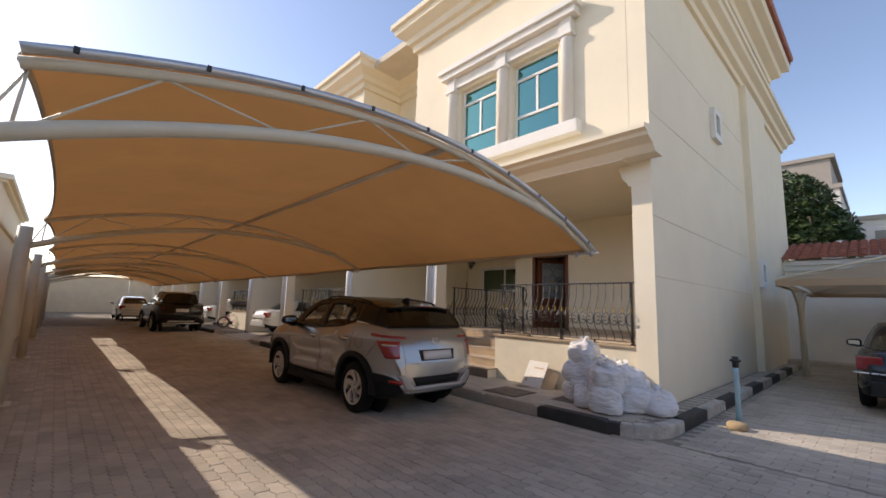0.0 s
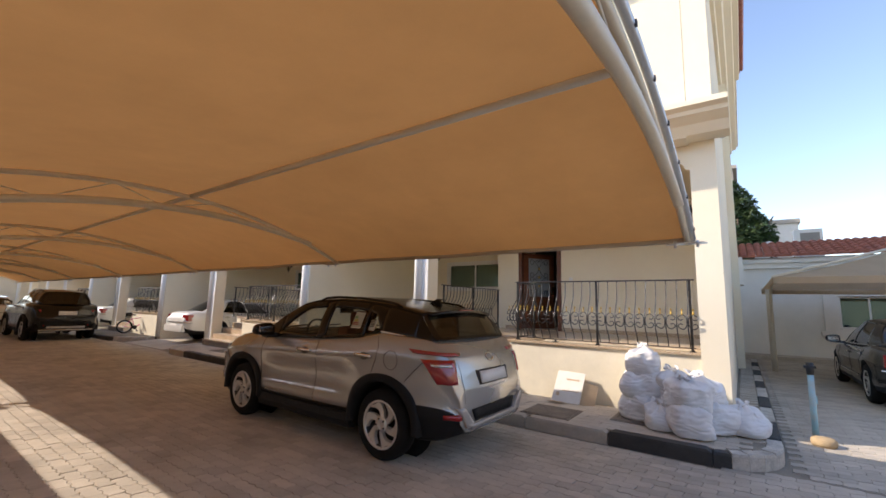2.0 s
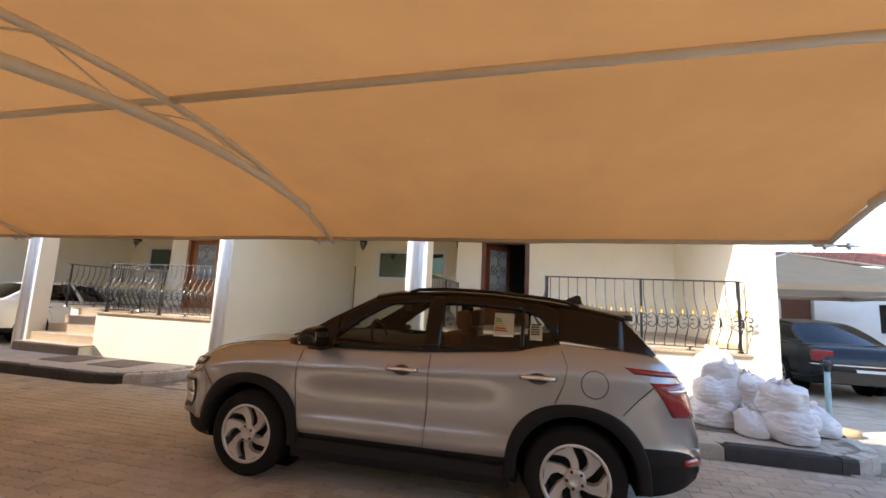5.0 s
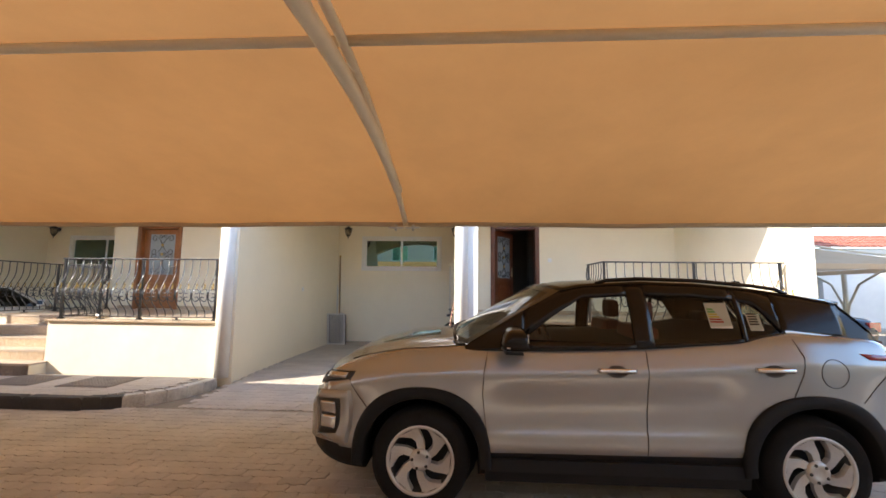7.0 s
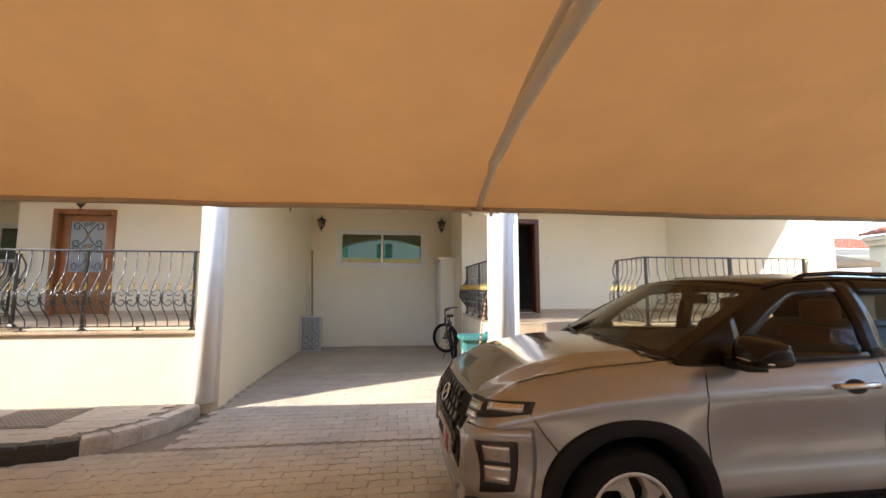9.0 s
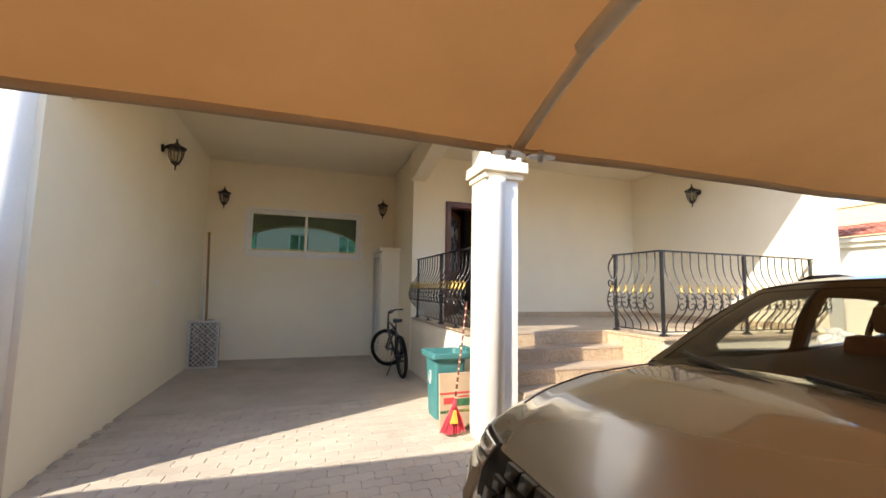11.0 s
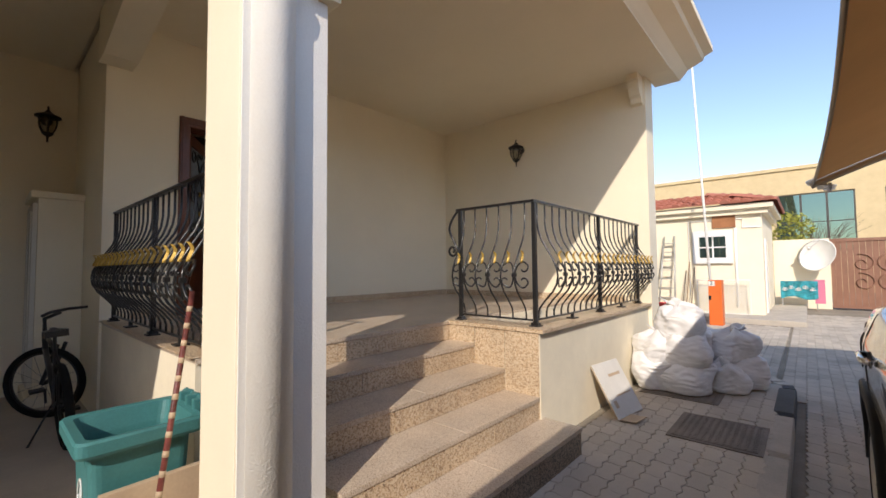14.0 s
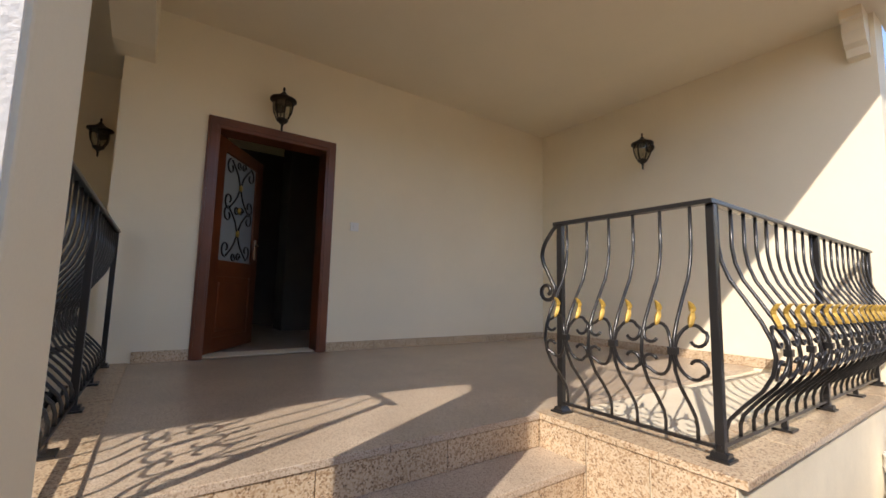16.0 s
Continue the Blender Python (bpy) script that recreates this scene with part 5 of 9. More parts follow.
H_BELT = [(1.02, 1.095), (0.83, 1.10), (-0.22, 1.135), (-0.9, 1.18), (-1.21, 1.24), (-1.6, 1.215), (-1.86, 1.185)]


def side_y(x, z):
    """Half width of the cabin at a place in its side view."""
    yb = 0.795 - 0.05 * max(0.0, x / 1.0) ** 2 - 0.07 * max(0.0, (-x - 0.7) / 1.1) ** 2
    q = (z - lerp(H_BELT, x)) / 0.42
    return yb - 0.20 * q + 0.03 * math.sin(math.pi * min(1, max(0, q)))


def hero_section(x):
    e = max(0.0, 1 - min(x - RX, NX - x) / 0.10)
    w, zt, zb = HW * soft(H_WID, x, 0.04), soft(H_TOP, x, 0.035), soft(H_BOT, x)
    g = max(math.exp(-((x - 1.305) / 0.50) ** 4), math.exp(-((x + 1.305) / 0.52) ** 4))
    out = []
    for z in H_LEVELS:
        d = lerp(H_SIDE, z)
        if 0.45 < z < 0.95:
            d *= 1 - 0.9 * g
        if x > 0.9 and z > 0.98:
            d += 0.03 * min(1, (x - 0.9) / 0.5) * (z - 0.98) / 0.15
        k = (z - 0.23) / 0.90
        out.append((w - d - 0.05 * e * e * abs(2 * k - 1) ** 2, zb + (zt - zb) * k))
    y0 = out[-1][0]
    dome = 0.075 if x > 0.9 else 0.03
    dome *= min(1.0, max(0.1, (NX - x) / 0.35), max(0.1, (x - RX) / 0.3))
    for f in (0.965, 0.90, 0.78, 0.72, 0.66, 0.45, 0.22, 0.0):
        rise = dome * (1 - f ** 2) ** 0.8
        if x > 0.9 and 0.6 < f < 0.75:
            rise += 0.010 * min(1, (x - 0.9) * 3)
        out.append((y0 * f, zt + rise))
    return out


def hero_suv(m):
    c = thing("suv", "warm silver compact SUV with dark brown roof in the lane", "car")
    r = 0.345
    xs = sorted({round(float(v), 3) for v in np.linspace(RX, NX, 120)} | {round(RX + d, 3) for d in (0.006, 0.015, 0.025, 0.05, 0.08, 0.1, 0.13)} | {round(NX - d, 3) for d in (0.006, 0.015, 0.025, 0.05, 0.08, 0.1, 0.13)})
    bm = bmesh.new()
    rings = []
    for x in xs:
        sec = hero_section(x)
        full = [(0.0, sec[0][1])] + sec + [(-y, z) for y, z in sec[-2::-1]]
        b = 0.05 if x > 1.7 else -0.045 if x < -1.7 else 0.0
        b *= min(1.0, (abs(x) - 1.7) / 0.3) if b else 0
        rings.append([bm.verts.new((x + b * (1 - (y / HW) ** 2), y, z)) for y, z in full])
    n, nl = len(rings[0]), len(H_LEVELS)
    for i, (a, b) in enumerate(zip(rings, rings[1:])):
        xm = (xs[i] + xs[i + 1]) / 2
        for j in range(n):
            f = bm.faces.new((a[j], a[(j + 1) % n], b[(j + 1) % n], b[j]))
            f.smooth = True
            lv = min(j, n - 1 - j)
            if lv > nl and -1.72 < xm < 0.98:
                f.material_index = 1
            elif lv <= 5 or (xm < -1.72 and lv <= 11) or (xm > 1.9 and lv <= 6):
                f.material_index = 2
    bm.faces.new(rings[0][::-1]).material_index = 0
    bm.faces.new(rings[-1])
    body = part("body", bm, [SILVER, CABIN, CLAD], c)
    bm = bmesh.new()
    for wx in (1.305, -1.305):
        for s in (1, -1):
            mm = Matrix.Translation((wx, s * (HW - 0.12), r + 0.015)) @ Matrix.Rotation(radians(90), 4, "X")
            bmesh.ops.create_cone(bm, cap_ends=True, segments=48, radius1=r + 0.075, radius2=r + 0.075, depth=0.52, matrix=mm)
    cut(body, bm)
    for wx in (1.305, -1.305):
        for s in (1, -1):
            wheel(c, wx, s * (HW - 0.02), r, 0.21, 0.232, "blade", 0.4 * wx)
            bm = bmesh.new()
            mm = Matrix.Translation((wx, s * (HW - 0.37), r + 0.015)) @ Matrix.Rotation(radians(90), 4, "X")
            lathe(bm, [(0, -0.01), (r + 0.072, -0.01), (r + 0.072, 0.02)], mm, 28)
            part("wheel_well", bm, CLAD, c)
            bm = bmesh.new()
            rows = []
            for q in np.linspace(-0.10, math.pi + 0.10, 44):
                row = []
                sq = 1 + 0.045 * abs(math.sin(2 * q)) ** 2
                for rad, dy in ((r + 0.055, -0.10), (r + 0.058, 0.004), (r + 0.066, 0.014), (r + 0.125, 0.017), (r + 0.137, 0.006), (r + 0.139, -0.09)):
                    rad *= sq if rad > r + 0.1 else 1.0
                    px_ = wx + rad * math.cos(q)
                    row.append(bm.verts.new((px_, s * (HW * soft(H_WID, px_, 0.04) + dy), max(0.22, r + 0.015 + rad * math.sin(q)))))
                rows.append(row)
            for a, b in zip(rows, rows[1:]):
                for j in range(5):
                    bm.faces.new((a[j], a[j + 1], b[j + 1], b[j])).smooth = True
            part("arch_trim", bm, CLAD, c, "black plastic wheel arch trim")
    for sg in (1, -1):
        bm = bmesh.new()
        prism(bm, [(sg * 0.76, 0.22), (sg * 0.855, 0.235), (sg * 0.865, 0.30), (sg * 0.850, 0.375), (sg * 0.80, 0.38)], -0.86, 0.86, "x")
        part("side_sill", bm, CLAD, c, "black plastic side sill")
    # cabin sides: pillars full height, windows with a frame below and above
    wins = [([(0.58, 1.168), (-0.18, 1.150)], [(0.58, 1.172), (0.36, 1.345), (0.155, 1.47), (-0.18, 1.492)], 0.58, -0.18),
            ([(-0.31, 1.156), (-0.70, 1.172), (-0.92, 1.198)], [(-0.31, 1.492), (-0.60, 1.488), (-0.92, 1.465)], -0.31, -0.92),
            ([(-0.945, 1.200), (-1.19, 1.240)], [(-0.945, 1.458), (-1.06, 1.425), (-1.19, 1.245)], -0.945, -1.19)]

    def strip(bm, xa, xb, lo, hi, sg, nu, nv, out=0.0):
        def at(u, v):
            x = xa + (xb - xa) * u
            z0 = lerp(lo, x)
            z = z0 + (max(z0 + 0.0005, lerp(hi, x)) - z0) * v
            return (x, sg * (side_y(x, z) + out), z)
        patch(bm, at, nu, nv)

    tab = [sorted(w[0]) for w in wins], [sorted(w[1]) for w in wins]
    belt_l = sorted([(x, z - 0.012) for x, z in H_BELT])
    roof_l = sorted(H_ROOF)
    for sg in (1, -1):
        bm = bmesh.new()
        for xa, xb, nu in ((1.0, 0.58, 10), (-0.18, -0.31, 3), (-0.92, -0.945, 1), (-1.19, -1.64, 10)):
            strip(bm, xa, xb, belt_l, roof_l, sg, nu, 8)
        for k, w in enumerate(wins):
            strip(bm, w[2], w[3], belt_l, tab[0][k], sg, 12, 1)
            strip(bm, w[2], w[3], tab[1][k], roof_l, sg, 12, 3)
        shell(part("pillar_frame", bm, BROWNP, c, "dark brown window surround"), 0.03)
        for k, w in enumerate(wins):
            bm = bmesh.new()
            strip(bm, w[2] + 0.005, w[3] - 0.005, tab[0][k], tab[1][k], sg, 14, 6, -0.012)
            g = part("side_window", bm, CARGLASS, c)
            g.visible_shadow = False
        # bright strips: along the door belt and up on the rear pillar
        bm = bmesh.new()
        patch(bm, lambda u, v: (-1.20 - 0.32 * u, sg * (side_y(-1.20 - 0.32 * u, 1.25) + 0.012 + 0.004 * math.sin(math.pi * v)), lerp(sorted(H_BELT), -1.20 - 0.32 * u) - 0.004 + 0.022 * v * (1 - 0.6 * u)), 8, 2)
        part("pillar_strip", bm, CHROME, c, "satin silver strip on the rear pillar")

    def screen(line, bows, u, v, out=0.0):
        (xa, za), (xb, zb_) = line
        x, z = xa + (xb - xa) * v, za + (zb_ - za) * v
        y = side_y(x, z)
        k = 1 - (1 - 2 * u) ** 2
        return (x + (bows[0] + (bows[1] - bows[0]) * v) * k + out, (1 - 2 * u) * y, z + (0.012 + 0.036 * v) * k)

    for nm, line, bows, gl, o in (("windscreen", ((0.985, 1.13), (0.30, 1.515)), (0.17, 0.11), CARGLASS, 0.004), ("rear_window", ((-1.86, 1.20), (-1.645, 1.44)), (-0.06, -0.05), DARKGLASS, -0.004)):
        bm = bmesh.new()
        patch(bm, lambda u, v: screen(line, bows, 0.04 + 0.92 * u, 0.03 + 0.92 * v), 20, 8)
        g = part(nm, bm, gl, c)
        g.visible_shadow = False
        bm = bmesh.new()
        for u0, u1, v0, v1 in ((0, 0.055, 0, 1), (0.945, 1, 0, 1), (0.055, 0.945, 0.93, 1), (0.055, 0.945, -0.03, 0.05)):
            patch(bm, lambda u, v: screen(line, bows, u0 + (u1 - u0) * u, v0 + (v1 - v0) * v, o), 14, 4)
        part("screen_surround", bm, BROWNP, c)
    # corner between rear side and rear window
    for sg in (1, -1):
        bm = bmesh.new()
        patch(bm, lambda u, v: ((-1.64 + (-0.225 * (1 - v)) * u), sg * side_y(-1.64 - 0.225 * (1 - v) * u, 1.19 + 0.25 * v) * (1 - 0.015 * u), 1.19 + 0.25 * v), 5, 6)
        part("rear_quarter", bm, BROWNP, c)

    def roof(u, v):
        x = 0.30 + (-1.66 - 0.30) * u
        z = lerp(roof_l, x)
        k = 1 - (1 - 2 * v) ** 2
        return (x + (0.11 * max(0, 1 - u * 7) - 0.05 * max(0, u * 7 - 6)) * k, (1 - 2 * v) * (side_y(x, z) + 0.003), z + 0.048 * k ** 0.75 + 0.002)

    bm = bmesh.new()
    patch(bm, roof, 34, 20)
    shell(part("roof", bm, BROWNP, c, "dark brown painted roof"), 0.02)
    bm = bmesh.new()
    patch(bm, lambda u, v: (-1.56 - 0.17 * u - 0.035 * (1 - (1 - 2 * v) ** 2) * u, (1 - 2 * v) * (0.60 - 0.02 * u), 1.462 - 0.012 * u + 0.040 * (1 - (1 - 2 * v) ** 2) ** 0.75), 5, 16)
    sp_ = part("spoiler", bm, BROWNP, c, "dark brown roof spoiler")
    shell(sp_, 0.03)
    bm = bmesh.new()
    box(bm, -1.775, -0.14, 1.482, -1.755, 0.14, 1.495, 0.004)
    part("brake_lamp", bm, REDLENS, sp_, "slim red high brake lamp")
    for sg in (1, -1):
        bm = bmesh.new()
        q = np.linspace(0.02, -1.34, 18)
        tube(bm, [(x, sg * (side_y(x, lerp(roof_l, x)) - 0.03), lerp(roof_l, x) + (0.012 if i in (0, 17) else 0.034)) for i, x in enumerate(q)], 0.014, 8)
        part("roof_rail", bm, BROWNP, c)
    bm = bmesh.new()
    prism(bm, [(-1.42, 1.535), (-1.24, 1.555), (-1.36, 1.615), (-1.40, 1.612)], -0.02, 0.02, "y")
    part("aerial_fin", bm, BROWNP, c)
    # inside
    for s in (-1, 1):
        bm = bmesh.new()
        box(bm, -0.13, s * 0.36 - 0.23, 0.85, 0.05, s * 0.36 + 0.23, 1.27, 0.06, Matrix.Translation((-0.20, 0, 0)) @ Matrix.Rotation(radians(-6), 4, "Y"))
        st = part("seat", bm, SEAT, c, "maroon covered front seat")
        bm = bmesh.new()
        box(bm, -0.46, s * 0.36 - 0.12, 1.27, -0.36, s * 0.36 + 0.12, 1.44, 0.045)
        part("headrest", bm, SEAT, st)
        bm = bmesh.new()
        box(bm, -1.28, s * 0.36 - 0.11, 1.20, -1.20, s * 0.36 + 0.11, 1.34, 0.035)
        part("rear_headrest", bm, CABIN, c)
    bm = bmesh.new()
    box(bm, -1.36, -0.60, 0.9, -1.20, 0.60, 1.21, 0.05)
    part("rear_bench", bm, CABIN, c)
    bm = bmesh.new()
    tube(bm, [(0.36 + 0.05 * math.sin(a), 0.36 + 0.18 * math.cos(a), 1.14 + 0.17 * math.sin(a)) for a in np.linspace(0, 2 * math.pi, 25)], 0.014, 6)
    part("steering_wheel", bm, CABIN, c)
    bm = bmesh.new()
    box(bm, 0.52, -0.70, 1.0, 0.98, 0.70, 1.15, 0.04)
    part("dashboard", bm, CABIN, c)
    bm = bmesh.new()
    box(bm, 0.22, -0.12, 1.40, 0.25, 0.12, 1.47, 0.014)
    tube(bm, [(0.245, 0, 1.46), (0.28, 0, 1.52)], 0.01, 6)
    part("inner_mirror", bm, CABIN, c)
    # shut lines, handles, mirrors
    skin = BVHTree.FromPolygons([v.co.copy() for v in body.data.vertices], [tuple(p.vertices) for p in body.data.polygons])

    def on_skin(p, way, out):
        way = Vector(way).normalized()
        hit = skin.ray_cast(Vector(p) - way * 1.0, way)[0]
        return (hit if hit else Vector(p)) - way * out

    def seam(pts, sg, way=(0, -1, 0), r_=0.0038):
        fine = []
        for a, b in zip(pts, pts[1:]):
            k = max(2, int((Vector(b) - Vector(a)).length / 0.04))
            fine += [Vector(a).lerp(Vector(b), i / k) for i in range(k)]
        fine.append(Vector(pts[-1]))
        bm = bmesh.new()
        tube(bm, [on_skin((p.x, p.y * sg, p.z), (way[0], way[1] * sg, way[2]), 0.0006) for p in fine], r_, 4)
        return part("shut_line", bm, CABIN, c)

    for sg in (1, -1):
        Y = 0.88
        seam([(0.84, Y, 1.085), (0.87, Y, 0.95), (0.88, Y, 0.80), (0.86, Y, 0.60), (0.83, Y, 0.42)], sg)
        seam([(-0.245, Y, 1.125), (-0.235, Y, 0.75), (-0.22, Y, 0.42)], sg)
        seam([(-1.21, Y, 1.20), (-1.25, Y, 1.09), (-1.23, Y, 0.98), (-1.16, Y, 0.82)], sg)
        seam([(-1.62, Y, 0.80), (-1.72, Y, 0.90), (-1.83, Y, 1.0)], sg, (0.3, -1, 0))
        seam([(1.66, Y, 0.64), (1.76, Y, 0.76), (1.84, Y, 0.87)], sg, (-0.3, -1, 0))
        seam([(0.90, 0.70, 1.3), (0.99, 0.735, 1.3), (1.15, 0.745, 1.3), (1.4, 0.735, 1.3), (1.65, 0.70, 1.3), (1.84, 0.65, 1.3)], sg, (0, 0, -1), 0.0045)
        bm = bmesh.new()
        tube(bm, [on_skin((-1.43 + 0.088 * math.cos(a), sg, 0.985 + 0.092 * math.sin(a)), (0, -sg, 0), 0.0005) for a in np.linspace(0, 2 * math.pi, 33)], 0.0032, 4)
        part("fuel_flap", bm, CABIN, c)
        for hx, z in ((-0.03, 0.975), (-1.05, 1.0)):
            y = abs(on_skin((hx, sg, z), (0, -sg, 0), 0).y)
            bm = bmesh.new()
            tube(bm, [(hx - 0.125, sg * (y + 0.002), z), (hx - 0.105, sg * (y + 0.032), z + 0.004), (hx, sg * (y + 0.036), z + 0.006), (hx + 0.105, sg * (y + 0.032), z + 0.004), (hx + 0.125, sg * (y + 0.002), z)], 0.0155, 10, True, 0.7)
            hd = part("door_handle", bm, CHROME, c, "chrome door handle")
            bm = bmesh.new()
            patch(bm, lambda u, v: on_skin((hx + 0.09 * (1 - 2 * u) * (1 - 0.25 * (2 * v - 1) ** 2), sg, z - 0.006 + 0.04 * (1 - 2 * v) * math.sqrt(max(0.0, 1 - (1 - 2 * u) ** 2))), (0, -sg, 0), 0.0015), 12, 6)
            part("handle_cup", bm, CABIN, hd)
        # mirror on an arm at the foot of the front pillar
        folded = sg < 0
        mx, yc, mz, yh = (0.66, 0.985, 1.165, 0.125) if not folded else (0.52, 0.845, 1.12, 0.07)
        bm = bmesh.new()
        for v in bmesh.ops.create_uvsphere(bm, u_segments=24, v_segments=14, radius=1.0)["verts"]:
            q = [math.copysign(abs(w_) ** 0.62, w_) for w_ in v.co]
            v.co = (mx + 0.10 * max(q[0], -0.60) * (1 - 0.25 * q[2]), sg * yc + yh * q[1], mz + 0.018 + 0.078 * q[2] * (1 - 0.18 * q[1] * sg))
        for f in bm.faces:
            f.smooth = True
        mi = part("wing_mirror", bm, BROWNP, c, "glossy dark brown wing mirror")
        bm = bmesh.new()
        prism(bm, [(mx - 0.05, mz - 0.085), (mx + 0.07, mz - 0.08), (mx + 0.05, mz - 0.03), (mx - 0.04, mz - 0.03)], sg * 0.76, sg * (yc - 0.02), "y")
        part("arm", bm, CLAD, mi)
        bm = bmesh.new()
        tube(bm, [(mx + 0.103 - 0.05 * abs(q) ** 3, sg * (yc + yh * 0.95 * q), mz - 0.012 - 0.008 * q * sg) for q in np.linspace(-0.8, 1, 9)], 0.006, 6)
        part("repeater_strip", bm, CHROME, mi, "thin bright strip")
        bm = bmesh.new()
        box(bm, mx - 0.066, sg * (yc - yh * 0.75), mz - 0.035, mx - 0.058, sg * (yc + yh * 0.75), mz + 0.065, 0.003)
        part("mirror_glass", bm, CHROME, mi)

    def laid(nm, material, corners, way, out, parent=None, nu=8, nv=4, label=""):
        """Four-cornered plate laid on the body along a way, standing out from it."""
        bm = bmesh.new()
        a, b, d, e = [Vector(q) for q in corners]
        hi, lo = {}, {}
        for i in range(nu + 1):
            for j in range(nv + 1):
                p = a.lerp(b, i / nu).lerp(e.lerp(d, i / nu), j / nv)
                hi[i, j] = bm.verts.new(on_skin(p, way, out))
                if i in (0, nu) or j in (0, nv):
                    lo[i, j] = bm.verts.new(on_skin(p, way, -0.015))
        for i in range(nu):
            for j in range(nv):
                bm.faces.new((hi[i, j], hi[i + 1, j], hi[i + 1, j + 1], hi[i, j + 1])).smooth = True
        for i in range(nu):
            for j in (0, nv):
                bm.faces.new((hi[i, j], lo[i, j], lo[i + 1, j], hi[i + 1, j]))
        for j in range(nv):
            for i in (0, nu):
                bm.faces.new((hi[i, j], hi[i, j + 1], lo[i, j + 1], lo[i, j]))
        return part(nm, bm, material, parent or c, label)

    # rear: lamps, plate recess, bumper
    back = (1, 0, 0)
    for sg in (1, -1):
        w = (0.75, -0.66 * sg, 0)
        laid("tail_lamp", REDLENS, [(-1.66, 0.86 * sg, 1.115), (-2.02, 0.50 * sg, 1.075), (-2.02, 0.50 * sg, 1.045), (-1.70, 0.84 * sg, 1.075)], w, 0.010, nu=10, nv=2, label="slim dark red upper lamp strip")
        lamp = laid("tail_lamp", REDLENS, [(-1.79, 0.84 * sg, 1.025), (-2.02, 0.60 * sg, 1.02), (-2.05, 0.60 * sg, 0.80), (-1.93, 0.76 * sg, 0.80)], w, 0.012, nu=8, nv=6, label="red wedge-shaped tail lamp")
        laid("inner_lens", DRL, [(-1.86, 0.79 * sg, 0.985), (-2.0, 0.64 * sg, 0.98), (-2.02, 0.64 * sg, 0.955), (-1.88, 0.78 * sg, 0.96)], w, 0.0135, lamp, 6, 1, "pale lamp stripe")
        laid("reflector", REDLENS, [(-2.0, 0.74 * sg, 0.53), (-2.05, 0.50 * sg, 0.53), (-2.05, 0.54 * sg, 0.475), (-2.0, 0.74 * sg, 0.49)], w, 0.008, nu=5, nv=1, label="red bumper reflector")
        laid("bumper_insert", SKID, [(-2.1, 0.66 * sg, 0.585), (-2.1, 0.58 * sg, 0.585), (-2.1, 0.40 * sg, 0.40), (-2.1, 0.55 * sg, 0.40)], back, 0.022, nu=4, nv=6, label="silver bumper insert")
        laid("rear_shut_line", CABIN, [(-2.1, 0.585 * sg, 1.0), (-2.1, 0.58 * sg, 1.0), (-2.1, 0.555 * sg, 0.62), (-2.1, 0.56 * sg, 0.62)], back, 0.002, nu=1, nv=10)
    laid("bumper_insert", SKID, [(-2.1, -0.52, 0.425), (-2.1, 0.52, 0.425), (-2.1, 0.46, 0.375), (-2.1, -0.46, 0.375)], back, 0.025, nu=12, nv=2, label="silver lower bumper insert")
    gb = laid("lower_grille", CLAD, [(-2.1, -0.44, 0.55), (-2.1, 0.44, 0.55), (-2.1, 0.38, 0.44), (-2.1, -0.38, 0.44)], back, 0.012, nu=12, nv=2)
    laid("plate_recess", CABIN, [(-2.1, -0.33, 0.90), (-2.1, 0.33, 0.90), (-2.1, 0.30, 0.76), (-2.1, -0.30, 0.76)], back, 0.003, nu=6, nv=2)
    laid("number_plate", PLATE, [(-2.1, -0.26, 0.885), (-2.1, 0.26, 0.885), (-2.1, 0.26, 0.775), (-2.1, -0.26, 0.775)], back, 0.014, nu=4, nv=1, label="white rear number plate")
    bm = bmesh.new()
    tube(bm, [on_skin((-2.1, 0.065 * math.cos(a), 1.01 + 0.036 * math.sin(a)), back, 0.008) for a in np.linspace(0, 2 * math.pi, 25)], 0.006, 6)
    part("emblem", bm, CHROME, c, "chrome oval badge")
    bm = bmesh.new()
    tube(bm, [(-1.90, 0.02, 1.21), (-1.87, 0.05, 1.25), (-1.83, 0.34, 1.27)], 0.010, 6)
    part("wiper", bm, BLACKM, c)
    for y0, y1 in ((0.62, 0.02), (0.02, -0.55)):
        bm = bmesh.new()
        tube(bm, [(1.03 + 0.13 * (1 - (y / 0.75) ** 2) - 0.03 * i, y, 1.152 + 0.016 * i) for i, y in enumerate(np.linspace(y0, y1, 4))], 0.011, 6)
        part("wiper", bm, BLACKM, c)
    bm = bmesh.new()
    patch(bm, lambda u, v: (0.985 + 0.17 * (1 - (1 - 2 * u) ** 2) + 0.005 + 0.07 * v, (1 - 2 * u) * 0.73, 1.128 + 0.02 * (1 - (1 - 2 * u) ** 2) - 0.006 * v), 16, 2)
    part("cowl", bm, BLACKM, c)
    # nose: grille with rows of cells, slim lamps in its corners, lamp pods in framed bumper corners
    fore = (-1, 0, 0)
    grille = laid("grille", CLAD, [(2.1, -0.56, 0.885), (2.1, 0.56, 0.885), (2.1, 0.42, 0.47), (2.1, -0.42, 0.47)], fore, 0.006, nu=18, nv=8, label="black grille with rows of faceted cells")
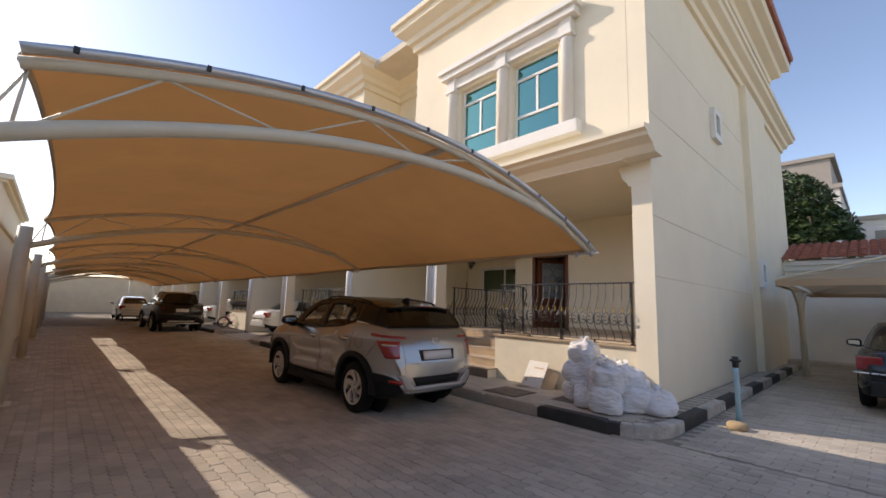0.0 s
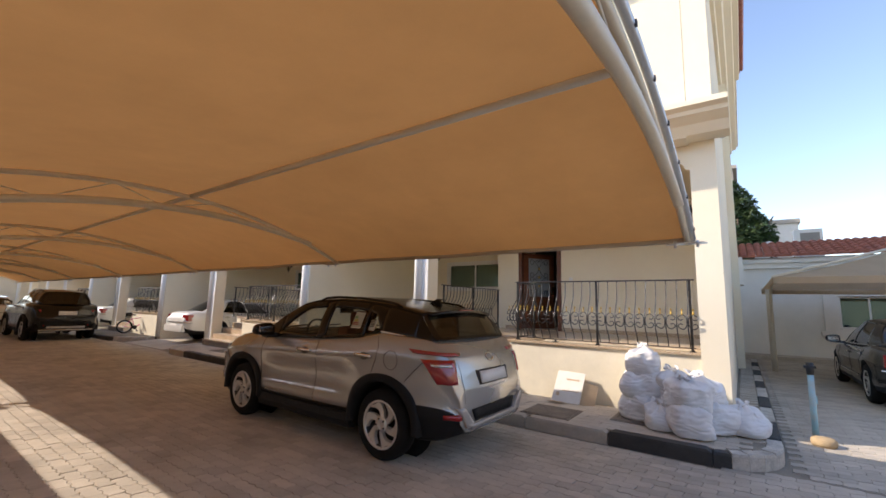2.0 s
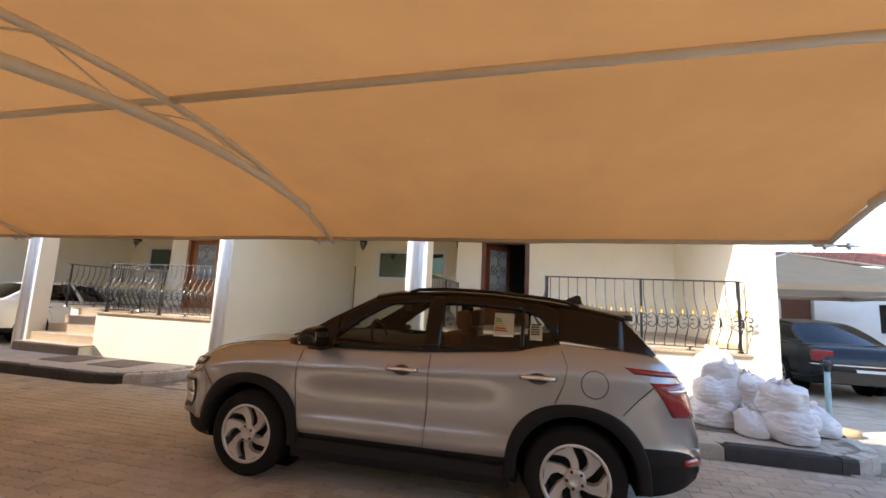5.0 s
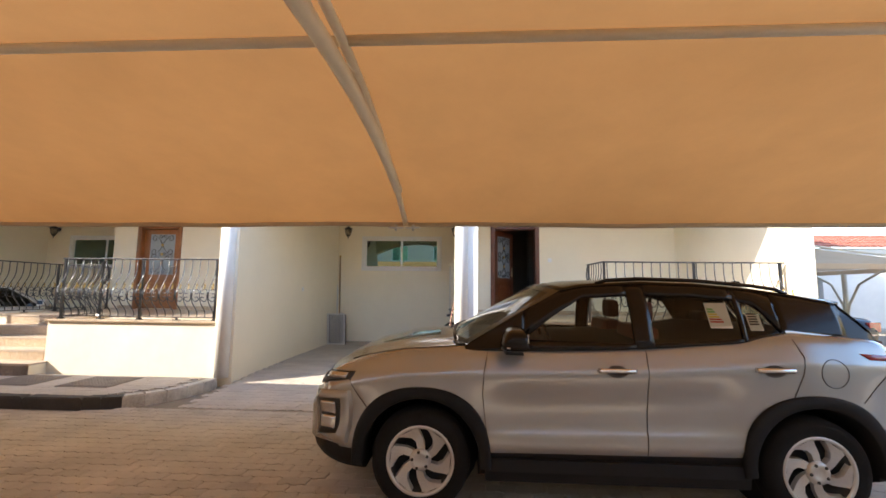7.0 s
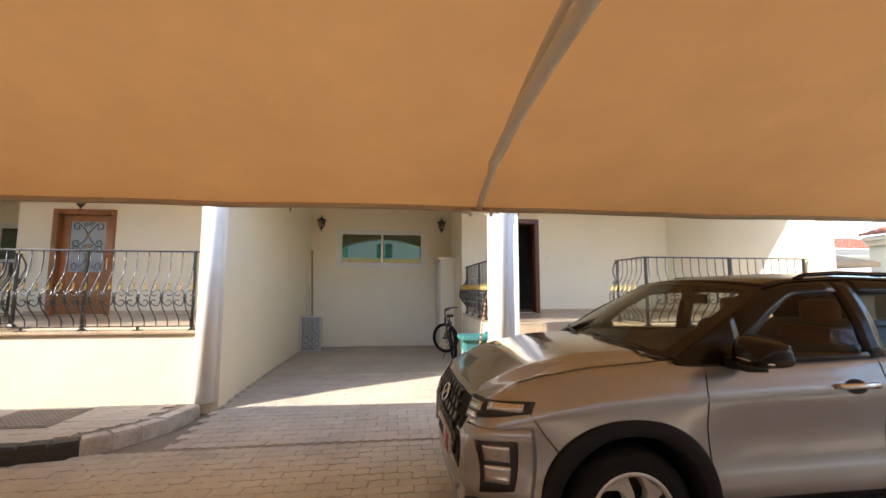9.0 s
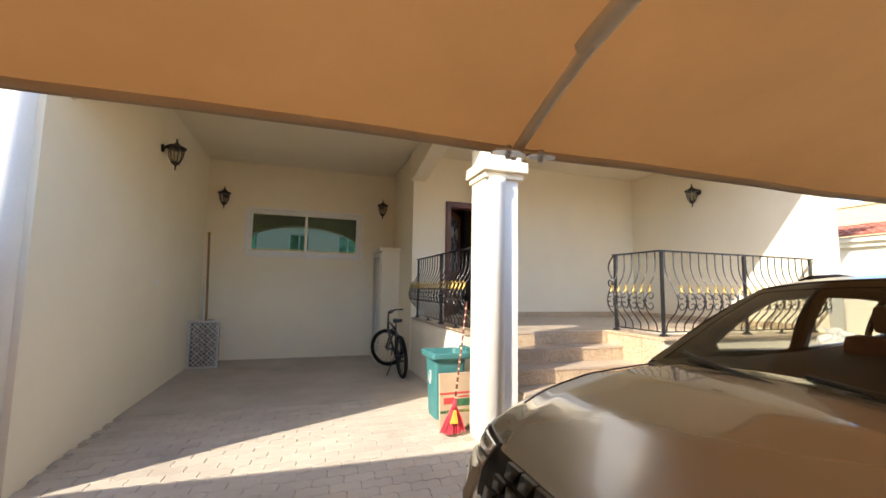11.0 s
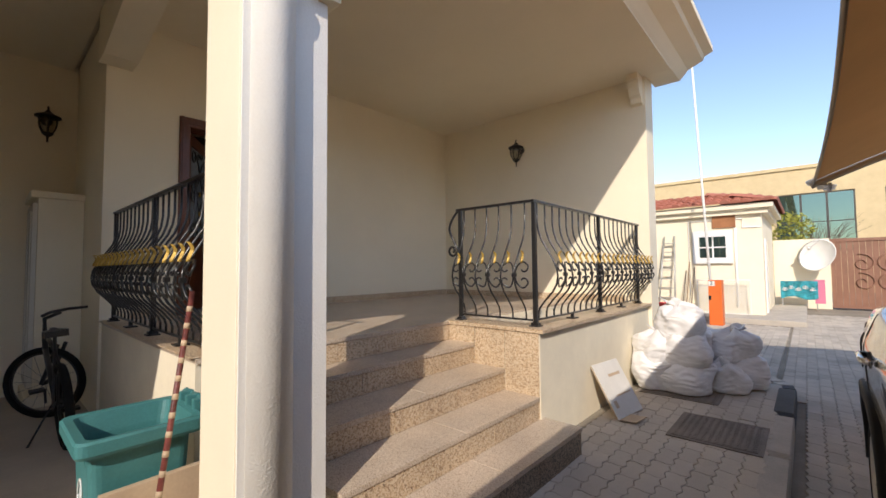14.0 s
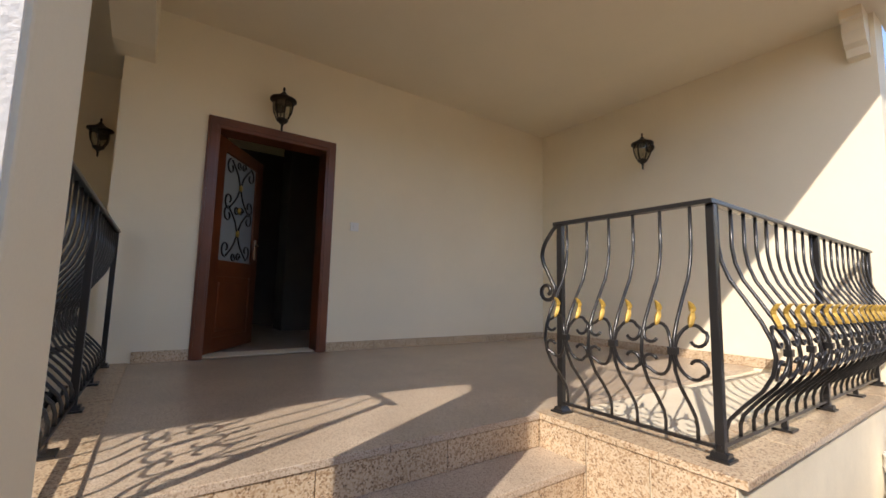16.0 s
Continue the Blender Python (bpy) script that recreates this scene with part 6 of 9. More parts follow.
    for row in range(7):
        zc = 0.862 - row * 0.056
        lim = 0.52 - 0.02 * row
        for i in range(-6, 7):
            yc = i * 0.098 + (0.049 if row % 2 else 0)
            if abs(yc) < lim - 0.03 and not (abs(yc) > 0.36 and row < 2):
                laid("grille_cell", MESHB, [(2.1, yc - 0.043, zc + 0.022), (2.1, yc + 0.043, zc + 0.022), (2.1, yc + 0.030, zc - 0.018), (2.1, yc - 0.030, zc - 0.018)], fore, 0.022, grille, 1, 1)
    for sg in (1, -1):
        w = (-0.80, -0.60 * sg, 0)
        hs = laid("lamp_housing", MESHB, [(1.98, 0.42 * sg, 0.90), (1.80, 0.80 * sg, 0.925), (1.80, 0.80 * sg, 0.875), (1.98, 0.42 * sg, 0.79)], w, 0.010, nu=10, nv=4, label="dark corner housing of the slim lamps")
        for ya, yb, za, zb_ in ((0.43, 0.56, 0.885, 0.845), (0.43, 0.54, 0.835, 0.80), (0.60, 0.77, 0.905, 0.868)):
            laid("slim_lamp", DRL, [(1.98 - (ya - 0.42) * 0.45, ya * sg, za), (1.98 - (yb - 0.42) * 0.45, yb * sg, za + 0.008), (1.98 - (yb - 0.42) * 0.45, yb * sg, zb_ + 0.008), (1.98 - (ya - 0.42) * 0.45, ya * sg, zb_)], w, 0.018, hs, 5, 2, "clear slim lamp")
        fr = laid("bumper_frame", SILVER, [(2.0, 0.50 * sg, 0.775), (1.80, 0.82 * sg, 0.80), (1.82, 0.82 * sg, 0.44), (2.0, 0.50 * sg, 0.44)], w, 0.030, nu=8, nv=6, label="raised silver surround of the lamp pod")
        pod = laid("lamp_pod", MESHB, [(1.94, 0.60 * sg, 0.725), (1.84, 0.775 * sg, 0.735), (1.85, 0.76 * sg, 0.50), (1.93, 0.62 * sg, 0.47)], w, 0.036, fr, 6, 6, "black headlamp pod in the bumper corner")
        for z0, z1 in ((0.705, 0.625), (0.605, 0.525)):
            laid("lamp_lens", DRL, [(1.92, 0.635 * sg, z0), (1.86, 0.745 * sg, z0 + 0.005), (1.86, 0.74 * sg, z1), (1.92, 0.64 * sg, z1)], w, 0.042, pod, 4, 4, "clear headlamp lens")
    laid("bumper_lip", SKID, [(2.1, -0.46, 0.40), (2.1, 0.46, 0.40), (2.1, 0.40, 0.34), (2.1, -0.40, 0.34)], fore, 0.014, nu=10, nv=2, label="silver lower bumper lip")
    pl = laid("number_plate", PLATE, [(2.1, -0.26, 0.60), (2.1, 0.26, 0.60), (2.1, 0.26, 0.485), (2.1, -0.26, 0.485)], fore, 0.042, nu=4, nv=1, label="white front number plate")
    for i in range(5):
        laid("print_bar", BLACKM, [(2.1, 0.03 - i * 0.055, 0.582), (2.1, 0.0 - i * 0.055, 0.582), (2.1, 0.0 - i * 0.055, 0.505), (2.1, 0.03 - i * 0.055, 0.505)], fore, 0.045, pl, 1, 1)
    laid("print_band", mat("maroon_plate_band", (0.28, 0.03, 0.05), 0.5, bump=0), [(2.1, 0.255, 0.595), (2.1, 0.11, 0.595), (2.1, 0.11, 0.49), (2.1, 0.255, 0.49)], fore, 0.044, pl, 2, 1)
    bm = bmesh.new()
    tube(bm, [on_skin((2.1, 0.085 * math.cos(a), 0.80 + 0.05 * math.sin(a)), fore, 0.034) for a in np.linspace(0, 2 * math.pi, 25)], 0.009, 6)
    tube(bm, [on_skin((2.1, 0.055 * q, 0.80 + 0.03 * q), fore, 0.034) for q in (-1, 0, 1)], 0.009, 6)
    part("emblem", bm, CHROME, grille, "chrome oval badge")
    # paper stickers inside the rear side windows
    for x, z, w_, h, bars in ((-0.79, 1.35, 0.15, 0.19, True), (-1.03, 1.305, 0.09, 0.12, False)):
        lean = Matrix.Translation((x, side_y(x, z) - 0.022, z)) @ Matrix.Rotation(radians(25), 4, "X")
        bm = bmesh.new()
        box(bm, -w_ / 2, -0.001, -h / 2, w_ / 2, 0.001, h / 2, 0, lean)
        s = part("sticker", bm, STK, c, "white paper sticker inside the window")
        for i in range(6 if bars else 5):
            bm = bmesh.new()
            z0 = -h / 2 + 0.04 + i * 0.019
            box(bm, w_ / 2 - 0.008, 0.0012, z0, w_ / 2 - 0.05 - (0.010 * (5 - i) if bars else 0.02), 0.002, z0 + 0.012, 0, lean)
            part("print_bar", bm, (STKR, STKR, STKY, STKY, STKG, STKG)[i] if bars else BLACKM, s)
    c.matrix_world = m
    return c


MESHB = mat("black_grille_plastic", (0.012, 0.012, 0.012), 0.30, bump=0.05, spec=0.5)
DRL = mat("lamp_inner_chrome", (0.62, 0.62, 0.63), 0.10, metal=0.85, bump=0)
STK = mat("paper_sticker", (0.75, 0.74, 0.70), 0.6, bump=0)
STKG = mat("green_sticker_bar", (0.12, 0.42, 0.10), 0.6, bump=0)
STKR = mat("red_sticker_bar", (0.55, 0.06, 0.03), 0.6, bump=0)
STKY = mat("yellow_sticker_bar", (0.75, 0.55, 0.05), 0.6, bump=0)
hero_suv(pose(4.875, 6.975, 0, 0, 0, 90))

SEDAN = dict(
    SUV, rails=False, wb=2.92, fo=0.95, ro=1.20, hw=0.93, r=0.34, tw=0.21, rim=0.225, style="five", clad=False, chrome=True, crown=0.03, bow=0.30, tumble=0.07,
    paint=NAVYP, roof_paint=NAVYP, pillar=NAVYP, mirror_paint=NAVYP, seat=CABIN, seat_x=-0.25, glass_x=(0.98, -1.75),
    top=[(-2.66, 0.78), (-2.58, 0.93), (-2.40, 1.00), (-1.75, 1.03), (-1.0, 0.97), (0.9, 0.93), (1.5, 0.88), (2.1, 0.78), (2.41, 0.60)],
    wid=[(-2.66, 0.80), (-2.5, 0.90), (-2.1, 0.97), (-1.4, 1.0), (1.4, 1.0), (1.9, 0.96), (2.2, 0.86), (2.41, 0.66)],
    bot=[(-2.66, 0.36), (-2.3, 0.27), (-1.2, 0.20), (1.4, 0.20), (2.1, 0.22), (2.41, 0.28)],
    belt=[(0, 1.00, 0.80, 0.93), (0.1, 0.70, 0.84, 0.94), (0.5, -0.4, 0.85, 0.965), (0.85, -1.45, 0.82, 1.0), (1.0, -2.0, 0.70, 1.02)],
    roof=[(0, 0.20, 0.56, 1.39), (0.12, -0.02, 0.60, 1.43), (0.5, -0.55, 0.61, 1.465), (0.85, -1.05, 0.58, 1.43), (1.0, -1.35, 0.54, 1.38)],
    windows=[(0.09, 0.43, DARKGLASS), (0.47, 0.80, DARKGLASS)], front_glass=DARKGLASS, rear_glass=DARKGLASS,
    seams=[(0.95, 0.28, 0.0), (-0.22, 0.28, 0.0), (-1.0, 0.5, -0.35)], handles=(-0.05, -1.15), mirror=(0.78, 1.0),
    bits=[
        ("tail_lamp", REDLENS, [(-2.63, 0.55, 0.72, -2.42, 0.86, 0.93, -14)]),
        ("boot_trim", CHROME, [(-2.70, -1, 0.66, -2.65, 0.62, 0.685), (-2.66, 0.60, 0.66, -2.45, 0.90, 0.685, -14)]),
        ("number_plate", PLATE, [(-2.71, -1, 0.50, -2.69, 0.26, 0.61)]),
        ("headlamp", LENS, [(2.12, 0.52, 0.62, 2.27, 0.76, 0.74, 40)]),
        ("side_strip", CHROME, [(-1.0, 0.925, 0.42, 1.0, 0.936, 0.435)]),
        ("rear_bumper", NAVYP, [(-2.73, -1, 0.34, -2.6, 0.74, 0.56)]),
    ])
car("sedan", "glossy blue-black sedan parked under the beige tent carport", SEDAN, pose(13.05, 0.02, 0, 0, 0, 0))
BIG = dict(SUV, paint=BLACKP, roof_paint=BLACKP, pillar=BLACKP, mirror_paint=BLACKP, seat=CABIN, chrome=True, clad=True, style="five", hw=0.97,
           windows=[(0.13, 0.455, DARKGLASS), (0.495, 0.745, DARKGLASS), (0.765, 0.9, DARKGLASS)], front_glass=DARKGLASS)
BIG["bits"] = [b for b in SUV["bits"] if b[0] not in ("emblem", "spoiler", "wiper")] + [("exhaust_trim", CHROME, [(-2.2, -1, 0.33, -2.15, 0.7, 0.37)])]
big = car("suv", "large black SUV with a white rear number plate", BIG, pose(5.05, 24.3, 0, 0, 0, 90) @ Matrix.Diagonal((1.14, 1.02, 1.11, 1)))
WHITE = dict(SEDAN, paint=WHITEP, roof_paint=WHITEP, pillar=WHITEP, mirror_paint=WHITEP)
WHITE["bits"] = [(n, WHITEP if mt is NAVYP else mt, b) for n, mt, b in SEDAN["bits"]]
wcar = car("sedan", "white sedan parked far along the lane", WHITE, pose(4.6, 34.5, 0, 0, 0, 90) @ Matrix.Diagonal((0.9, 0.95, 1, 1)))
tagged(copy_thing(wcar, pose(9.6, 9.9 + D, 0.09, 0, 0, 0)), "white sedan parked in the neighbouring car bay")
tagged(copy_thing(wcar, pose(9.6, 9.9 + 2 * D, 0.09, 0, 0, 0)), "white sedan parked in a car bay further along")

# ---- pavement, kerbs and paving ----


def kerb_line(k):
    """Outer line of the kerb in front of one house, with the colour of each stone."""
    o = k * D
    y0 = 2.40 if k == 0 else 2.95 + o
    pts = []
    if k == 0:
        pts += [(17.0 - i * 1.0, 2.40) for i in range(11)]
        pts += [(6.75 - 0.67 * math.sin(a), 3.0 - 0.6 * math.cos(a)) for a in np.linspace(0, math.pi / 2, 7)]
    else:
        pts += [(7.32 - 1.24 * math.sin(a), 3.95 + o - 0.95 * math.cos(a)) for a in np.linspace(0.0, math.pi / 2, 8)]
    ya, yb = pts[-1][1], 7.1 + o
    pts += [(6.08, float(y)) for y in np.linspace(ya, yb, 5)[1:]]
    pts += [(7.25 - 1.17 * math.cos(a), 7.1 + o + 1.0 * math.sin(a)) for a in np.linspace(0, math.pi / 2, 8)[1:]]
    return [Vector(p) for p in pts]


def offset(pts, d):
    out = []
    for i, p in enumerate(pts):
        t = (pts[min(i + 1, len(pts) - 1)] - pts[max(i - 1, 0)]).normalized()
        out.append(p + Vector((t.y, -t.x)) * d)
    return out


PATHS = []
for k in range(UNITS):
    line = kerb_line(k)
    inner = offset(line, 0.15)
    kb = thing("kerb_" + str(k + 1), "raised kerb stones painted in black and white", "kerb", kind="structure")
    n = len(line) - 1
    for i in range(n):
        a, b, c, d = line[i], line[i + 1], inner[i + 1], inner[i]
        bm = bmesh.new()
        q = [a.lerp(b, 0.006), b.lerp(a, 0.006), c.lerp(d, 0.006), d.lerp(c, 0.006)]
        h = 0.143 + 0.004 * math.sin(i * 2.3)
        lo = [bm.verts.new((p.x, p.y, -0.05)) for p in q]
        mid = [bm.verts.new((p.x, p.y, h - 0.025)) for p in q]
        cen = sum((p for p in q), Vector((0, 0))) / 4
        hi = [bm.verts.new((p.x + (cen.x - p.x) * 0.10, p.y + (cen.y - p.y) * 0.10, h)) for p in q]
        for r0, r1 in ((lo, mid), (mid, hi)):
            for j in range(4):
                bm.faces.new((r0[j], r0[(j + 1) % 4], r1[(j + 1) % 4], r1[j]))
        bm.faces.new(hi)
        if k == 0:
            col = (KERB_B if i % 2 else KERB_W) if i < 10 else KERB_W if i < 16 else KERB_B if i < 18 else KERB_G
        else:
            col = KERB_W if i < 5 else KERB_B if i < 10 else KERB_G
        part("kerb_stone", bm, col, kb)
    area = [(p.x, p.y) for p in inner] + ([(7.44, 8.05), (7.44, Y0 - 0.002), (17.0, Y0 - 0.002)] if k == 0 else [(7.40, 8.05 + k * D), (7.40, 3.05 + k * D)])
    PATHS.append(area)
    bm = bmesh.new()
    prism(bm, area, -0.03, 0.128)
    structure("pavement_" + str(k + 1), bm, PAVE_BASE, "raised paved footway in front of the house", "pavement")
    if k:
        bm = bmesh.new()
        prism(bm, [(6.3, 0.0), (8.1, 0.09), (12.52, 0.09), (12.52, -0.05), (6.3, -0.05)], 8.3 + k * D, Y0 + D + k * D - 0.01, "y")
        structure("floor_bay_" + str(k + 1), bm, FLOORG, "dusty floor of the car bay", "floor")
bm = bmesh.new()
prism(bm, [(6.3, -0.012), (8.1, 0.078), (12.52, 0.078), (12.52, -0.05), (6.3, -0.05)], 8.02, Y0 + D - 0.01, "y")
structure("floor_bay_1", bm, JOINT_L, "dusty paved floor of the car bay", "floor")


def inside(poly, x, y):
    r = False
    for (x0, y0), (x1, y1) in zip(poly, poly[1:] + poly[:1]):
        if (y0 > y) != (y1 > y) and x < (x1 - x0) * (y - y0) / (y1 - y0) + x0:
            r = not r
    return r


PL, PW, WAVE = 0.232, 0.116, 0.010


def paver_outline(g):
    """Wavy interlocking paver, long along y."""
    a, b = PW / 2 - g, PL / 2 - g
    pts = [(-a, -b), (-a + WAVE, -b * 0.75), (-a - WAVE, -b * 0.25), (-a + WAVE, b * 0.25), (-a - WAVE, b * 0.75), (-a, b)]
    up = [(-a * 0.4, b + WAVE * 0.6), (a * 0.4, b - WAVE * 0.6)]
    # the long sides run parallel, so that neighbours fit
    right = [(p[0] + PW - 2 * g, p[1]) for p in pts][::-1]
    dn = [(a * 0.4, -b - WAVE * 0.6), (-a * 0.4, -b + WAVE * 0.6)]
    return pts + up + right + dn


OUT, TOP = paver_outline(0.002), paver_outline(0.0055)


def paver_verts(x, y, z, rng, slope=0.0):
    tx, ty, dz = rng.uniform(-0.012, 0.012), rng.uniform(-0.008, 0.008), rng.uniform(-0.0018, 0.0018)
    vs = [(x + p[0], y + p[1], z - 0.014 + slope * p[0]) for p in OUT]
    vs += [(x + p[0], y + p[1], z + dz - 0.003 + (tx + slope) * p[0] + ty * p[1]) for p in OUT]
    vs += [(x + p[0], y + p[1], z + dz + (tx + slope) * p[0] + ty * p[1]) for p in TOP]
    return vs


NP = len(OUT)
FACES = [tuple(range(2 * NP, 3 * NP))] + [(s + i, s + (i + 1) % NP, s + NP + (i + 1) % NP, s + NP + i) for s in (0, NP) for i in range(NP)]


def bay_z(x):
    return float(np.interp(x, [6.3, 8.1, 12.6], [0.0, 0.09, 0.09]))


def lay(name, label, x0, x1, y0, y1, zf, keep, material, seed):
    rng = random.Random(seed)
    verts, faces = [], []
    i, x = 0, x0 + PW / 2
    while x < x1 - PW / 2:
        y = y0 + (PL / 2 if i % 2 else PL)
        while y < y1 - PL / 2:
            if keep(x, y):
                base = len(verts)
                verts += paver_verts(x, y, zf(x), rng, (zf(x + 0.05) - zf(x - 0.05)) / 0.1)
                faces += [tuple(base + j for j in f) for f in FACES]
            y += PL
        x += PW
        i += 1
    me = bpy.data.meshes.new(name)
    me.from_pydata(verts, [], faces)
    me.materials.append(material)
    me.update()
    return tagged(new(name, me), label, "pavers", kind="stuff")


NEAR = (4.55, 6.05, 9.2, 12.9)


def lane_keep(x, y):
    if NEAR[0] < x < NEAR[1] and NEAR[2] < y < NEAR[3]:
        return False
    return x < 6.02 or (y < 2.3 and x < 20) or (not any(inside([(a - (0.17 if a < 7 else 0), b - (0.0 if b > 5 else 0.12)) for a, b in P], x, y) for P in PATHS[:2]) and x < 6.3)


lay("lane_pavers", "grey-brown interlocking wavy concrete pavers of the lane", 0.09, 6.32, -7.5, 27.0, lambda x: 0.0, lane_keep, PAVER, 1)
lay("yard_pavers", "grey-brown interlocking pavers of the side yard", 6.3, 19.4, -3.9, 2.39, lambda x: 0.0, lambda x, y: not inside([(p[0] - 0.1, p[1]) for p in [(6.0, 2.5), (6.6, 2.3), (17.1, 2.3), (17.1, 2.6)]], x, y), PAVER, 2)


slab("floor_bay_inner", (9.12, 7.75, 0.02, GB, Y0 + D - 0.002, 0.094), FLOORG, "smooth dusty concrete floor deep in the car bay")


def bay_keep(x, y):
    return not inside(PATHS[0], x, y) and not inside([(p[0], p[1] - 0.02) for p in PATHS[1]], x, y) and not (7.4 < x < 7.92 and y < 8.2)


lay("bay_pavers", "dusty tan interlocking pavers running into the car bay", 6.3, 9.3, 8.03, Y0 + D + 0.1, bay_z, bay_keep, PAVER_L, 3)
for k in (0, 1):
    P = PATHS[k]
    lay("footway_pavers", "tan interlocking pavers of the raised footway", 6.20, 7.44 if k == 0 else 7.36, 2.55 + k * D, 8.05 + k * D, lambda x: 0.142, lambda x, y: inside(P, x - 0.01, y) and inside(P, x, y - 0.1), PAVER_L, 4 + k)
lay("footway_side_pavers", "tan interlocking pavers beside the end wall", 7.44, 16.9, 2.56, 2.83, lambda x: 0.142, lambda x, y: True, PAVER_L, 9)

# the pavers nearest to the walk, each a piece of its own
paved = thing("paving", "loose-laid wavy concrete pavers in front of the car bay", "paving", kind="structure")
rng = random.Random(5)
shared = []
for i in range(6):
    me = bpy.data.meshes.new("paver")
    me.from_pydata(paver_verts(0, 0, 0, rng), [], FACES)
    me.materials.append(PAVER)
    shared.append(me)
i, x = 0, 0.09 + PW / 2
while x < NEAR[1]:
    y = -7.5 + (PL / 2 if i % 2 else PL)
    while y < NEAR[3]:
        if NEAR[0] < x < NEAR[1] and NEAR[2] < y < NEAR[3]:
            ob = new("paver", shared[rng.randrange(6)])
            ob.location = (x, y, 0)
            ob.parent = paved
        y += PL
    x += PW
    i += 1

# ---- things on the footway ----
SACK = mat("white_woven_sack", (0.78, 0.765, 0.75), 0.5, scale=16, vary=0.07, bump=0.35, bscale=22)
CARD = mat("brown_cardboard", (0.52, 0.39, 0.26), 0.85, scale=14, vary=0.1, bump=0.08)
CARDW = mat("white_faced_cardboard", (0.70, 0.67, 0.61), 0.7, scale=14, vary=0.08, bump=0.05)
COVER = mat("cast_manhole_cover", (0.22, 0.18, 0.145), 0.7, metal=0.1, scale=24, vary=0.2, bump=0.6, bscale=70)


def sack(x, y, z, w, d, h, rz, seed, tilt=0.0):
    """A slumped sack: wide at the foot, folds running to the gathered mouth."""
    s = thing("sack", "full white woven plastic sack heaped on the footway", "sack", "rubble sacks")
    bm = bmesh.new()
    nu, nv = 72, 44
    off = Vector((seed * 3.7, seed * 1.9, seed))
    rng_ = random.Random(seed)
    ridges = [(rng_.uniform(0, 6.28), rng_.uniform(0.05, 0.11), rng_.uniform(4.0, 9.0), rng_.uniform(-1.2, 1.2)) for _ in range(9)]
    rows = []
    for j in range(nv + 1):
        v = j / nv
        belly = math.sin(math.pi * min(1, 0.14 + 0.68 * v)) ** 0.30
        prof = min(1, (v / 0.05) ** 0.5) * belly * (1.0 - 0.10 * v) * (1 - 0.80 * max(0, (v - 0.80) / 0.20) ** 1.5)
        row = []
        for i in range(nu):
            a = 2 * math.pi * i / nu
            ca, sa = math.cos(a), math.sin(a)
            sq = (abs(ca) ** 3.0 + abs(sa) ** 3.0) ** (-1 / 3.0)
            q = Vector((ca * 1.1, sa * 1.1, v * 2.0)) + off
            k = 1 + 0.30 * noise.noise(q * 0.9)
            for a0, amp, sharp, twist in ridges:
                da = math.atan2(math.sin(a - a0 - twist * v), math.cos(a - a0 - twist * v))
                k += amp * (0.25 + 0.9 * v * v) * math.exp(-(da * sharp) ** 2) - 0.012 * v
            k += 0.085 * (0.5 - abs(noise.noise(Vector((q.x * 1.6, q.y * 1.6, q.z * 4.0))))) + 0.045 * (0.4 - abs(noise.noise(Vector((q.x * 4, q.y * 4, q.z * 5.5))))) + 0.012 * noise.noise(q * 9)
            p = Vector((ca * sq * w / 2 * prof * k, sa * sq * d / 2 * prof * k, h * v + 0.07 * v * noise.noise(q * 1.3) + 0.018 * v * noise.noise(q * 4.5)))
            p.x += tilt * v * v
            row.append(bm.verts.new(p))
        rows.append(row)
    for a, b in zip(rows, rows[1:]):
        for i in range(nu):
            bm.faces.new((a[i], a[(i + 1) % nu], b[(i + 1) % nu], b[i])).smooth = True
    bm.faces.new(rows[0][::-1])
    bm.faces.new(rows[-1])
    part("bag", bm, SACK, s)
    bm = bmesh.new()
    ring_a, ring_b = [], []
    for i in range(31):
        a = 2 * math.pi * i / 30
        ro = 0.15 * w * (1 + 0.35 * math.sin(2 * a + seed) + 0.25 * math.sin(5 * a + seed))
        ri = 0.10 * w
        ring_a.append(bm.verts.new((tilt + ri * math.cos(a), ri * math.sin(a), h - 0.03)))
        ring_b.append(bm.verts.new((tilt * 1.25 + ro * math.cos(a) + 0.03 * math.sin(seed), ro * math.sin(a) + 0.03 * math.cos(seed), h + 0.035 + 0.025 * math.sin(3 * a + seed))))
    for i in range(30):
        bm.faces.new((ring_a[i], ring_a[i + 1], ring_b[i + 1], ring_b[i])).smooth = True
    mouth = part("mouth", bm, SACK, s, "gathered open sack mouth")
    shell(mouth, 0.004)
    s.matrix_world = pose(x, y, z, 0, 0, rz)
    return s


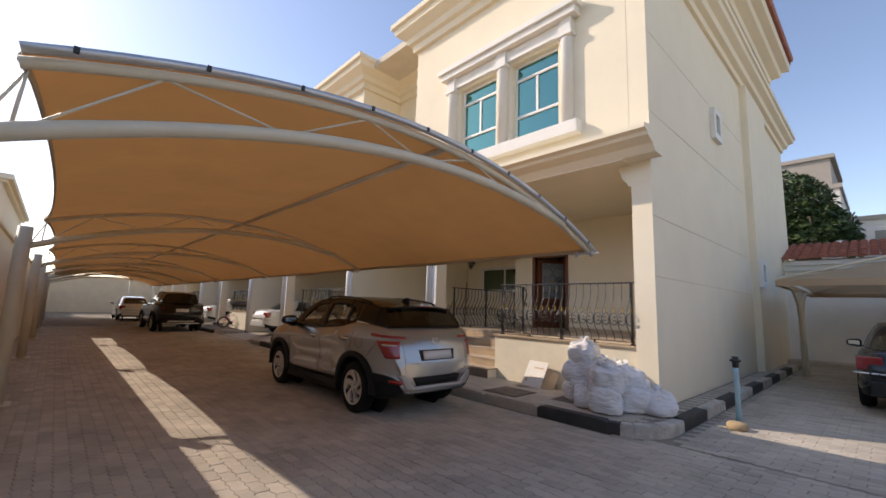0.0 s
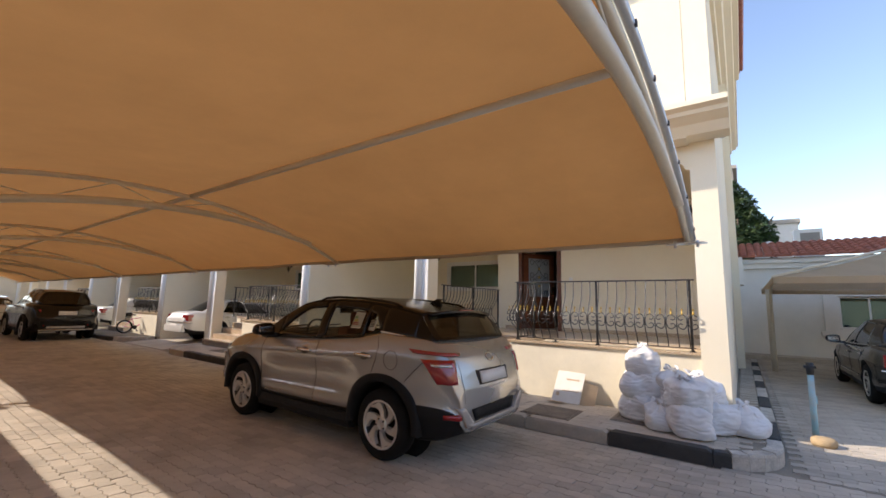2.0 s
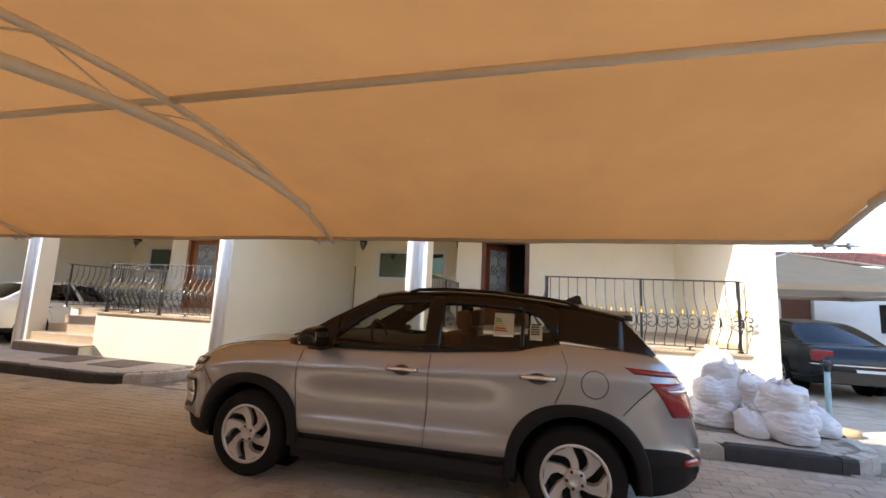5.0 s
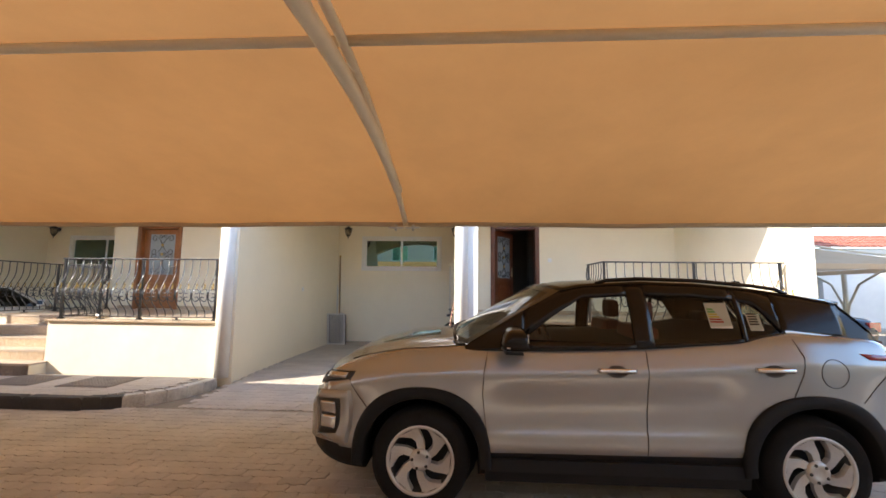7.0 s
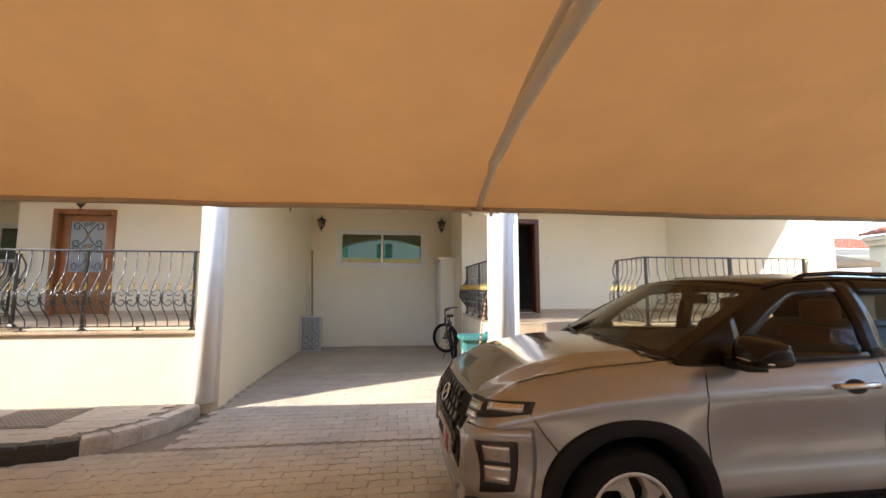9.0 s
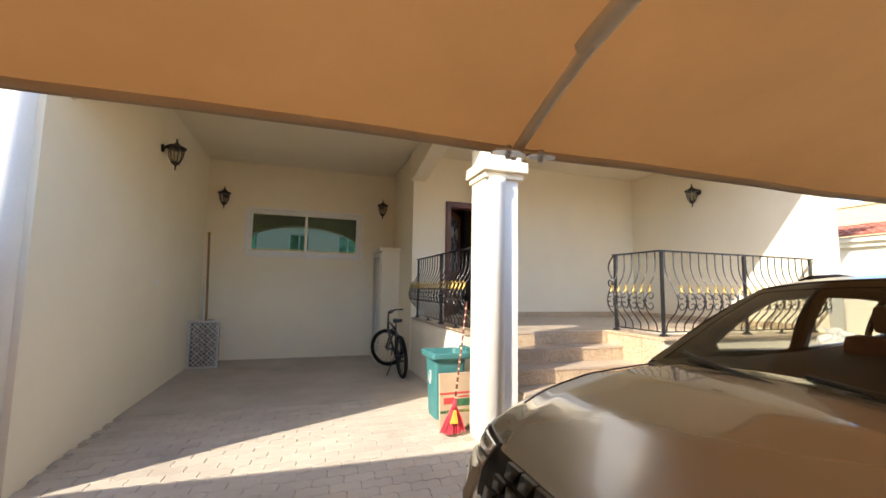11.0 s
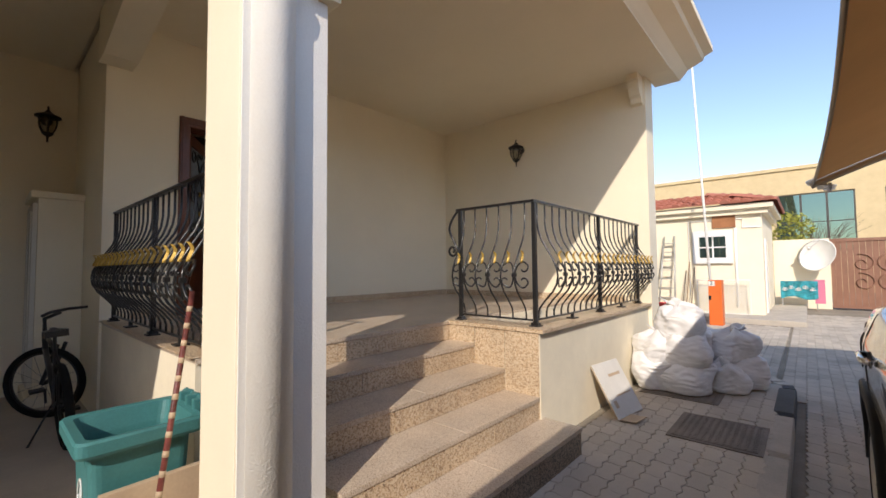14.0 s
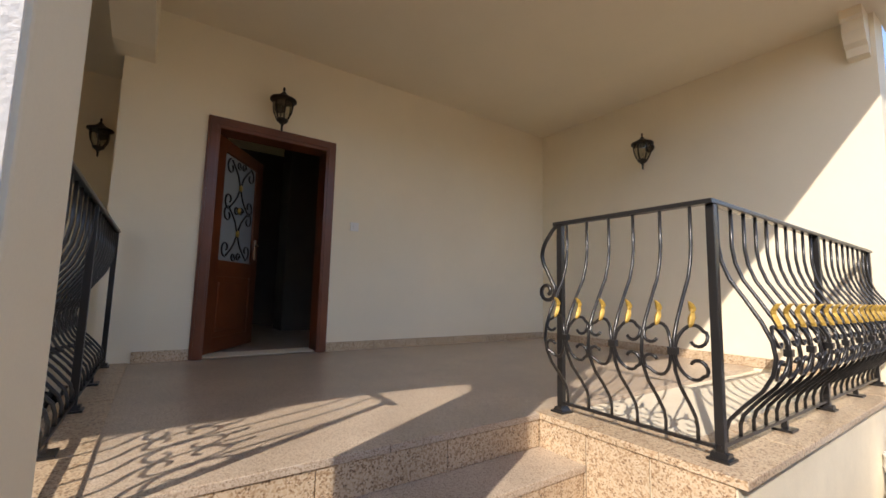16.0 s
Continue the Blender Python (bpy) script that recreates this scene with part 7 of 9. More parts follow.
P0 = 0.142
for args in ((7.21, 3.86, P0, 0.46, 0.46, 0.40, 10, 1), (7.20, 3.84, P0 + 0.26, 0.42, 0.44, 0.36, 40, 2, -0.03),
             (6.93, 3.82, P0, 0.50, 0.50, 0.40, -15, 3), (6.94, 3.80, P0 + 0.27, 0.50, 0.48, 0.38, 25, 5, 0.02), (6.97, 3.78, P0 + 0.53, 0.46, 0.44, 0.38, 5, 14, 0.05),
             (6.96, 3.42, P0, 0.46, 0.44, 0.36, 60, 11), (7.00, 3.44, P0 + 0.24, 0.48, 0.46, 0.42, 12, 13, -0.04),
             (6.60, 3.54, P0, 0.36, 0.34, 0.30, 15, 12, 0.03), (6.52, 3.22, P0, 0.48, 0.46, 0.36, 20, 4), (6.62, 3.24, P0 + 0.24, 0.48, 0.46, 0.38, -35, 10, -0.06),
             (6.90, 3.02, P0, 0.48, 0.46, 0.36, 30, 6), (6.96, 3.12, P0 + 0.24, 0.50, 0.48, 0.38, 70, 8, 0.05), (7.24, 3.12, P0, 0.44, 0.46, 0.42, -20, 7), (7.02, 2.72, P0, 0.44, 0.42, 0.32, 50, 9, 0.03)):
    sack(*args)

for b, lab in (((6.22, 4.53, 6.82, 5.18), "worn brown cast manhole cover set in the footway"), ((6.62, 3.30, 7.31, 4.13), "worn manhole cover half under the white sacks"),
               ((6.60, 12.85, 7.25, 13.60), "worn manhole cover in the neighbouring footway"), ((6.60, 14.0, 7.25, 14.75), "worn manhole cover in the neighbouring footway")):
    t = thing("manhole_cover", lab, "manhole cover", "manhole covers")
    bm = bmesh.new()
    wall_grid(bm, "x", b[1], b[3], b[0], b[2], 0.13, 0.150, [])
    part("frame", bm, COVER, t)
    bm = bmesh.new()
    box(bm, b[0] + 0.03, b[1] + 0.03, 0.148, b[2] - 0.03, b[3] - 0.03, 0.155, 0.003)
    nx, ny = 12, 14
    for i in range(nx):
        for j in range(ny):
            cx, cy = b[0] + 0.055 + (b[2] - b[0] - 0.11) * i / (nx - 1), b[1] + 0.055 + (b[3] - b[1] - 0.11) * j / (ny - 1)
            s = 0.014
            prism(bm, [(cx - s, cy - s * 0.3), (cx + s * 0.3, cy + s), (cx + s, cy + s * 0.3), (cx - s * 0.3, cy - s)], 0.154, 0.158)
    part("lid", bm, COVER, t)

t = thing("cardboard_box", "flattened white-faced cardboard box leaning on the porch base", "cardboard box")
LEAN = Matrix.Rotation(radians(30), 4, "Y")
bm = bmesh.new()
box(bm, -0.008, -0.26, 0, 0.0, 0.26, 0.56, 0.002, LEAN)
part("front_panel", bm, CARDW, t, "white printed face of the box")
bm = bmesh.new()
box(bm, 0.001, -0.25, 0.02, 0.022, 0.25, 0.55, 0.003, LEAN)
part("back_panel", bm, CARD, t, "brown folded back of the box")
for y0, y1, z0, z1 in ((-0.18, 0.06, 0.40, 0.43), (-0.20, 0.10, 0.20, 0.215), (0.14, 0.20, 0.10, 0.17)):
    bm = bmesh.new()
    box(bm, -0.0095, y0, z0, -0.0085, y1, z1, 0, LEAN)
    part("print_bar", bm, CARD, t)
bm = bmesh.new()
box(bm, 0, -0.24, 0, 0.005, 0, 0.40, 0, Matrix.Translation((0.02, -0.262, 0.01)) @ LEAN @ Matrix.Rotation(radians(38), 4, "Z"))
part("flap", bm, CARD, t, "brown inside of a box flap")
bm = bmesh.new()
box(bm, -0.17, 0.02, 0.002, 0.0, 0.25, 0.007, 0, Matrix.Rotation(radians(6), 4, "Y"))
part("flap", bm, CARD, t, "brown flap lying on the paving")
t.matrix_world = pose(7.16, 4.90, 0.148, 0, 0, -8) @ Matrix.Scale(0.86, 4)

BLUE = mat("pale_blue_peeling_paint", (0.22, 0.48, 0.58), 0.7, scale=40, vary=0.2, bump=0.3, stain=(0.45, 0.42, 0.36))
SANDST = mat("tan_concrete_lump", (0.52, 0.38, 0.22), 0.9, scale=20, vary=0.15, bump=0.5)
t = thing("marker_post", "pale blue peeling post with black tape on top", "post")
bm = bmesh.new()
tube(bm, [(0, 0, 0), (0.01, 0, 0.4), (-0.01, 0, 0.78)], 0.034, 10)
box(bm, 0.02, -0.05, 0.42, 0.05, -0.02, 0.52)
part("shaft", bm, BLUE, t)
bm = bmesh.new()
tube(bm, [(-0.01, 0, 0.78), (-0.012, 0.0, 0.85), (-0.012, 0, 0.93)], [0.038, 0.043, 0.040], 10)
box(bm, -0.05, -0.06, 0.86, 0.03, 0.06, 0.89)
part("tape", bm, BLACKM, t, "black tape wrapping")
t.matrix_world = pose(8.02, 2.02, 0)
t = thing("concrete_lump", "round tan concrete lump lying beside the blue post", "stone")
bm = bmesh.new()
lathe(bm, [(0, 0), (0.11, 0), (0.125, 0.03), (0.12, 0.07), (0.10, 0.09), (0, 0.095)], None, 18)
part("lump", bm, SANDST, t)
t.matrix_world = pose(7.72, 1.98, 0)

# ---- things in the car bay ----
TEAL = mat("teal_bin_plastic", (0.05, 0.20, 0.20), 0.55, scale=14, vary=0.14, bump=0.12, bscale=90)
WHITEI = mat("white_print", (0.72, 0.74, 0.72), 0.6, bump=0)
t = thing("wheelie_bin", "open teal plastic wheelie bin without its lid", "bin")
bm = bmesh.new()


def ring(w, d, z, r=0.05, n=5):
    pts = []
    for cx, cy, a0 in ((w - r, d - r, 0), (-w + r, d - r, 90), (-w + r, -d + r, 180), (w - r, -d + r, 270)):
        for q in range(n):
            a = radians(a0 + 90 * q / (n - 1))
            pts.append((cx + r * math.cos(a), cy + r * math.sin(a), z))
    return pts


rings = [[bm.verts.new(p) for p in ring(*q)] for q in ((0.17, 0.17, 0.05), (0.19, 0.19, 0.06), (0.225, 0.235, 0.70), (0.23, 0.24, 0.72), (0.275, 0.285, 0.725), (0.285, 0.295, 0.74), (0.285, 0.295, 0.785), (0.275, 0.285, 0.795), (0.235, 0.245, 0.79), (0.215, 0.22, 0.70), (0.16, 0.16, 0.10))]
for a, b in zip(rings, rings[1:]):
    for i in range(len(a)):
        f = bm.faces.new((a[i], a[(i + 1) % len(a)], b[(i + 1) % len(a)], b[i]))
        f.smooth = False
bm.faces.new(rings[0][::-1])
bm.faces.new(rings[-1])
bin_body = part("body", bm, TEAL, t)
for i in range(4):
    bm = bmesh.new()
    prism(bm, [(-0.205 - 0.03, 0.72), (-0.225, 0.72), (-0.215, 0.62)], -0.15 + 0.1 * i, -0.135 + 0.1 * i, "y")
    part("rib", bm, TEAL, t)
bm = bmesh.new()
tube(bm, [(0.29, -0.22, 0.80), (0.33, -0.22, 0.82), (0.33, 0.22, 0.82), (0.29, 0.22, 0.80)], 0.016, 8)
for yy in (-0.12, 0, 0.12):
    box(bm, 0.26, yy - 0.02, 0.77, 0.34, yy + 0.02, 0.84, 0.008)
part("handle", bm, TEAL, t)
for sg in (-1, 1):
    bm = bmesh.new()
    lathe(bm, [(0, -0.025), (0.08, -0.025), (0.09, -0.015), (0.09, 0.015), (0.08, 0.025), (0, 0.025)], Matrix.Translation((0.19, sg * 0.20, 0.09)) @ Matrix.Rotation(radians(90), 4, "X"), 18)
    part("wheel", bm, RUBBER, t)
bm = bmesh.new()
tube(bm, [(-0.222 + 0.0, 0.055 * math.cos(a), 0.50 + 0.075 * math.sin(a)) for a in np.linspace(0, 2 * math.pi, 21)], 0.005, 5)
prism(bm, [(-0.02, 0.45), (0.02, 0.45), (0.014, 0.51), (0.0, 0.54), (-0.014, 0.51)], -0.2235, -0.2185, "x")
part("emblem", bm, WHITEI, bin_body, "white printed oval emblem")
t.matrix_world = pose(8.145, 8.285, 0.092, 0, 0, -90) @ Matrix.Diagonal((0.76, 0.75, 0.92, 1))

REDP = mat("red_print", (0.55, 0.05, 0.05), 0.6, bump=0)
GREENP = mat("dark_green_print", (0.04, 0.14, 0.06), 0.6, bump=0)
t = thing("cardboard_box", "tan cardboard box printed in red and green beside the bin", "cardboard box")
bm = bmesh.new()
box(bm, 0, 0, 0, 0.035, 0.46, 0.54, 0.003)
bx = part("carton", bm, CARD, t)
for z0, z1, y0, y1, mt in ((0.335, 0.352, 0, 0.46, REDP), (0.155, 0.178, 0, 0.46, GREENP), (0.24, 0.30, 0.30, 0.42, REDP), (0.215, 0.285, 0.05, 0.28, GREENP), (0.30, 0.312, 0.06, 0.26, REDP), (0.162, 0.17, 0.02, 0.40, STKY)):
    bm = bmesh.new()
    box(bm, -0.0025, y0, z0, -0.001, y1, z1)
    part("print_bar", bm, mt, bx)
t.matrix_world = pose(7.875, 7.97, 0.092, 0, 4, 3)

REDB = mat("red_broom_bristle", (0.62, 0.04, 0.07), 0.6, scale=80, vary=0.3, bump=0.5)
t = thing("broom", "red plastic broom with a patterned stick leaning on the pier", "broom")
foot, topp = Vector((7.72, 8.33, 0.36)), Vector((7.86, 8.155, 1.36))
bm = bmesh.new()
tube(bm, [foot, topp], 0.011, 8)
stick = part("stick", bm, mat("red_brown_stick", (0.20, 0.05, 0.04), 0.5, scale=90, vary=0.5, bump=0.1), t)
for i in range(14):
    bm = bmesh.new()
    p = foot.lerp(topp, 0.06 + i * 0.066)
    tube(bm, [p, p + (topp - foot).normalized() * 0.022], 0.0116, 8)
    part("stick_band", bm, CARD, stick)
way = (foot - topp).normalized()
for i in range(26):
    a = 2 * math.pi * i / 26
    for rr in (0.5, 1.0):
        pass
bm = bmesh.new()
rb = random.Random(3)
for i in range(90):
    u, v = rb.uniform(-1, 1), rb.uniform(-1, 1)
    e = foot + Vector((0.04 * v, 0.13 * u + 0.02, -0.265 + 0.02 * abs(u)))
    tube(bm, [foot + Vector((0.01 * v, 0.015 * u, 0.0)), (foot + e) / 2 + Vector((0.01 * v, 0.015 * u, 0)), e], 0.005, 4)
br = part("bristles", bm, REDB, t)
bm = bmesh.new()
tube(bm, [foot + way * -0.06, foot + way * 0.04], [0.016, 0.03], 10)
part("socket", bm, REDB, t)
bm = bmesh.new()
for i in range(22):
    u = rb.uniform(-0.3, 0.3)
    tube(bm, [foot + Vector((-0.022, 0.015 * u, -0.02)), foot + Vector((-0.045, 0.13 * u + 0.02, -0.16))], 0.005, 4)
part("yellow_bristles", bm, mat("yellow_bristle", (0.75, 0.45, 0.05), 0.6, bump=0.3), t, "yellow bristle patch")


def bicycle(m, frame_m, label, tyre=0.028, r=0.33, steer=35, basket=None):
    t = thing("bicycle", label, "bicycle")

    def wheel_b(x, turn):
        mm = Matrix.Translation((x, 0, r)) @ Matrix.Rotation(radians(turn), 4, "Z") @ Matrix.Rotation(radians(90), 4, "X")
        bm = bmesh.new()
        tube(bm, [mm @ Vector(((r - tyre) * math.cos(a), (r - tyre) * math.sin(a), 0)) for a in np.linspace(0, 2 * math.pi, 41)], tyre, 8, False)
        w = part("wheel", bm, RUBBER, t)
        bm = bmesh.new()
        lathe(bm, [(r - 2 * tyre - 0.012, -0.01), (r - 2 * tyre + 0.004, -0.01), (r - 2 * tyre + 0.004, 0.01), (r - 2 * tyre - 0.012, 0.01), (r - 2 * tyre - 0.012, -0.01)], mm, 36)
        lathe(bm, [(0, -0.03), (0.02, -0.03), (0.02, 0.03), (0, 0.03)], mm, 12)
        for i in range(16):
            a = 2 * math.pi * i / 16
            tube(bm, [mm @ Vector((0.02 * math.cos(a), 0.02 * math.sin(a), 0.02 * (-1) ** i)), mm @ Vector(((r - 2 * tyre) * math.cos(a + 0.1), (r - 2 * tyre) * math.sin(a + 0.1), 0))], 0.0014, 4)
        part("rim", bm, GALV if basket else BLACKM, w)
        return mm

    L = 1.05 * r / 0.33
    k = r / 0.33
    wheel_b(0, 0)
    st = Matrix.Translation((L, 0, r)) @ Matrix.Rotation(radians(steer), 4, "Z") @ Matrix.Translation((-L, 0, -r))
    wheel_b(L, steer)
    bb, sc, hd, hb = Vector((0.42 * k, 0, 0.29 * k)), Vector((0.28 * k, 0, 0.72 * k)), Vector((0.86 * k, 0, 0.82 * k)), Vector((0.90 * k, 0, 0.66 * k))
    bm = bmesh.new()
    for a, b, rr in ((bb, sc, 0.017), (bb, hb, 0.021), (sc, hd, 0.018), (hb, hd, 0.022), (sc, sc + Vector((-0.03, 0, 0.12)), 0.013)):
        tube(bm, [a, b], rr * k, 8)
    for s in (-1, 1):
        tube(bm, [bb, (0, s * 0.06, r)], 0.010, 6)
        tube(bm, [sc, (0, s * 0.06, r)], 0.009, 6)
    part("frame", bm, frame_m, t)
    bm = bmesh.new()
    for s in (-1, 1):
        tube(bm, [st @ Vector((0.90 * k, s * 0.055, 0.68 * k)), st @ Vector((L, s * 0.055, r))], 0.016, 8)
    tube(bm, [hd, hd + Vector((-0.03, 0, 0.12)), st @ Vector((0.90 * k, 0, 0.97 * k))], 0.016, 8)
    part("fork", bm, BLACKM, t)
    bm = bmesh.new()
    tube(bm, [st @ Vector((0.84 * k, -0.31, 0.98 * k)), st @ Vector((0.90 * k, -0.12, 0.99 * k)), st @ Vector((0.90 * k, 0.12, 0.99 * k)), st @ Vector((0.84 * k, 0.31, 0.98 * k))], 0.014, 8)
    part("handlebar", bm, BLACKM, t)
    bm = bmesh.new()
    sp = sc + Vector((-0.03, 0, 0.13))
    prism(bm, [(sp.x - 0.14, -0.07), (sp.x - 0.10, -0.075), (sp.x + 0.02, -0.025), (sp.x + 0.14, -0.015), (sp.x + 0.14, 0.015), (sp.x + 0.02, 0.025), (sp.x - 0.10, 0.075), (sp.x - 0.14, 0.07)], sp.z, sp.z + 0.05)
    part("saddle", bm, BLACKM, t)
    bm = bmesh.new()
    lathe(bm, [(0, -0.008), (0.085, -0.008), (0.085, 0.008), (0, 0.008)], Matrix.Translation(bb + Vector((0, -0.05, 0))) @ Matrix.Rotation(radians(90), 4, "X"), 20)
    tube(bm, [bb + Vector((0, -0.06, 0)), bb + Vector((0.10, -0.07, -0.13))], 0.010, 6)
    tube(bm, [bb + Vector((0, 0.06, 0)), bb + Vector((-0.10, 0.07, 0.13))], 0.010, 6)
    box(bm, bb.x + 0.05, -0.16, bb.z - 0.14, bb.x + 0.15, -0.07, bb.z - 0.12)
    box(bm, bb.x - 0.15, 0.07, bb.z + 0.12, bb.x - 0.05, 0.16, bb.z + 0.14)
    part("crank", bm, BLACKM, t)
    bm = bmesh.new()
    tube(bm, [bb + Vector((-0.10, 0.03, 0.0)), Vector((0.24 * k, 0.20, 0.005))], 0.008, 6)
    part("kickstand", bm, BLACKM, t)
    if basket:
        bm = bmesh.new()
        bx_ = st @ Vector((1.02 * k, 0, 0.84 * k))
        box(bm, bx_.x - 0.12, -0.15, bx_.z - 0.14, bx_.x + 0.14, 0.15, bx_.z + 0.10, 0.03)
        part("basket", bm, basket, t, "pink front basket")
    t.matrix_world = m
    return t


bicycle(pose(10.26, 8.26, 0.088, -4, 0, 1), mat("black_bike_frame", (0.03, 0.03, 0.032), 0.3, bump=0, coat=0.5), "black mountain bicycle on its kickstand by the porch base", steer=52)

LOUV = mat("white_louvre_metal", (0.68, 0.64, 0.55), 0.55, scale=10, vary=0.05, bump=0.05)
t = thing("utility_cabinet", "tall cream utility cabinet with louvred doors in the bay corner", "cabinet")
bm = bmesh.new()
box(bm, 11.78, 8.005, 0.21, 12.52, 8.36, 2.20)
part("body", bm, WALL, t)
bm = bmesh.new()
box(bm, 11.74, 8.003, 2.20, 12.525, 8.42, 2.27, 0.01)
part("top_slab", bm, WALL, t)
bm = bmesh.new()
box(bm, 11.74, 8.003, 0.085, 12.525, 8.42, 0.21, 0.02)
part("plinth", bm, WALL, t)
for x0, x1 in ((11.81, 12.14), (12.16, 12.49)):
    bm = bmesh.new()
    wall_grid(bm, "x", 8.362, 8.40, x0, x1, 0.28, 2.15, [(x0 + 0.05, x1 - 0.05, 0.34, 2.09)])
    dd = part("door", bm, LOUV, t)
    for i in range(30):
        bm = bmesh.new()
        z = 0.36 + i * 0.058
        box(bm, x0 + 0.05, -0.018, -0.003, x1 - 0.05, 0.018, 0.003, 0, Matrix.Translation((0, 8.38, z)) @ Matrix.Rotation(radians(-38), 4, "X"))
        part("slat", bm, LOUV, dd)


def lattice(name, label, w, h, m, bar_m, cell=0.075):
    """Framed expanded metal panel, standing in its own x and z."""
    t = thing(name, label, "metal panel")
    bm = bmesh.new()
    for b in ((0, -0.015, 0, 0.03, 0.015, h), (w - 0.03, -0.015, 0, w, 0.015, h), (0.03, -0.015, 0, w - 0.03, 0.015, 0.03), (0.03, -0.015, h - 0.03, w - 0.03, 0.015, h)):
        box(bm, *b, 0.003)
    part("frame", bm, bar_m, t)
    bm = bmesh.new()
    n = int((w + h) / cell) + 1
    for i in range(-n, n):
        for s in (1, -1):
            pts = []
            for q in (0.0, 1.0):
                pts.append((i * cell + (q * h if s > 0 else (1 - q) * h), q * h))
            (xa, za), (xb, zb) = pts
            lo, hi = 0.03, w - 0.03
            if max(xa, xb) <= lo or min(xa, xb) >= hi:
                continue

            def clip(xv):
                return za + (zb - za) * (xv - xa) / (xb - xa)
            ends = []
            for x, z in pts:
                xc = min(max(x, lo), hi)
                ends.append((xc, -0.004 * s, clip(xc)))
            tube(bm, ends, 0.0065, 4)
    part("mesh", bm, bar_m, t)
    t.matrix_world = m
    return t


DARKM = mat("shade_backing_metal", (0.10, 0.095, 0.085), 0.6, metal=0.1, scale=20, vary=0.2, bump=0.1)
GREYM = mat("grey_painted_metal", (0.70, 0.68, 0.64), 0.5, metal=0.1, scale=20, vary=0.1, bump=0.1)
lattice("mesh_panel", "grey framed diamond mesh panel standing in the bay corner", 0.46, 0.80, pose(11.80, 11.10, 0.09, -6, 0, 92), GREYM)
# added panel, its dark colour stands for the shade in the mesh holes
lattice("mesh_panel", "dark mesh panel added as shade behind the first panel", 0.44, 0.77, pose(11.91, 11.11, 0.09, -6, 0, 92), DARKM, 0.05)
lattice("mesh_panel", "second grey diamond mesh panel behind the first one", 0.44, 0.80, pose(11.95, 11.16, 0.09, -4, 0, 30), GREYM)
for i, (x, y, h, lx, ly) in enumerate(((12.15, 11.36, 2.33, 0.24, 0.12), (12.05, 11.42, 1.55, 0.30, 0.10), (12.1, 11.40, 1.45, 0.33, 0.12), (12.0, 11.38, 1.50, 0.32, 0.13))):
    t = thing("metal_pole", "long brass-coloured pole with a round knob leaning in the corner" if i == 0 else "thin metal rod leaning in the bay corner", "pole")
    bm = bmesh.new()
    tube(bm, [(x, y, 0.09), (x + lx, y + ly, 0.09 + h)], 0.020 if i == 0 else 0.013, 8)
    part("rod", bm, mat("dull_brass", (0.36, 0.24, 0.13), 0.4, metal=0.7) if i == 0 else GREYM, t)
    if i == 0:
        bm = bmesh.new()
        bmesh.ops.create_uvsphere(bm, u_segments=12, v_segments=8, radius=0.032, matrix=Matrix.Translation((x + lx, y + ly, 0.1 + h)))
        part("knob", bm, GOLD, t)
for nm, lab, m in (("wall_socket", "white power socket on the bay wall", pose(10.06, Y0 + D, 1.51, 0, 0, 90)), ("wall_switch", "white bell switch on the porch wall", pose(PB, 6.01, 2.24))):
    t = thing(nm, lab, "socket")
    bm = bmesh.new()
    box(bm, -0.012, -0.045, -0.045, -0.0005, 0.045, 0.045, 0.004)
    pl = part("plate", bm, UPVC, t)
    bm = bmesh.new()
    box(bm, -0.02, -0.02, -0.022, -0.011, 0.02, 0.022, 0.003)
    part("rocker", bm, UPVC, pl)
    t.matrix_world = m
PINK = mat("pink_paint", (0.75, 0.12, 0.30), 0.5, bump=0.05)
bicycle(pose(7.0, 22.7, 0.142, 0, 0, -20), PINK, "small pink and white bicycle with a pink basket", r=0.26, steer=10, basket=PINK)

# ---- side yard: tent carport, service building, tree and houses behind ----
STONEW = mat("white_stone_cladding", (0.62, 0.60, 0.55), 0.8, scale=12, vary=0.06, bump=0.2)
GREYB = mat("grey_parapet_panel", (0.34, 0.31, 0.27), 0.8, scale=12, vary=0.06, bump=0.1)
SANDB = mat("yellow_sandstone", (0.62, 0.48, 0.27), 0.85, scale=16, vary=0.07, bump=0.2)
LEAFM = mat("tree_leaves", (0.045, 0.085, 0.022), 0.6, scale=30, vary=0.35, bump=0, island=0.5)
BUSHM = mat("yellow_green_leaves", (0.36, 0.36, 0.05), 0.6, scale=30, vary=0.3, bump=0, island=0.5)
BARK = mat("grey_bark", (0.16, 0.12, 0.09), 0.9, scale=30, vary=0.3, bump=0.6, bscale=30)


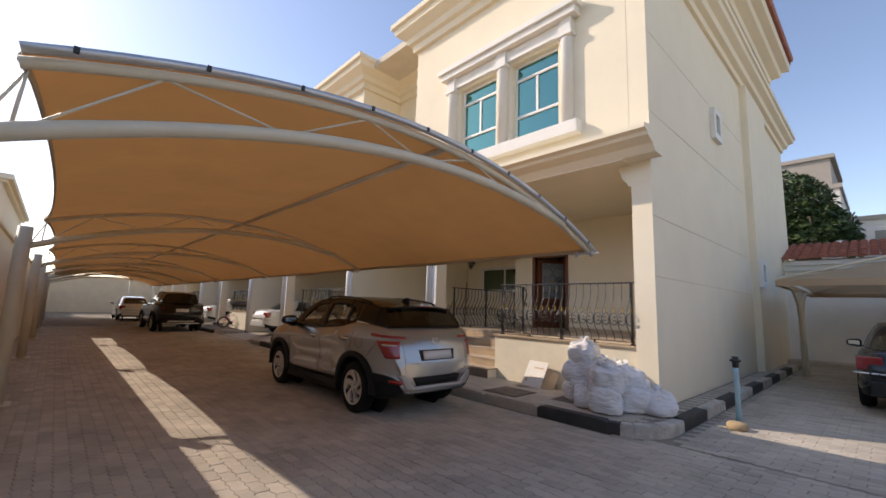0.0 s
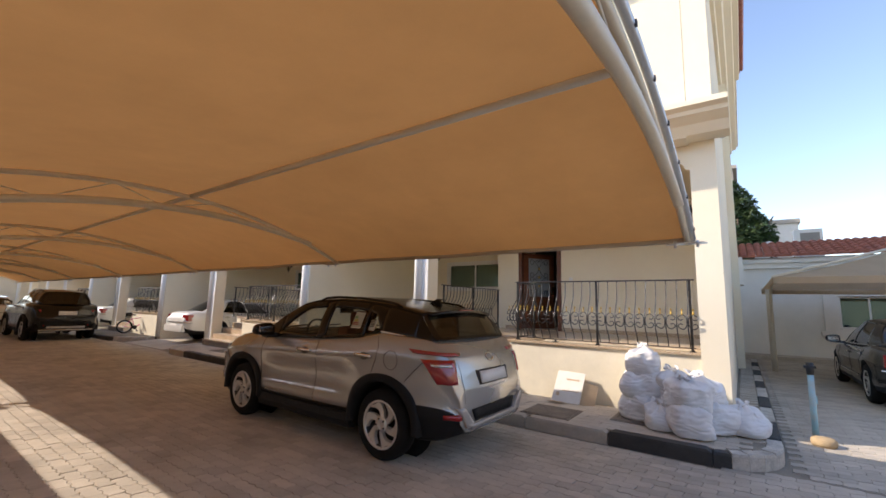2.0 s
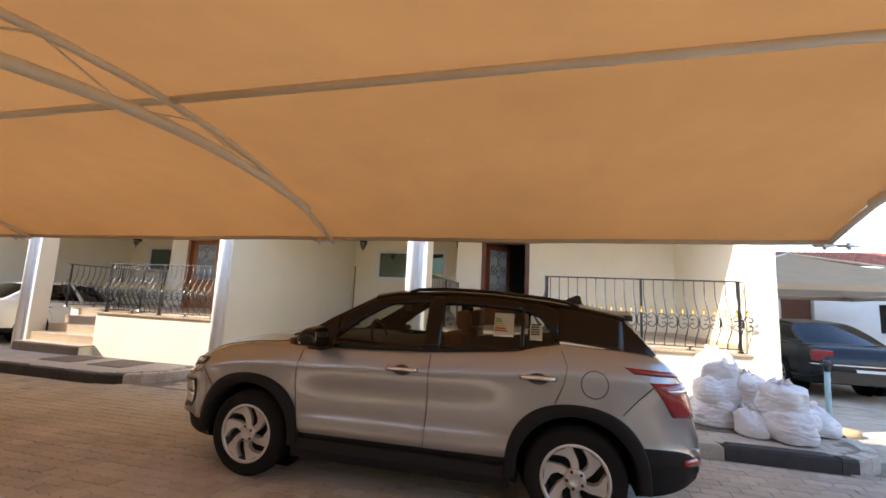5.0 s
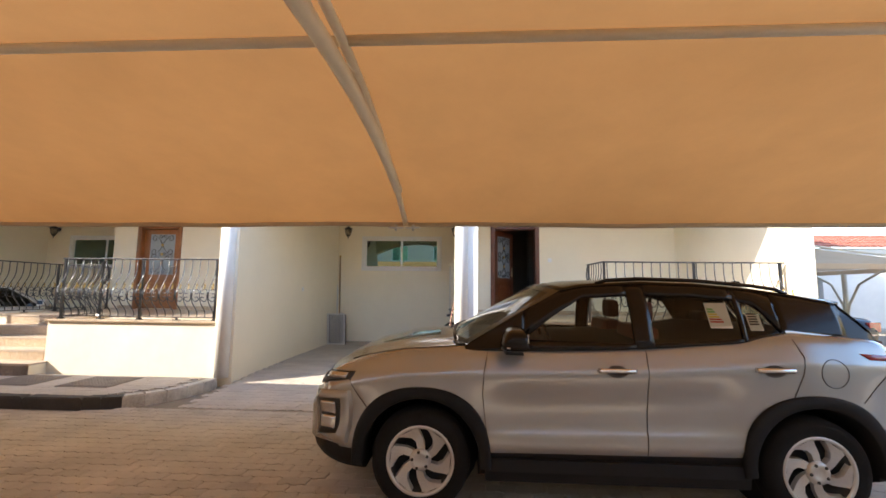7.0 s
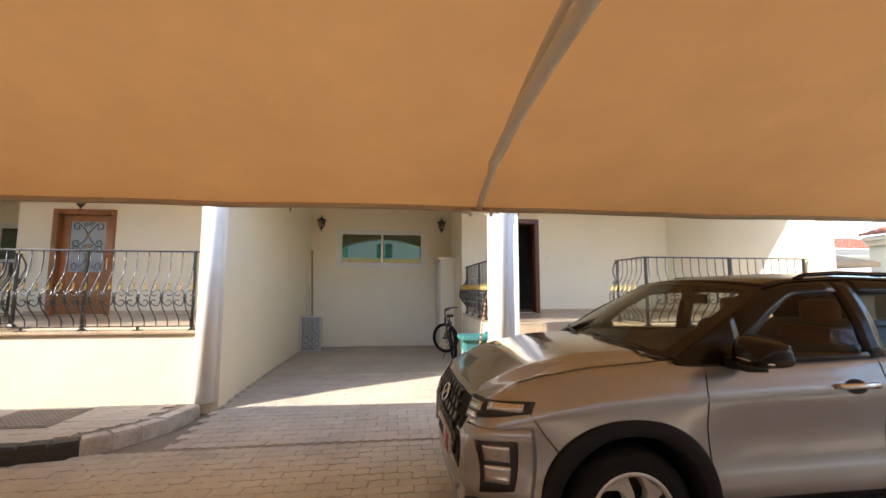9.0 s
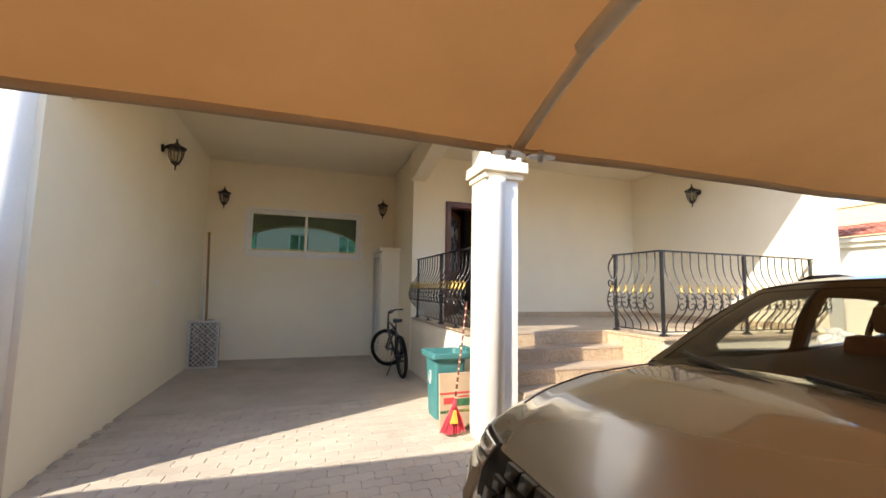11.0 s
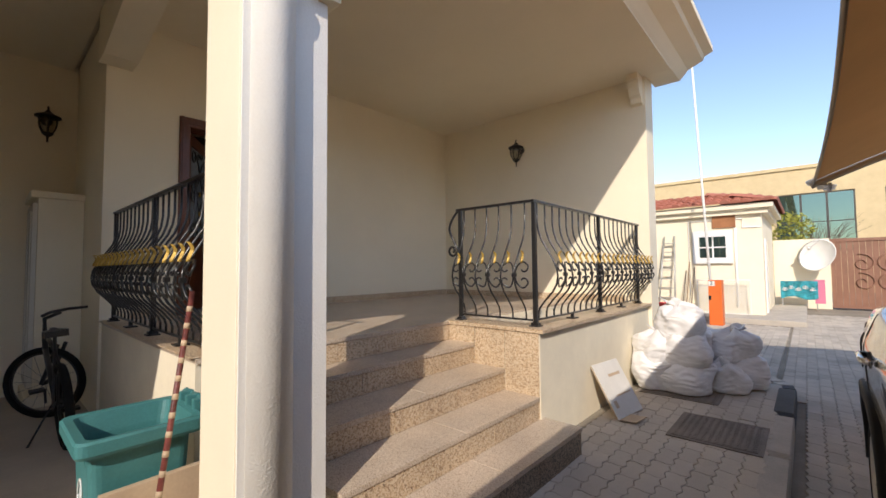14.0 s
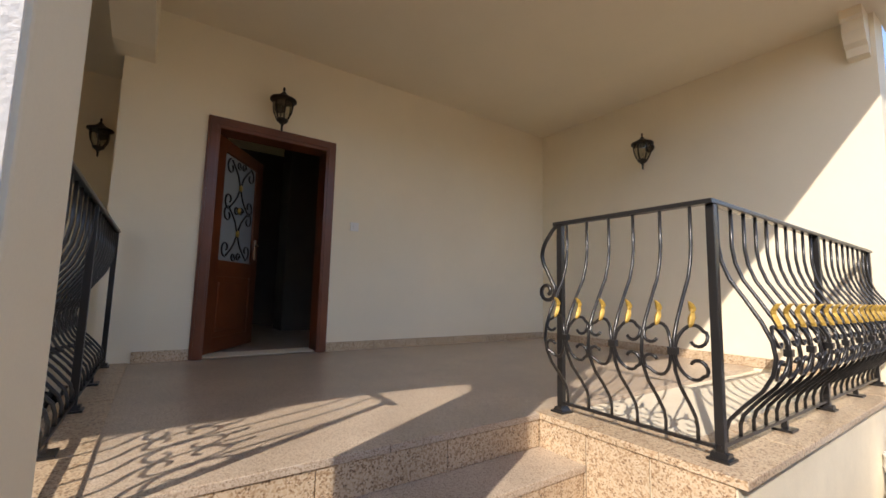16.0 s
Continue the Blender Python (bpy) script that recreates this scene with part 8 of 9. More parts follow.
def tile_roof(name, label, edge, along, up, n, rows, rng_seed, hip=0.0):
    """Barrel tiles laid in courses from an eave. edge: start; along, up: steps to the next tile and course."""
    rng = random.Random(rng_seed)
    bm = bmesh.new()
    e, a, u = Vector(edge), Vector(along), Vector(up)
    nrm = a.cross(u).normalized()
    if nrm.z < 0:
        nrm = -nrm
    r = a.length * 0.5
    for j in range(rows):
        for i in range(int(hip * j), n):
            o = e + a * (i + 0.5) + u * j + nrm * (0.01 * j * 0 + rng.uniform(0, 0.012))
            lo, hi = [], []
            for q in np.linspace(0, math.pi, 6):
                off = a.normalized() * (-math.cos(q) * r) + nrm * (math.sin(q) * r * 0.75)
                lo.append(bm.verts.new(o + off * 1.08 + nrm * 0.025))
                hi.append(bm.verts.new(o + u * 1.12 + off * 0.9))
            for p in range(5):
                f = bm.faces.new((lo[p], lo[p + 1], hi[p + 1], hi[p]))
                f.smooth = True
            bm.faces.new(lo)
    ob = new(name, finish(name, bm, TILE))
    return tagged(ob, label, "roof tiles", kind="stuff")


# service building along the east side
bm = bmesh.new()
wall_grid(bm, "y", 19.5, 19.75, -16, 3.6, 0, 3.3, [(-1.37, 0.10, 1.10, 2.15), (-3.95, -2.90, 0.0, 2.25), (-7.2, -6.0, 1.1, 2.15)])
box(bm, 19.36, -16, 3.12, 19.5, 3.6, 3.3)
box(bm, 19.26, -16, 3.3, 19.75, 3.6, 3.44)
structure("wall_east", bm, TRIM, "white rendered front of the low service building")
slab("wall_east_inner", (21.0, -16, 0, 21.1, 3.6, 3.3), ROOM, "plain inner wall of the service building")
slab("roof_east", (19.5, -16, 3.44, 22.2, 3.55, 3.5), BOUND, "roof deck of the service building", "roof")
tile_roof("clay_roof_tiles", "weathered red barrel roof tiles of the service building", (19.12, 3.6, 3.47), (0, -0.24, 0), (0.36, 0, 0.115), 80, 7, 1)
window("window_east", 19.56, -1.36, 0.09, 1.11, 2.14, GLASS_G, "white sliding window of the service building")
bm = bmesh.new()
for b in ((19.42, -1.75, 2.15, 19.498, 0.48, 2.32), (19.42, -1.75, 1.0, 19.498, -1.38, 2.15), (19.42, 0.11, 1.0, 19.498, 0.48, 2.15), (19.36, -1.85, 0.82, 19.498, 0.58, 0.998)):
    box(bm, *b, 0.01)
structure("trim_window_east", bm, TRIM, "white moulded surround of the service window", "trim")
t = thing("hanging_cloth", "grey cloth bundled in the open end of the window", "cloth")
bm = bmesh.new()
patch(bm, lambda u, v: (19.66 + 0.05 * math.sin(u * 16 + v * 3), -1.30 + 0.40 * u * (0.6 + 0.4 * v), 1.17 + 0.9 * v), 20, 10)
part("cloth", bm, mat("grey_cloth", (0.34, 0.33, 0.36), 0.9, bump=0.2), t)
bm = bmesh.new()
box(bm, 19.6, -3.93, 0.02, 19.65, -2.92, 2.23, 0.01)
t = thing("door_east", "dark brown door of the service building", "door", kind="structure")
dl = part("leaf", bm, WOOD, t)
bm = bmesh.new()
for b in ((19.44, -4.15, 0, 19.498, -3.96, 2.26), (19.44, -2.89, 0, 19.498, -2.70, 2.26), (19.44, -4.15, 2.26, 19.498, -2.70, 2.44)):
    box(bm, *b, 0.008)
part("surround", bm, TRIM, t)
slab("kerb_east", (18.7, -10, -0.02, 19.48, 3.0, 0.14), KERB_G, "raised concrete walk along the service building", "kerb", 0.01)
slab("wall_link", (18.42, 3.4, 0, 19.75, 3.6, 3.3), TRIM, "white wall beside the service building")

# tent carport
t = thing("tent_carport", "beige peaked fabric carport on bent cream posts", "carport")
cx0, cx1, cy0, cy1, ze, pk = 12.3, 18.6, 2.1, -4.6, 2.32, (15.5, -1.25, 3.45)
cor = [Vector((cx0, cy0, ze)), Vector((cx1, cy0, ze)), Vector((cx1, cy1, ze)), Vector((cx0, cy1, ze))]
for i in range(4):
    a, b = cor[i], cor[(i + 1) % 4]
    bm = bmesh.new()

    def sheet(u, v, a=a, b=b):
        p = a.lerp(b, u).lerp(Vector(pk), v)
        inw = 0.18 * math.sin(math.pi * u) * (1 - v)
        c = Vector(pk)
        p = p.lerp(Vector((c.x, c.y, p.z)), inw / 4)
        p.z -= 0.22 * math.sin(math.pi * v) * (0.4 + 0.6 * math.sin(math.pi * u))
        return p
    patch(bm, sheet, 14, 14)
    part("canopy", bm, CLOTH_E, t, "beige shade cloth")
    bm = bmesh.new()
    prism(bm, [(0, 0), (0, -0.14), (0.012, -0.14), (0.012, 0)], 0, (b - a).length, "y")
    ang = math.atan2(-(b - a).x, (b - a).y)
    bmesh.ops.transform(bm, matrix=Matrix.Translation(a) @ Matrix.Rotation(ang, 4, "Z"), verts=bm.verts[:])
    part("valance", bm, CLOTH_E, t)
for y, s in ((2.05, -1), (-4.5, 1)):
    bm = bmesh.new()
    tube(bm, [(15.4, y, 0), (15.4, y, 2.2)], 0.07, 12)
    part("post", bm, STEEL, t)
    for dx in (-1, 1):
        bm = bmesh.new()
        tube(bm, [(15.4 - 0.02 * dx, y, 0.5 + 0.1), (15.4 + 0.12 * dx, y, 1.2), (15.4 + 0.5 * dx, y, 1.85), (15.4 + 1.2 * dx, y, 2.2), (15.5 + 3.0 * dx, y, 2.27)], 0.035, 8)
        part("brace", bm, STEEL, t)
bm = bmesh.new()
for i in range(4):
    tube(bm, [cor[i], pk], 0.03, 8)
part("hip_pipe", bm, STEEL, t)


def foliage(bm, centre, radii, n, size, seed):
    rng = random.Random(seed)
    for i in range(n):
        while True:
            p = Vector((rng.uniform(-1, 1), rng.uniform(-1, 1), rng.uniform(-1, 1)))
            if 0.25 < p.length < 1:
                break
        p = p.normalized() * p.length ** 0.4
        k = 1 + 0.35 * noise.noise(p * 2.2 + Vector((seed, 0, 0)))
        c = Vector(centre) + Vector((p.x * radii[0] * k, p.y * radii[1] * k, p.z * radii[2] * k))
        d = Vector((rng.uniform(-1, 1), rng.uniform(-1, 1), rng.uniform(-0.6, 0.6))).normalized()
        e = d.cross(Vector((rng.uniform(-1, 1), rng.uniform(-1, 1), rng.uniform(-1, 1)))).normalized()
        s = size * rng.uniform(0.6, 1.3)
        vs = [bm.verts.new(c + q) for q in (-d * s, e * s * 0.35 - d * s * 0.1, d * s, -e * s * 0.35 - d * s * 0.1)]
        bm.faces.new(vs)


t = thing("tree", "dense dark green tree rising behind the tiled roof", "tree")
bm = bmesh.new()
tube(bm, [(28, 2.6, 0), (28.1, 2.7, 2.2), (28.0, 2.6, 4.5)], [0.28, 0.22, 0.15], 10)
for a in range(6):
    q = a * 1.05
    tube(bm, [(28, 2.6, 3.2 + 0.2 * a), (28 + math.cos(q), 2.6 + math.sin(q), 4.4 + 0.2 * a), (28 + 2 * math.cos(q), 2.6 + 1.7 * math.sin(q), 5.6 + 0.2 * a)], [0.12, 0.08, 0.03], 7)
part("trunk", bm, BARK, t)
bm = bmesh.new()
for c, r, n in (((28, 3.4, 7.2), (1.8, 1.6, 1.7), 3600), ((28, 2.6, 5.8), (2.0, 1.5, 1.5), 3600), ((27.8, 4.6, 6.4), (1.8, 1.6, 1.9), 2800), ((28.2, 1.9, 5.0), (1.4, 1.0, 1.0), 1500)):
    foliage(bm, c, r, n, 0.17, n)
part("crown", bm, LEAFM, t)


def far_house(name, label, x0, y0, x1, y1, h, wall_m, cap_m, rows, cols, face):
    """A house in the distance with its window openings."""
    t = thing(name, label, "building")
    bm = bmesh.new()
    box(bm, x0, y0, 0, x1, y1, h)
    wl = part("wall", bm, wall_m, t)
    bm = bmesh.new()
    box(bm, x0 - 0.15, y0 - 0.15, h, x1 + 0.15, y1 + 0.15, h + 0.35)
    part("parapet", bm, cap_m, t)
    for r in range(rows):
        for c in range(cols):
            bm = bmesh.new()
            z = 1.2 + r * 3.2
            if face == "x":
                y = y0 + (c + 0.5) * (y1 - y0) / cols
                box(bm, x0 - 0.04, y - 0.6, z, x0 + 0.02, y + 0.6, z + 1.4)
            else:
                x = x0 + (c + 0.5) * (x1 - x0) / cols
                box(bm, x - 0.7, y1 - 0.02, z, x + 0.7, y1 + 0.04, z + 1.4)
            part("window", bm, GLASS_G, t)
    return t


far_house("house", "white stone-clad house with a grey roof storey behind the tree", 44, 2.2, 54, 16, 11.6, STONEW, GREYB, 0, 0, "x")
bm = bmesh.new()
box(bm, 44.4, 2.6, 11.95, 53, 15, 14.2)
box(bm, 44.2, 2.3, 14.2, 53.2, 15.2, 14.5)
structure("roof_storey_far", bm, GREYB, "grey set-back top storey of the far house", "roof")
far_house("house", "pale low house with a grey parapet further back", 46, -1.6, 54, 1.4, 9.2, STONEW, GREYB, 1, 2, "x")
t = thing("air_conditioner", "white air conditioner box on the service roof", "air conditioner")
bm = bmesh.new()
box(bm, 23.0, -0.15, 3.5, 23.6, 0.75, 5.0, 0.02)
part("case", bm, TRIM, t)
bm = bmesh.new()
box(bm, 22.98, -0.05, 4.1, 23.01, 0.55, 4.85)
part("grille", bm, GREYB, t)
slab("roof_plinth", (22.2, -3, 0, 24.5, 3.4, 3.5), BOUND, "flat roof block behind the tiled edge", "roof")


def dish(m, d, label):
    t = thing("satellite_dish", label, "satellite dish")
    bm = bmesh.new()
    prof = [(0, 0.0)] + [(d / 2 * q, 0.16 * d * q * q) for q in (0.2, 0.4, 0.6, 0.8, 1.0)] + [(d / 2 + 0.01, 0.16 * d + 0.012), (d / 2 * 0.8, 0.16 * d * 0.64 - 0.012), (d / 2 * 0.4, 0.16 * d * 0.16 - 0.012), (0, -0.012)]
    lathe(bm, prof, None, 36)
    part("reflector", bm, TRIM, t)
    bm = bmesh.new()
    tube(bm, [(0, -d / 2, 0.16 * d), (0, -d * 0.1, d * 0.5)], 0.012, 6)
    box(bm, -0.04, -d * 0.1 - 0.04, d * 0.48, 0.04, -d * 0.1 + 0.04, d * 0.58, 0.01)
    part("feed_arm", bm, GREYM, t)
    bm = bmesh.new()
    tube(bm, [(0, 0, -0.01), (0, 0, -0.25), (0, -0.45, -0.35)], 0.03, 8)
    part("mount", bm, GREYM, t)
    t.matrix_world = m
    return t


dish(pose(23.4, 1.6, 4.05, 60, 0, 150), 1.1, "white satellite dish on the service roof")

# ---- guard house and gate side ----
GX0, GX1, GY0, GY1 = 6.82, 13.0, -9.4, -5.2
bm = bmesh.new()
wall_grid(bm, "x", GY1 - 0.2, GY1, GX0, GX1, 0.0, 3.0, [(7.62, 8.30, 1.66, 2.30)])
wall_grid(bm, "y", GX0, GX0 + 0.2, GY0, GY1 - 0.2, 0.0, 3.0, [(-7.1, -6.2, 0.12, 2.2)])
box(bm, GX1 - 0.2, GY0, 0, GX1, GY1 - 0.2, 3.0)
box(bm, GX0 + 0.2, GY0, 0, GX1 - 0.2, GY0 + 0.2, 3.0)
box(bm, GX0 - 0.14, GY0, 2.86, GX1, GY1 + 0.14, 3.0)
box(bm, GX0 - 0.26, GY0, 3.0, GX1, GY1 + 0.26, 3.12)
structure("wall_guard_house", bm, WALL, "cream rendered guard house wall with a cornice")
slab("floor_guard_house", (6.0, -10, -0.02, 13.0, -4.05, 0.12), KERB_G, "raised concrete floor round the guard house", "floor", 0.01)
tile_roof("clay_roof_tiles", "weathered red barrel roof tiles on the guard house", (GX0 - 0.3, GY1 + 0.34, 3.13), (0.24, 0, 0), (0, -0.34, 0.10), 27, 5, 2, 1.4)
tile_roof("clay_roof_tiles", "weathered red barrel roof tiles on the guard house side", (GX0 - 0.34, GY1 + 0.3, 3.13), (0, -0.24, 0), (0.34, 0, 0.10), 18, 5, 3, 1.4)
slab("roof_guard_house", (GX0 - 0.1, GY0, 3.12, GX1, GY1 + 0.1, 3.16), BOUND, "roof deck of the guard house", "roof")
t = thing("window_guard", "small white framed four-pane window of the guard house", "window", kind="structure")
bm = bmesh.new()
wall_grid(bm, "x", GY1 + 0.002, GY1 + 0.09, 7.48, 8.44, 1.52, 2.44, [(7.64, 8.28, 1.68, 2.28)])
part("surround", bm, UPVC, t)
bm = bmesh.new()
box(bm, 7.94, GY1 - 0.06, 1.66, 7.98, GY1 - 0.02, 2.30)
box(bm, 7.62, GY1 - 0.058, 1.96, 8.30, GY1 - 0.022, 2.0)
part("glazing_bar", bm, UPVC, t)
for x0, x1 in ((7.62, 7.94), (7.98, 8.30)):
    for z0, z1 in ((1.66, 1.96), (2.0, 2.30)):
        bm = bmesh.new()
        box(bm, x0, GY1 - 0.045, z0, x1, GY1 - 0.038, z1)
        part("pane", bm, GLASS_G, t)
t = thing("door_guard", "white door standing open on the guard house side", "door", kind="structure")
bm = bmesh.new()
box(bm, GX0 - 0.03, -6.2, 0.13, GX0 + 0.02, -5.75, 2.2, 0.006)
part("leaf", bm, UPVC, t)
SIGN = mat("rusty_brown_board", (0.36, 0.15, 0.06), 0.7, scale=20, vary=0.2, bump=0.1)
t = thing("sign_board", "blank rusty brown board fixed above the guard window", "sign")
bm = bmesh.new()
box(bm, 7.40, GY1 + 0.01, 2.52, 7.95, GY1 + 0.05, 2.86, 0.005)
part("board", bm, SIGN, t)
t = thing("conduit", "thin cream conduit run along the guard house wall", "conduit")
bm = bmesh.new()
tube(bm, [(8.55, GY1 + 0.02, 0.6), (8.55, GY1 + 0.02, 2.75), (7.25, GY1 + 0.02, 2.75), (7.25, GY1 + 0.02, 2.5), (6.85, GY1 + 0.02, 2.5)], 0.018, 6)
tube(bm, [(7.42, GY1 + 0.02, 0.3), (7.42, GY1 + 0.02, 2.5)], 0.03, 6)
part("pipe", bm, TRIM, t)
t = thing("flag_pole", "tall thin white pole standing before the guard house", "pole")
bm = bmesh.new()
tube(bm, [(7.86, -4.2, 0.12), (8.02, -4.2, 4.0), (8.16, -4.2, 7.7)], [0.036, 0.03, 0.022], 10)
part("shaft", bm, TRIM, t)
ORANGE = mat("orange_barrier_paint", (0.72, 0.15, 0.025), 0.5, scale=14, vary=0.08, bump=0.05)
t = thing("barrier_cabinet", "orange gate barrier cabinet with a black lock plate", "barrier cabinet")
bm = bmesh.new()
box(bm, 7.52, -3.55, 0.0, 7.80, -3.20, 1.10, 0.015)
part("body", bm, ORANGE, t)
bm = bmesh.new()
box(bm, 7.74, -3.20, 0.62, 7.79, -3.185, 0.72)
part("lock", bm, BLACKM, t)
bm = bmesh.new()
box(bm, 7.66, -3.20, 0.96, 7.79, -3.19, 1.08)
pl = part("number_tag", bm, WHITEI, t)
fc = bpy.data.curves.new("digit", "FONT")
fc.body, fc.size, fc.extrude, fc.align_x, fc.align_y = "3", 0.13, 0.002, "CENTER", "CENTER"
tmp = new("digit", fc)
me = bpy.data.meshes.new_from_object(tmp)
bpy.data.objects.remove(tmp)
me.materials.append(BLACKM)
dg_ = new("digit", me)
dg_.parent = pl
dg_.matrix_local = pose(7.73, -3.187, 1.02, 90, 0, 180)
t = thing("ladder", "paint-splashed aluminium ladder leaning on the guard house", "ladder")
ALU = mat("splashed_aluminium", (0.55, 0.53, 0.48), 0.45, metal=0.5, scale=40, vary=0.2, bump=0.1)
for dx in (-0.22, 0.22):
    bm = bmesh.new()
    tube(bm, [(9.05 + dx, -4.55, 0.12), (9.05 + dx * 0.62, -5.12, 2.35)], 0.026, 6)
    part("stile", bm, ALU, t)
for i in range(8):
    bm = bmesh.new()
    q = (i + 0.6) / 8.4
    y, z, w = -4.55 - 0.57 * q, 0.12 + 2.23 * q, 0.22 * (1 - 0.38 * q)
    box(bm, 9.05 - w, y - 0.035, z - 0.012, 9.05 + w, y + 0.035, z + 0.012)
    part("rung", bm, ALU, t)
t = thing("bucket", "red plastic bucket at the foot of the ladder", "bucket")
bm = bmesh.new()
lathe(bm, [(0, 0.0), (0.12, 0.0), (0.16, 0.28), (0.17, 0.28), (0.17, 0.30), (0.15, 0.30), (0.11, 0.03), (0, 0.03)], None, 18)
part("pail", bm, REDP, t)
t.matrix_world = pose(9.02, -4.25, 0.121)
for i, (x, h) in enumerate(((8.62, 1.45), (8.50, 1.3), (8.72, 1.2), (9.55, 1.1))):
    t = thing("stick", "thin wooden tool stick leaning on the guard house", "stick")
    bm = bmesh.new()
    tube(bm, [(x, -4.85, 0.12), (x - 0.08, -5.17, 0.12 + h)], 0.014, 6)
    part("shaft", bm, mat("raw_wood_stick", (0.30, 0.19, 0.11), 0.8) if i == 0 else BARK, t)
lattice("mesh_panel", "white framed diamond mesh panel before the guard window", 1.25, 0.95, pose(7.1, -5.05, 0.12, -5, 0, 0), TRIM, 0.085)

# gate wall, dish, rack, shrub, stone building behind
bm = bmesh.new()
box(bm, 5.38, -9.9, 0, 6.82, -9.7, 2.32)
box(bm, -0.2, -9.9, 0, 1.2, -9.7, 2.32)
structure("wall_gate", bm, WALL, "cream boundary wall beside the gate")
t = thing("gate", "wide rust-brown metal gate with cast ornament", "gate")
GATE = mat("rust_brown_gate_paint", (0.27, 0.13, 0.08), 0.6, scale=20, vary=0.15, bump=0.1)
for x0, x1 in ((1.22, 3.27), (3.30, 5.36)):
    bm = bmesh.new()
    wall_grid(bm, "x", -9.84, -9.76, x0, x1, 0.05, 2.3, [(x0 + 0.1, x1 - 0.1, 0.15, 2.2)])
    lf = part("leaf_frame", bm, GATE, t)
    for i in range(13):
        bm = bmesh.new()
        x = x0 + 0.1 + (x1 - x0 - 0.2) * i / 13
        box(bm, x + 0.004, -9.82, 0.15, x + (x1 - x0 - 0.2) / 13 - 0.004, -9.79, 2.2, 0.003)
        part("board", bm, GATE, lf)
    bm = bmesh.new()
    c = ((x0 + x1) / 2, 1.2)
    for s in (-1, 1):
        for q in (-1, 1):
            tube(bm, [(p[0], -9.765, p[1]) for p in spiral((c[0] + s * 0.3, c[1] + q * 0.3), 0.3, 0.06, 1.2, 1.3 * s)], 0.02, 6)
    part("ornament", bm, GATE, lf)
dish(pose(5.62, -9.36, 1.72, -72, 0, -34), 1.08, "large white satellite dish on the gate wall")
t = thing("drying_rack", "clothes rack hung with a teal patterned cloth", "drying rack")
bm = bmesh.new()
for x in (5.75, 6.6):
    tube(bm, [(x, -8.9, 0.0), (x, -8.9, 0.92)], 0.014, 6)
    tube(bm, [(x, -9.3, 0.0), (x, -8.9, 0.92)], 0.014, 6)
tube(bm, [(5.75, -8.9, 0.92), (6.6, -8.9, 0.92)], 0.014, 6)
part("stand", bm, GREYM, t)
t = thing("towel", "teal cloth with white palm print hanging over the rack", "towel")
bm = bmesh.new()
patch(bm, lambda u, v: (5.72 + 0.92 * u, -8.86 + 0.05 * v + 0.03 * math.sin(u * 19), 0.94 - 0.55 * v - 0.05 * math.sin(u * 7) * v), 24, 8)
part("cloth", bm, mat("teal_towel", (0.03, 0.30, 0.36), 0.9, scale=60, vary=0.4, bump=0.2), t)
for i in range(5):
    bm = bmesh.new()
    for a in np.linspace(0.3, 2.8, 7):
        x, z = 5.85 + 0.17 * i, 0.62 + 0.06 * (i % 2)
        tube(bm, [(x, -8.80, z), (x + 0.09 * math.cos(a), -8.795, z + 0.12 * math.sin(a))], [0.003, 0.009], 4)
    part("palm_print", bm, WHITEI, t, "white palm leaf print")
t = thing("towel", "pink cloth hanging over the rack end", "towel")
bm = bmesh.new()
patch(bm, lambda u, v: (5.55 + 0.25 * u, -8.88 + 0.03 * v, 0.98 - 0.75 * v), 8, 8)
part("cloth", bm, mat("pink_towel", (0.65, 0.20, 0.30), 0.9), t)
t = thing("shrub", "yellow-green shrub showing above the gate wall", "shrub")
bm = bmesh.new()
tube(bm, [(6.6, -11.2, 0), (6.6, -11.2, 2.2)], [0.08, 0.04], 8)
part("stem", bm, BARK, t)
bm = bmesh.new()
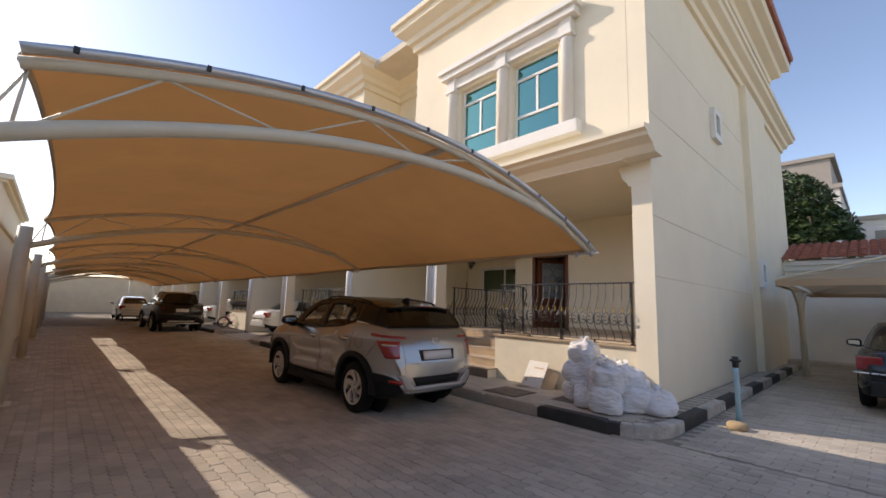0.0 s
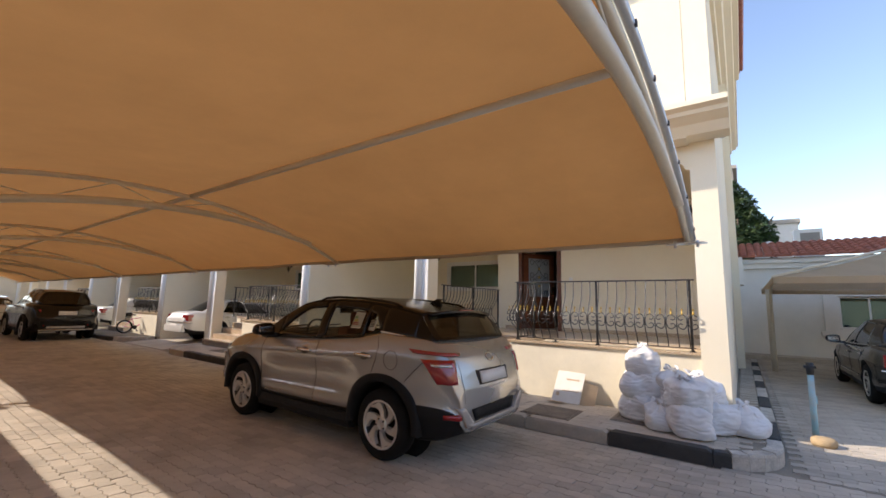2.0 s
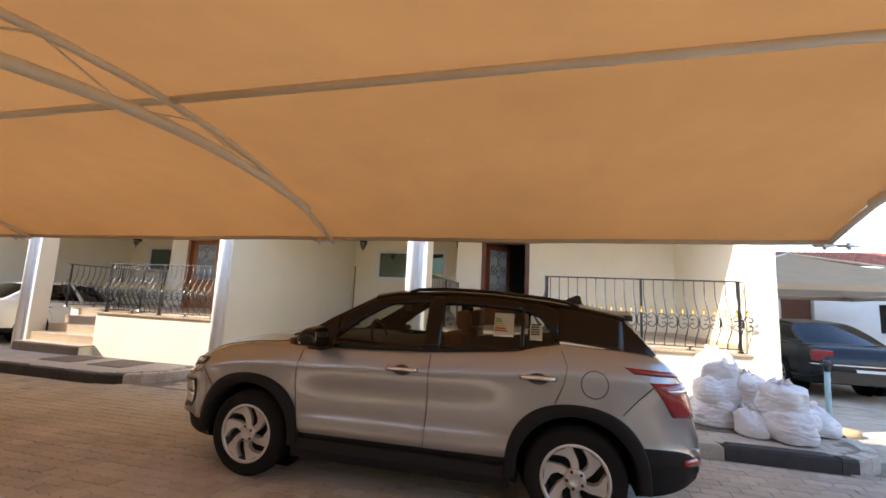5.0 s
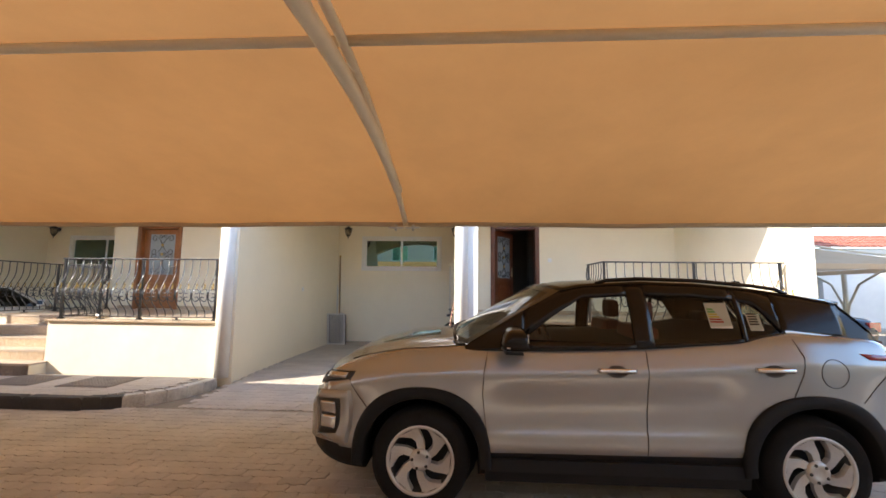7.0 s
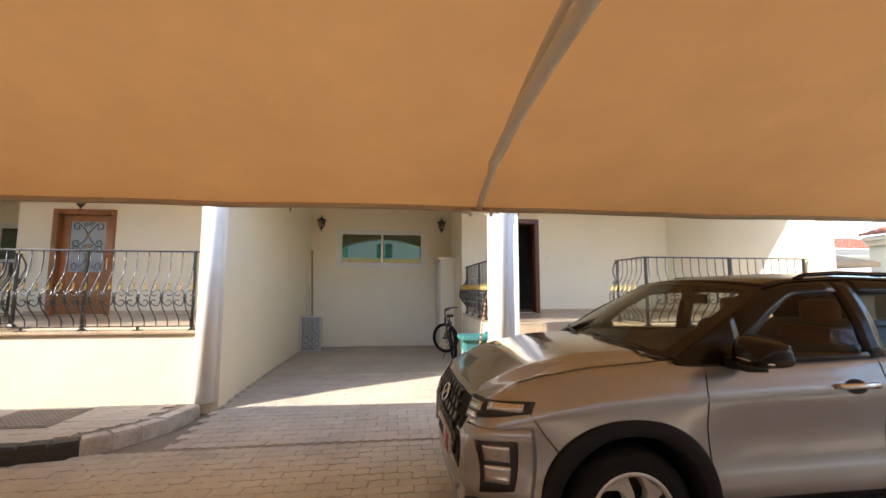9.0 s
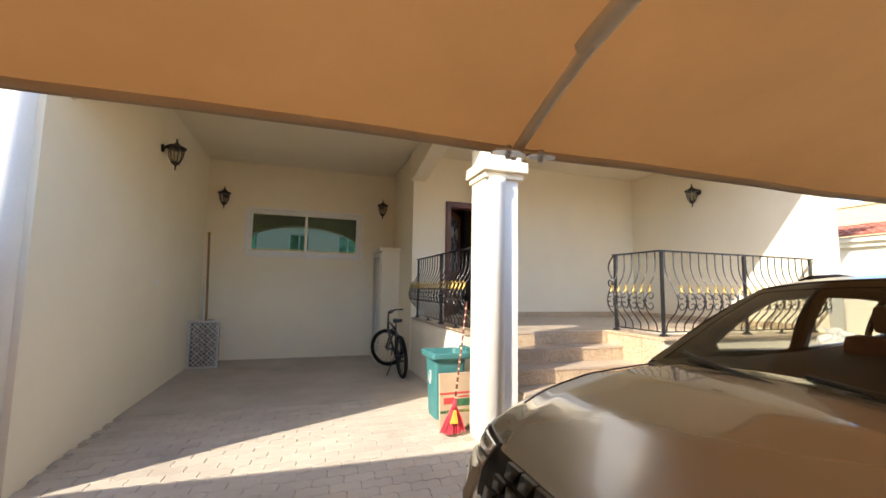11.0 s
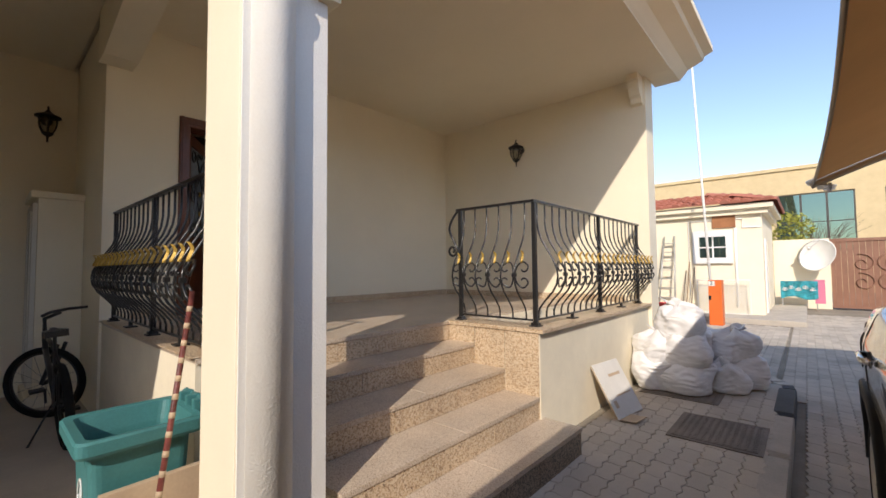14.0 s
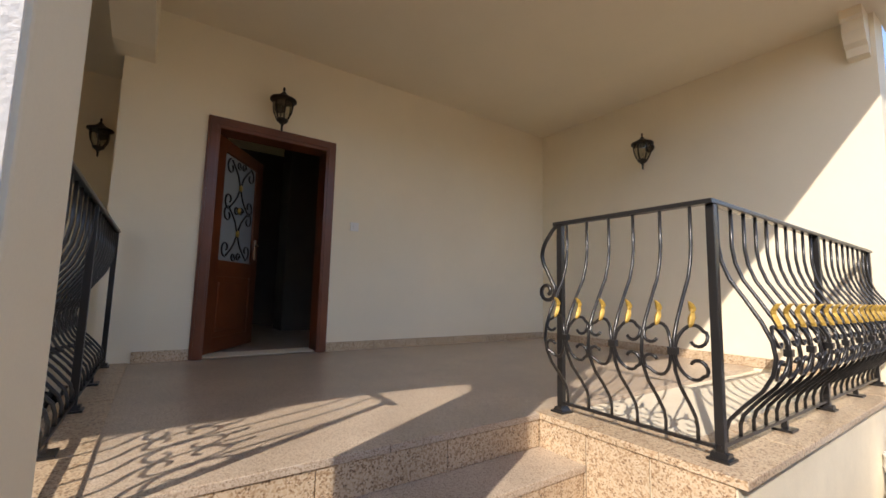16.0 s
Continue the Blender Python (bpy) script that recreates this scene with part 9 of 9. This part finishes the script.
foliage(bm, (6.55, -11.2, 2.75), (0.85, 0.7, 0.65), 1500, 0.07, 7)
part("leaves", bm, BUSHM, t)
t = thing("bare_shrub", "dry leafless shrub above the gate wall", "shrub")
bm = bmesh.new()
rb = random.Random(8)
for i in range(46):
    a, b = Vector((5.6 + rb.uniform(-0.3, 0.3), -11.3, 1.8)), Vector((5.3 + rb.uniform(-1.1, 0.9), -11.3 + rb.uniform(-0.3, 0.3), 2.5 + rb.uniform(-0.1, 0.75)))
    tube(bm, [a, a.lerp(b, 0.6) + Vector((0, 0, 0.1)), b], [0.012, 0.008, 0.003], 4)
tube(bm, [(5.6, -11.3, 0), (5.6, -11.3, 1.9)], 0.04, 6)
part("twigs", bm, BARK, t)
t = thing("stone_building", "long yellow sandstone building with dark glazed bays", "building")
bm = bmesh.new()
wall_grid(bm, "x", -22.4, -22.0, -22, 24, 0, 6.9, [(3.9, 7.2, 2.2, 5.5), (-0.6, 2.8, 2.2, 5.5), (-5, -1.6, 2.2, 5.5)])
wl = part("wall", bm, SANDB, t)
bm = bmesh.new()
box(bm, -22.2, -22.5, 6.9, 24.2, -21.9, 7.1)
part("roof_edge", bm, SANDB, t)
for x0 in (3.9, -0.6, -5.0):
    for i in range(3):
        for j in range(2):
            bm = bmesh.new()
            box(bm, x0 + 0.05 + i * 1.1, -22.3, 2.25 + j * 1.65, x0 + 1.05 + i * 1.1, -22.28, 3.85 + j * 1.6)
            part("window_pane", bm, GLASS_G, t)
bm = bmesh.new()
box(bm, -22, -30, 0, 24, -29.8, 6.9)
part("rear_wall", bm, DARK, t)
t = thing("lamp_post", "thin post lamp near the end of the lane", "lamp post")
bm = bmesh.new()
tube(bm, [(5.6, 46.5, 0), (5.6, 46.5, 2.9)], 0.05, 8)
part("pole", bm, GREYM, t)
bm = bmesh.new()
lathe(bm, [(0, 0), (0.1, 0.02), (0.14, 0.2), (0.08, 0.34), (0, 0.4)], Matrix.Translation((5.6, 46.5, 2.9)), 12)
part("lantern", bm, LANTERN, t)
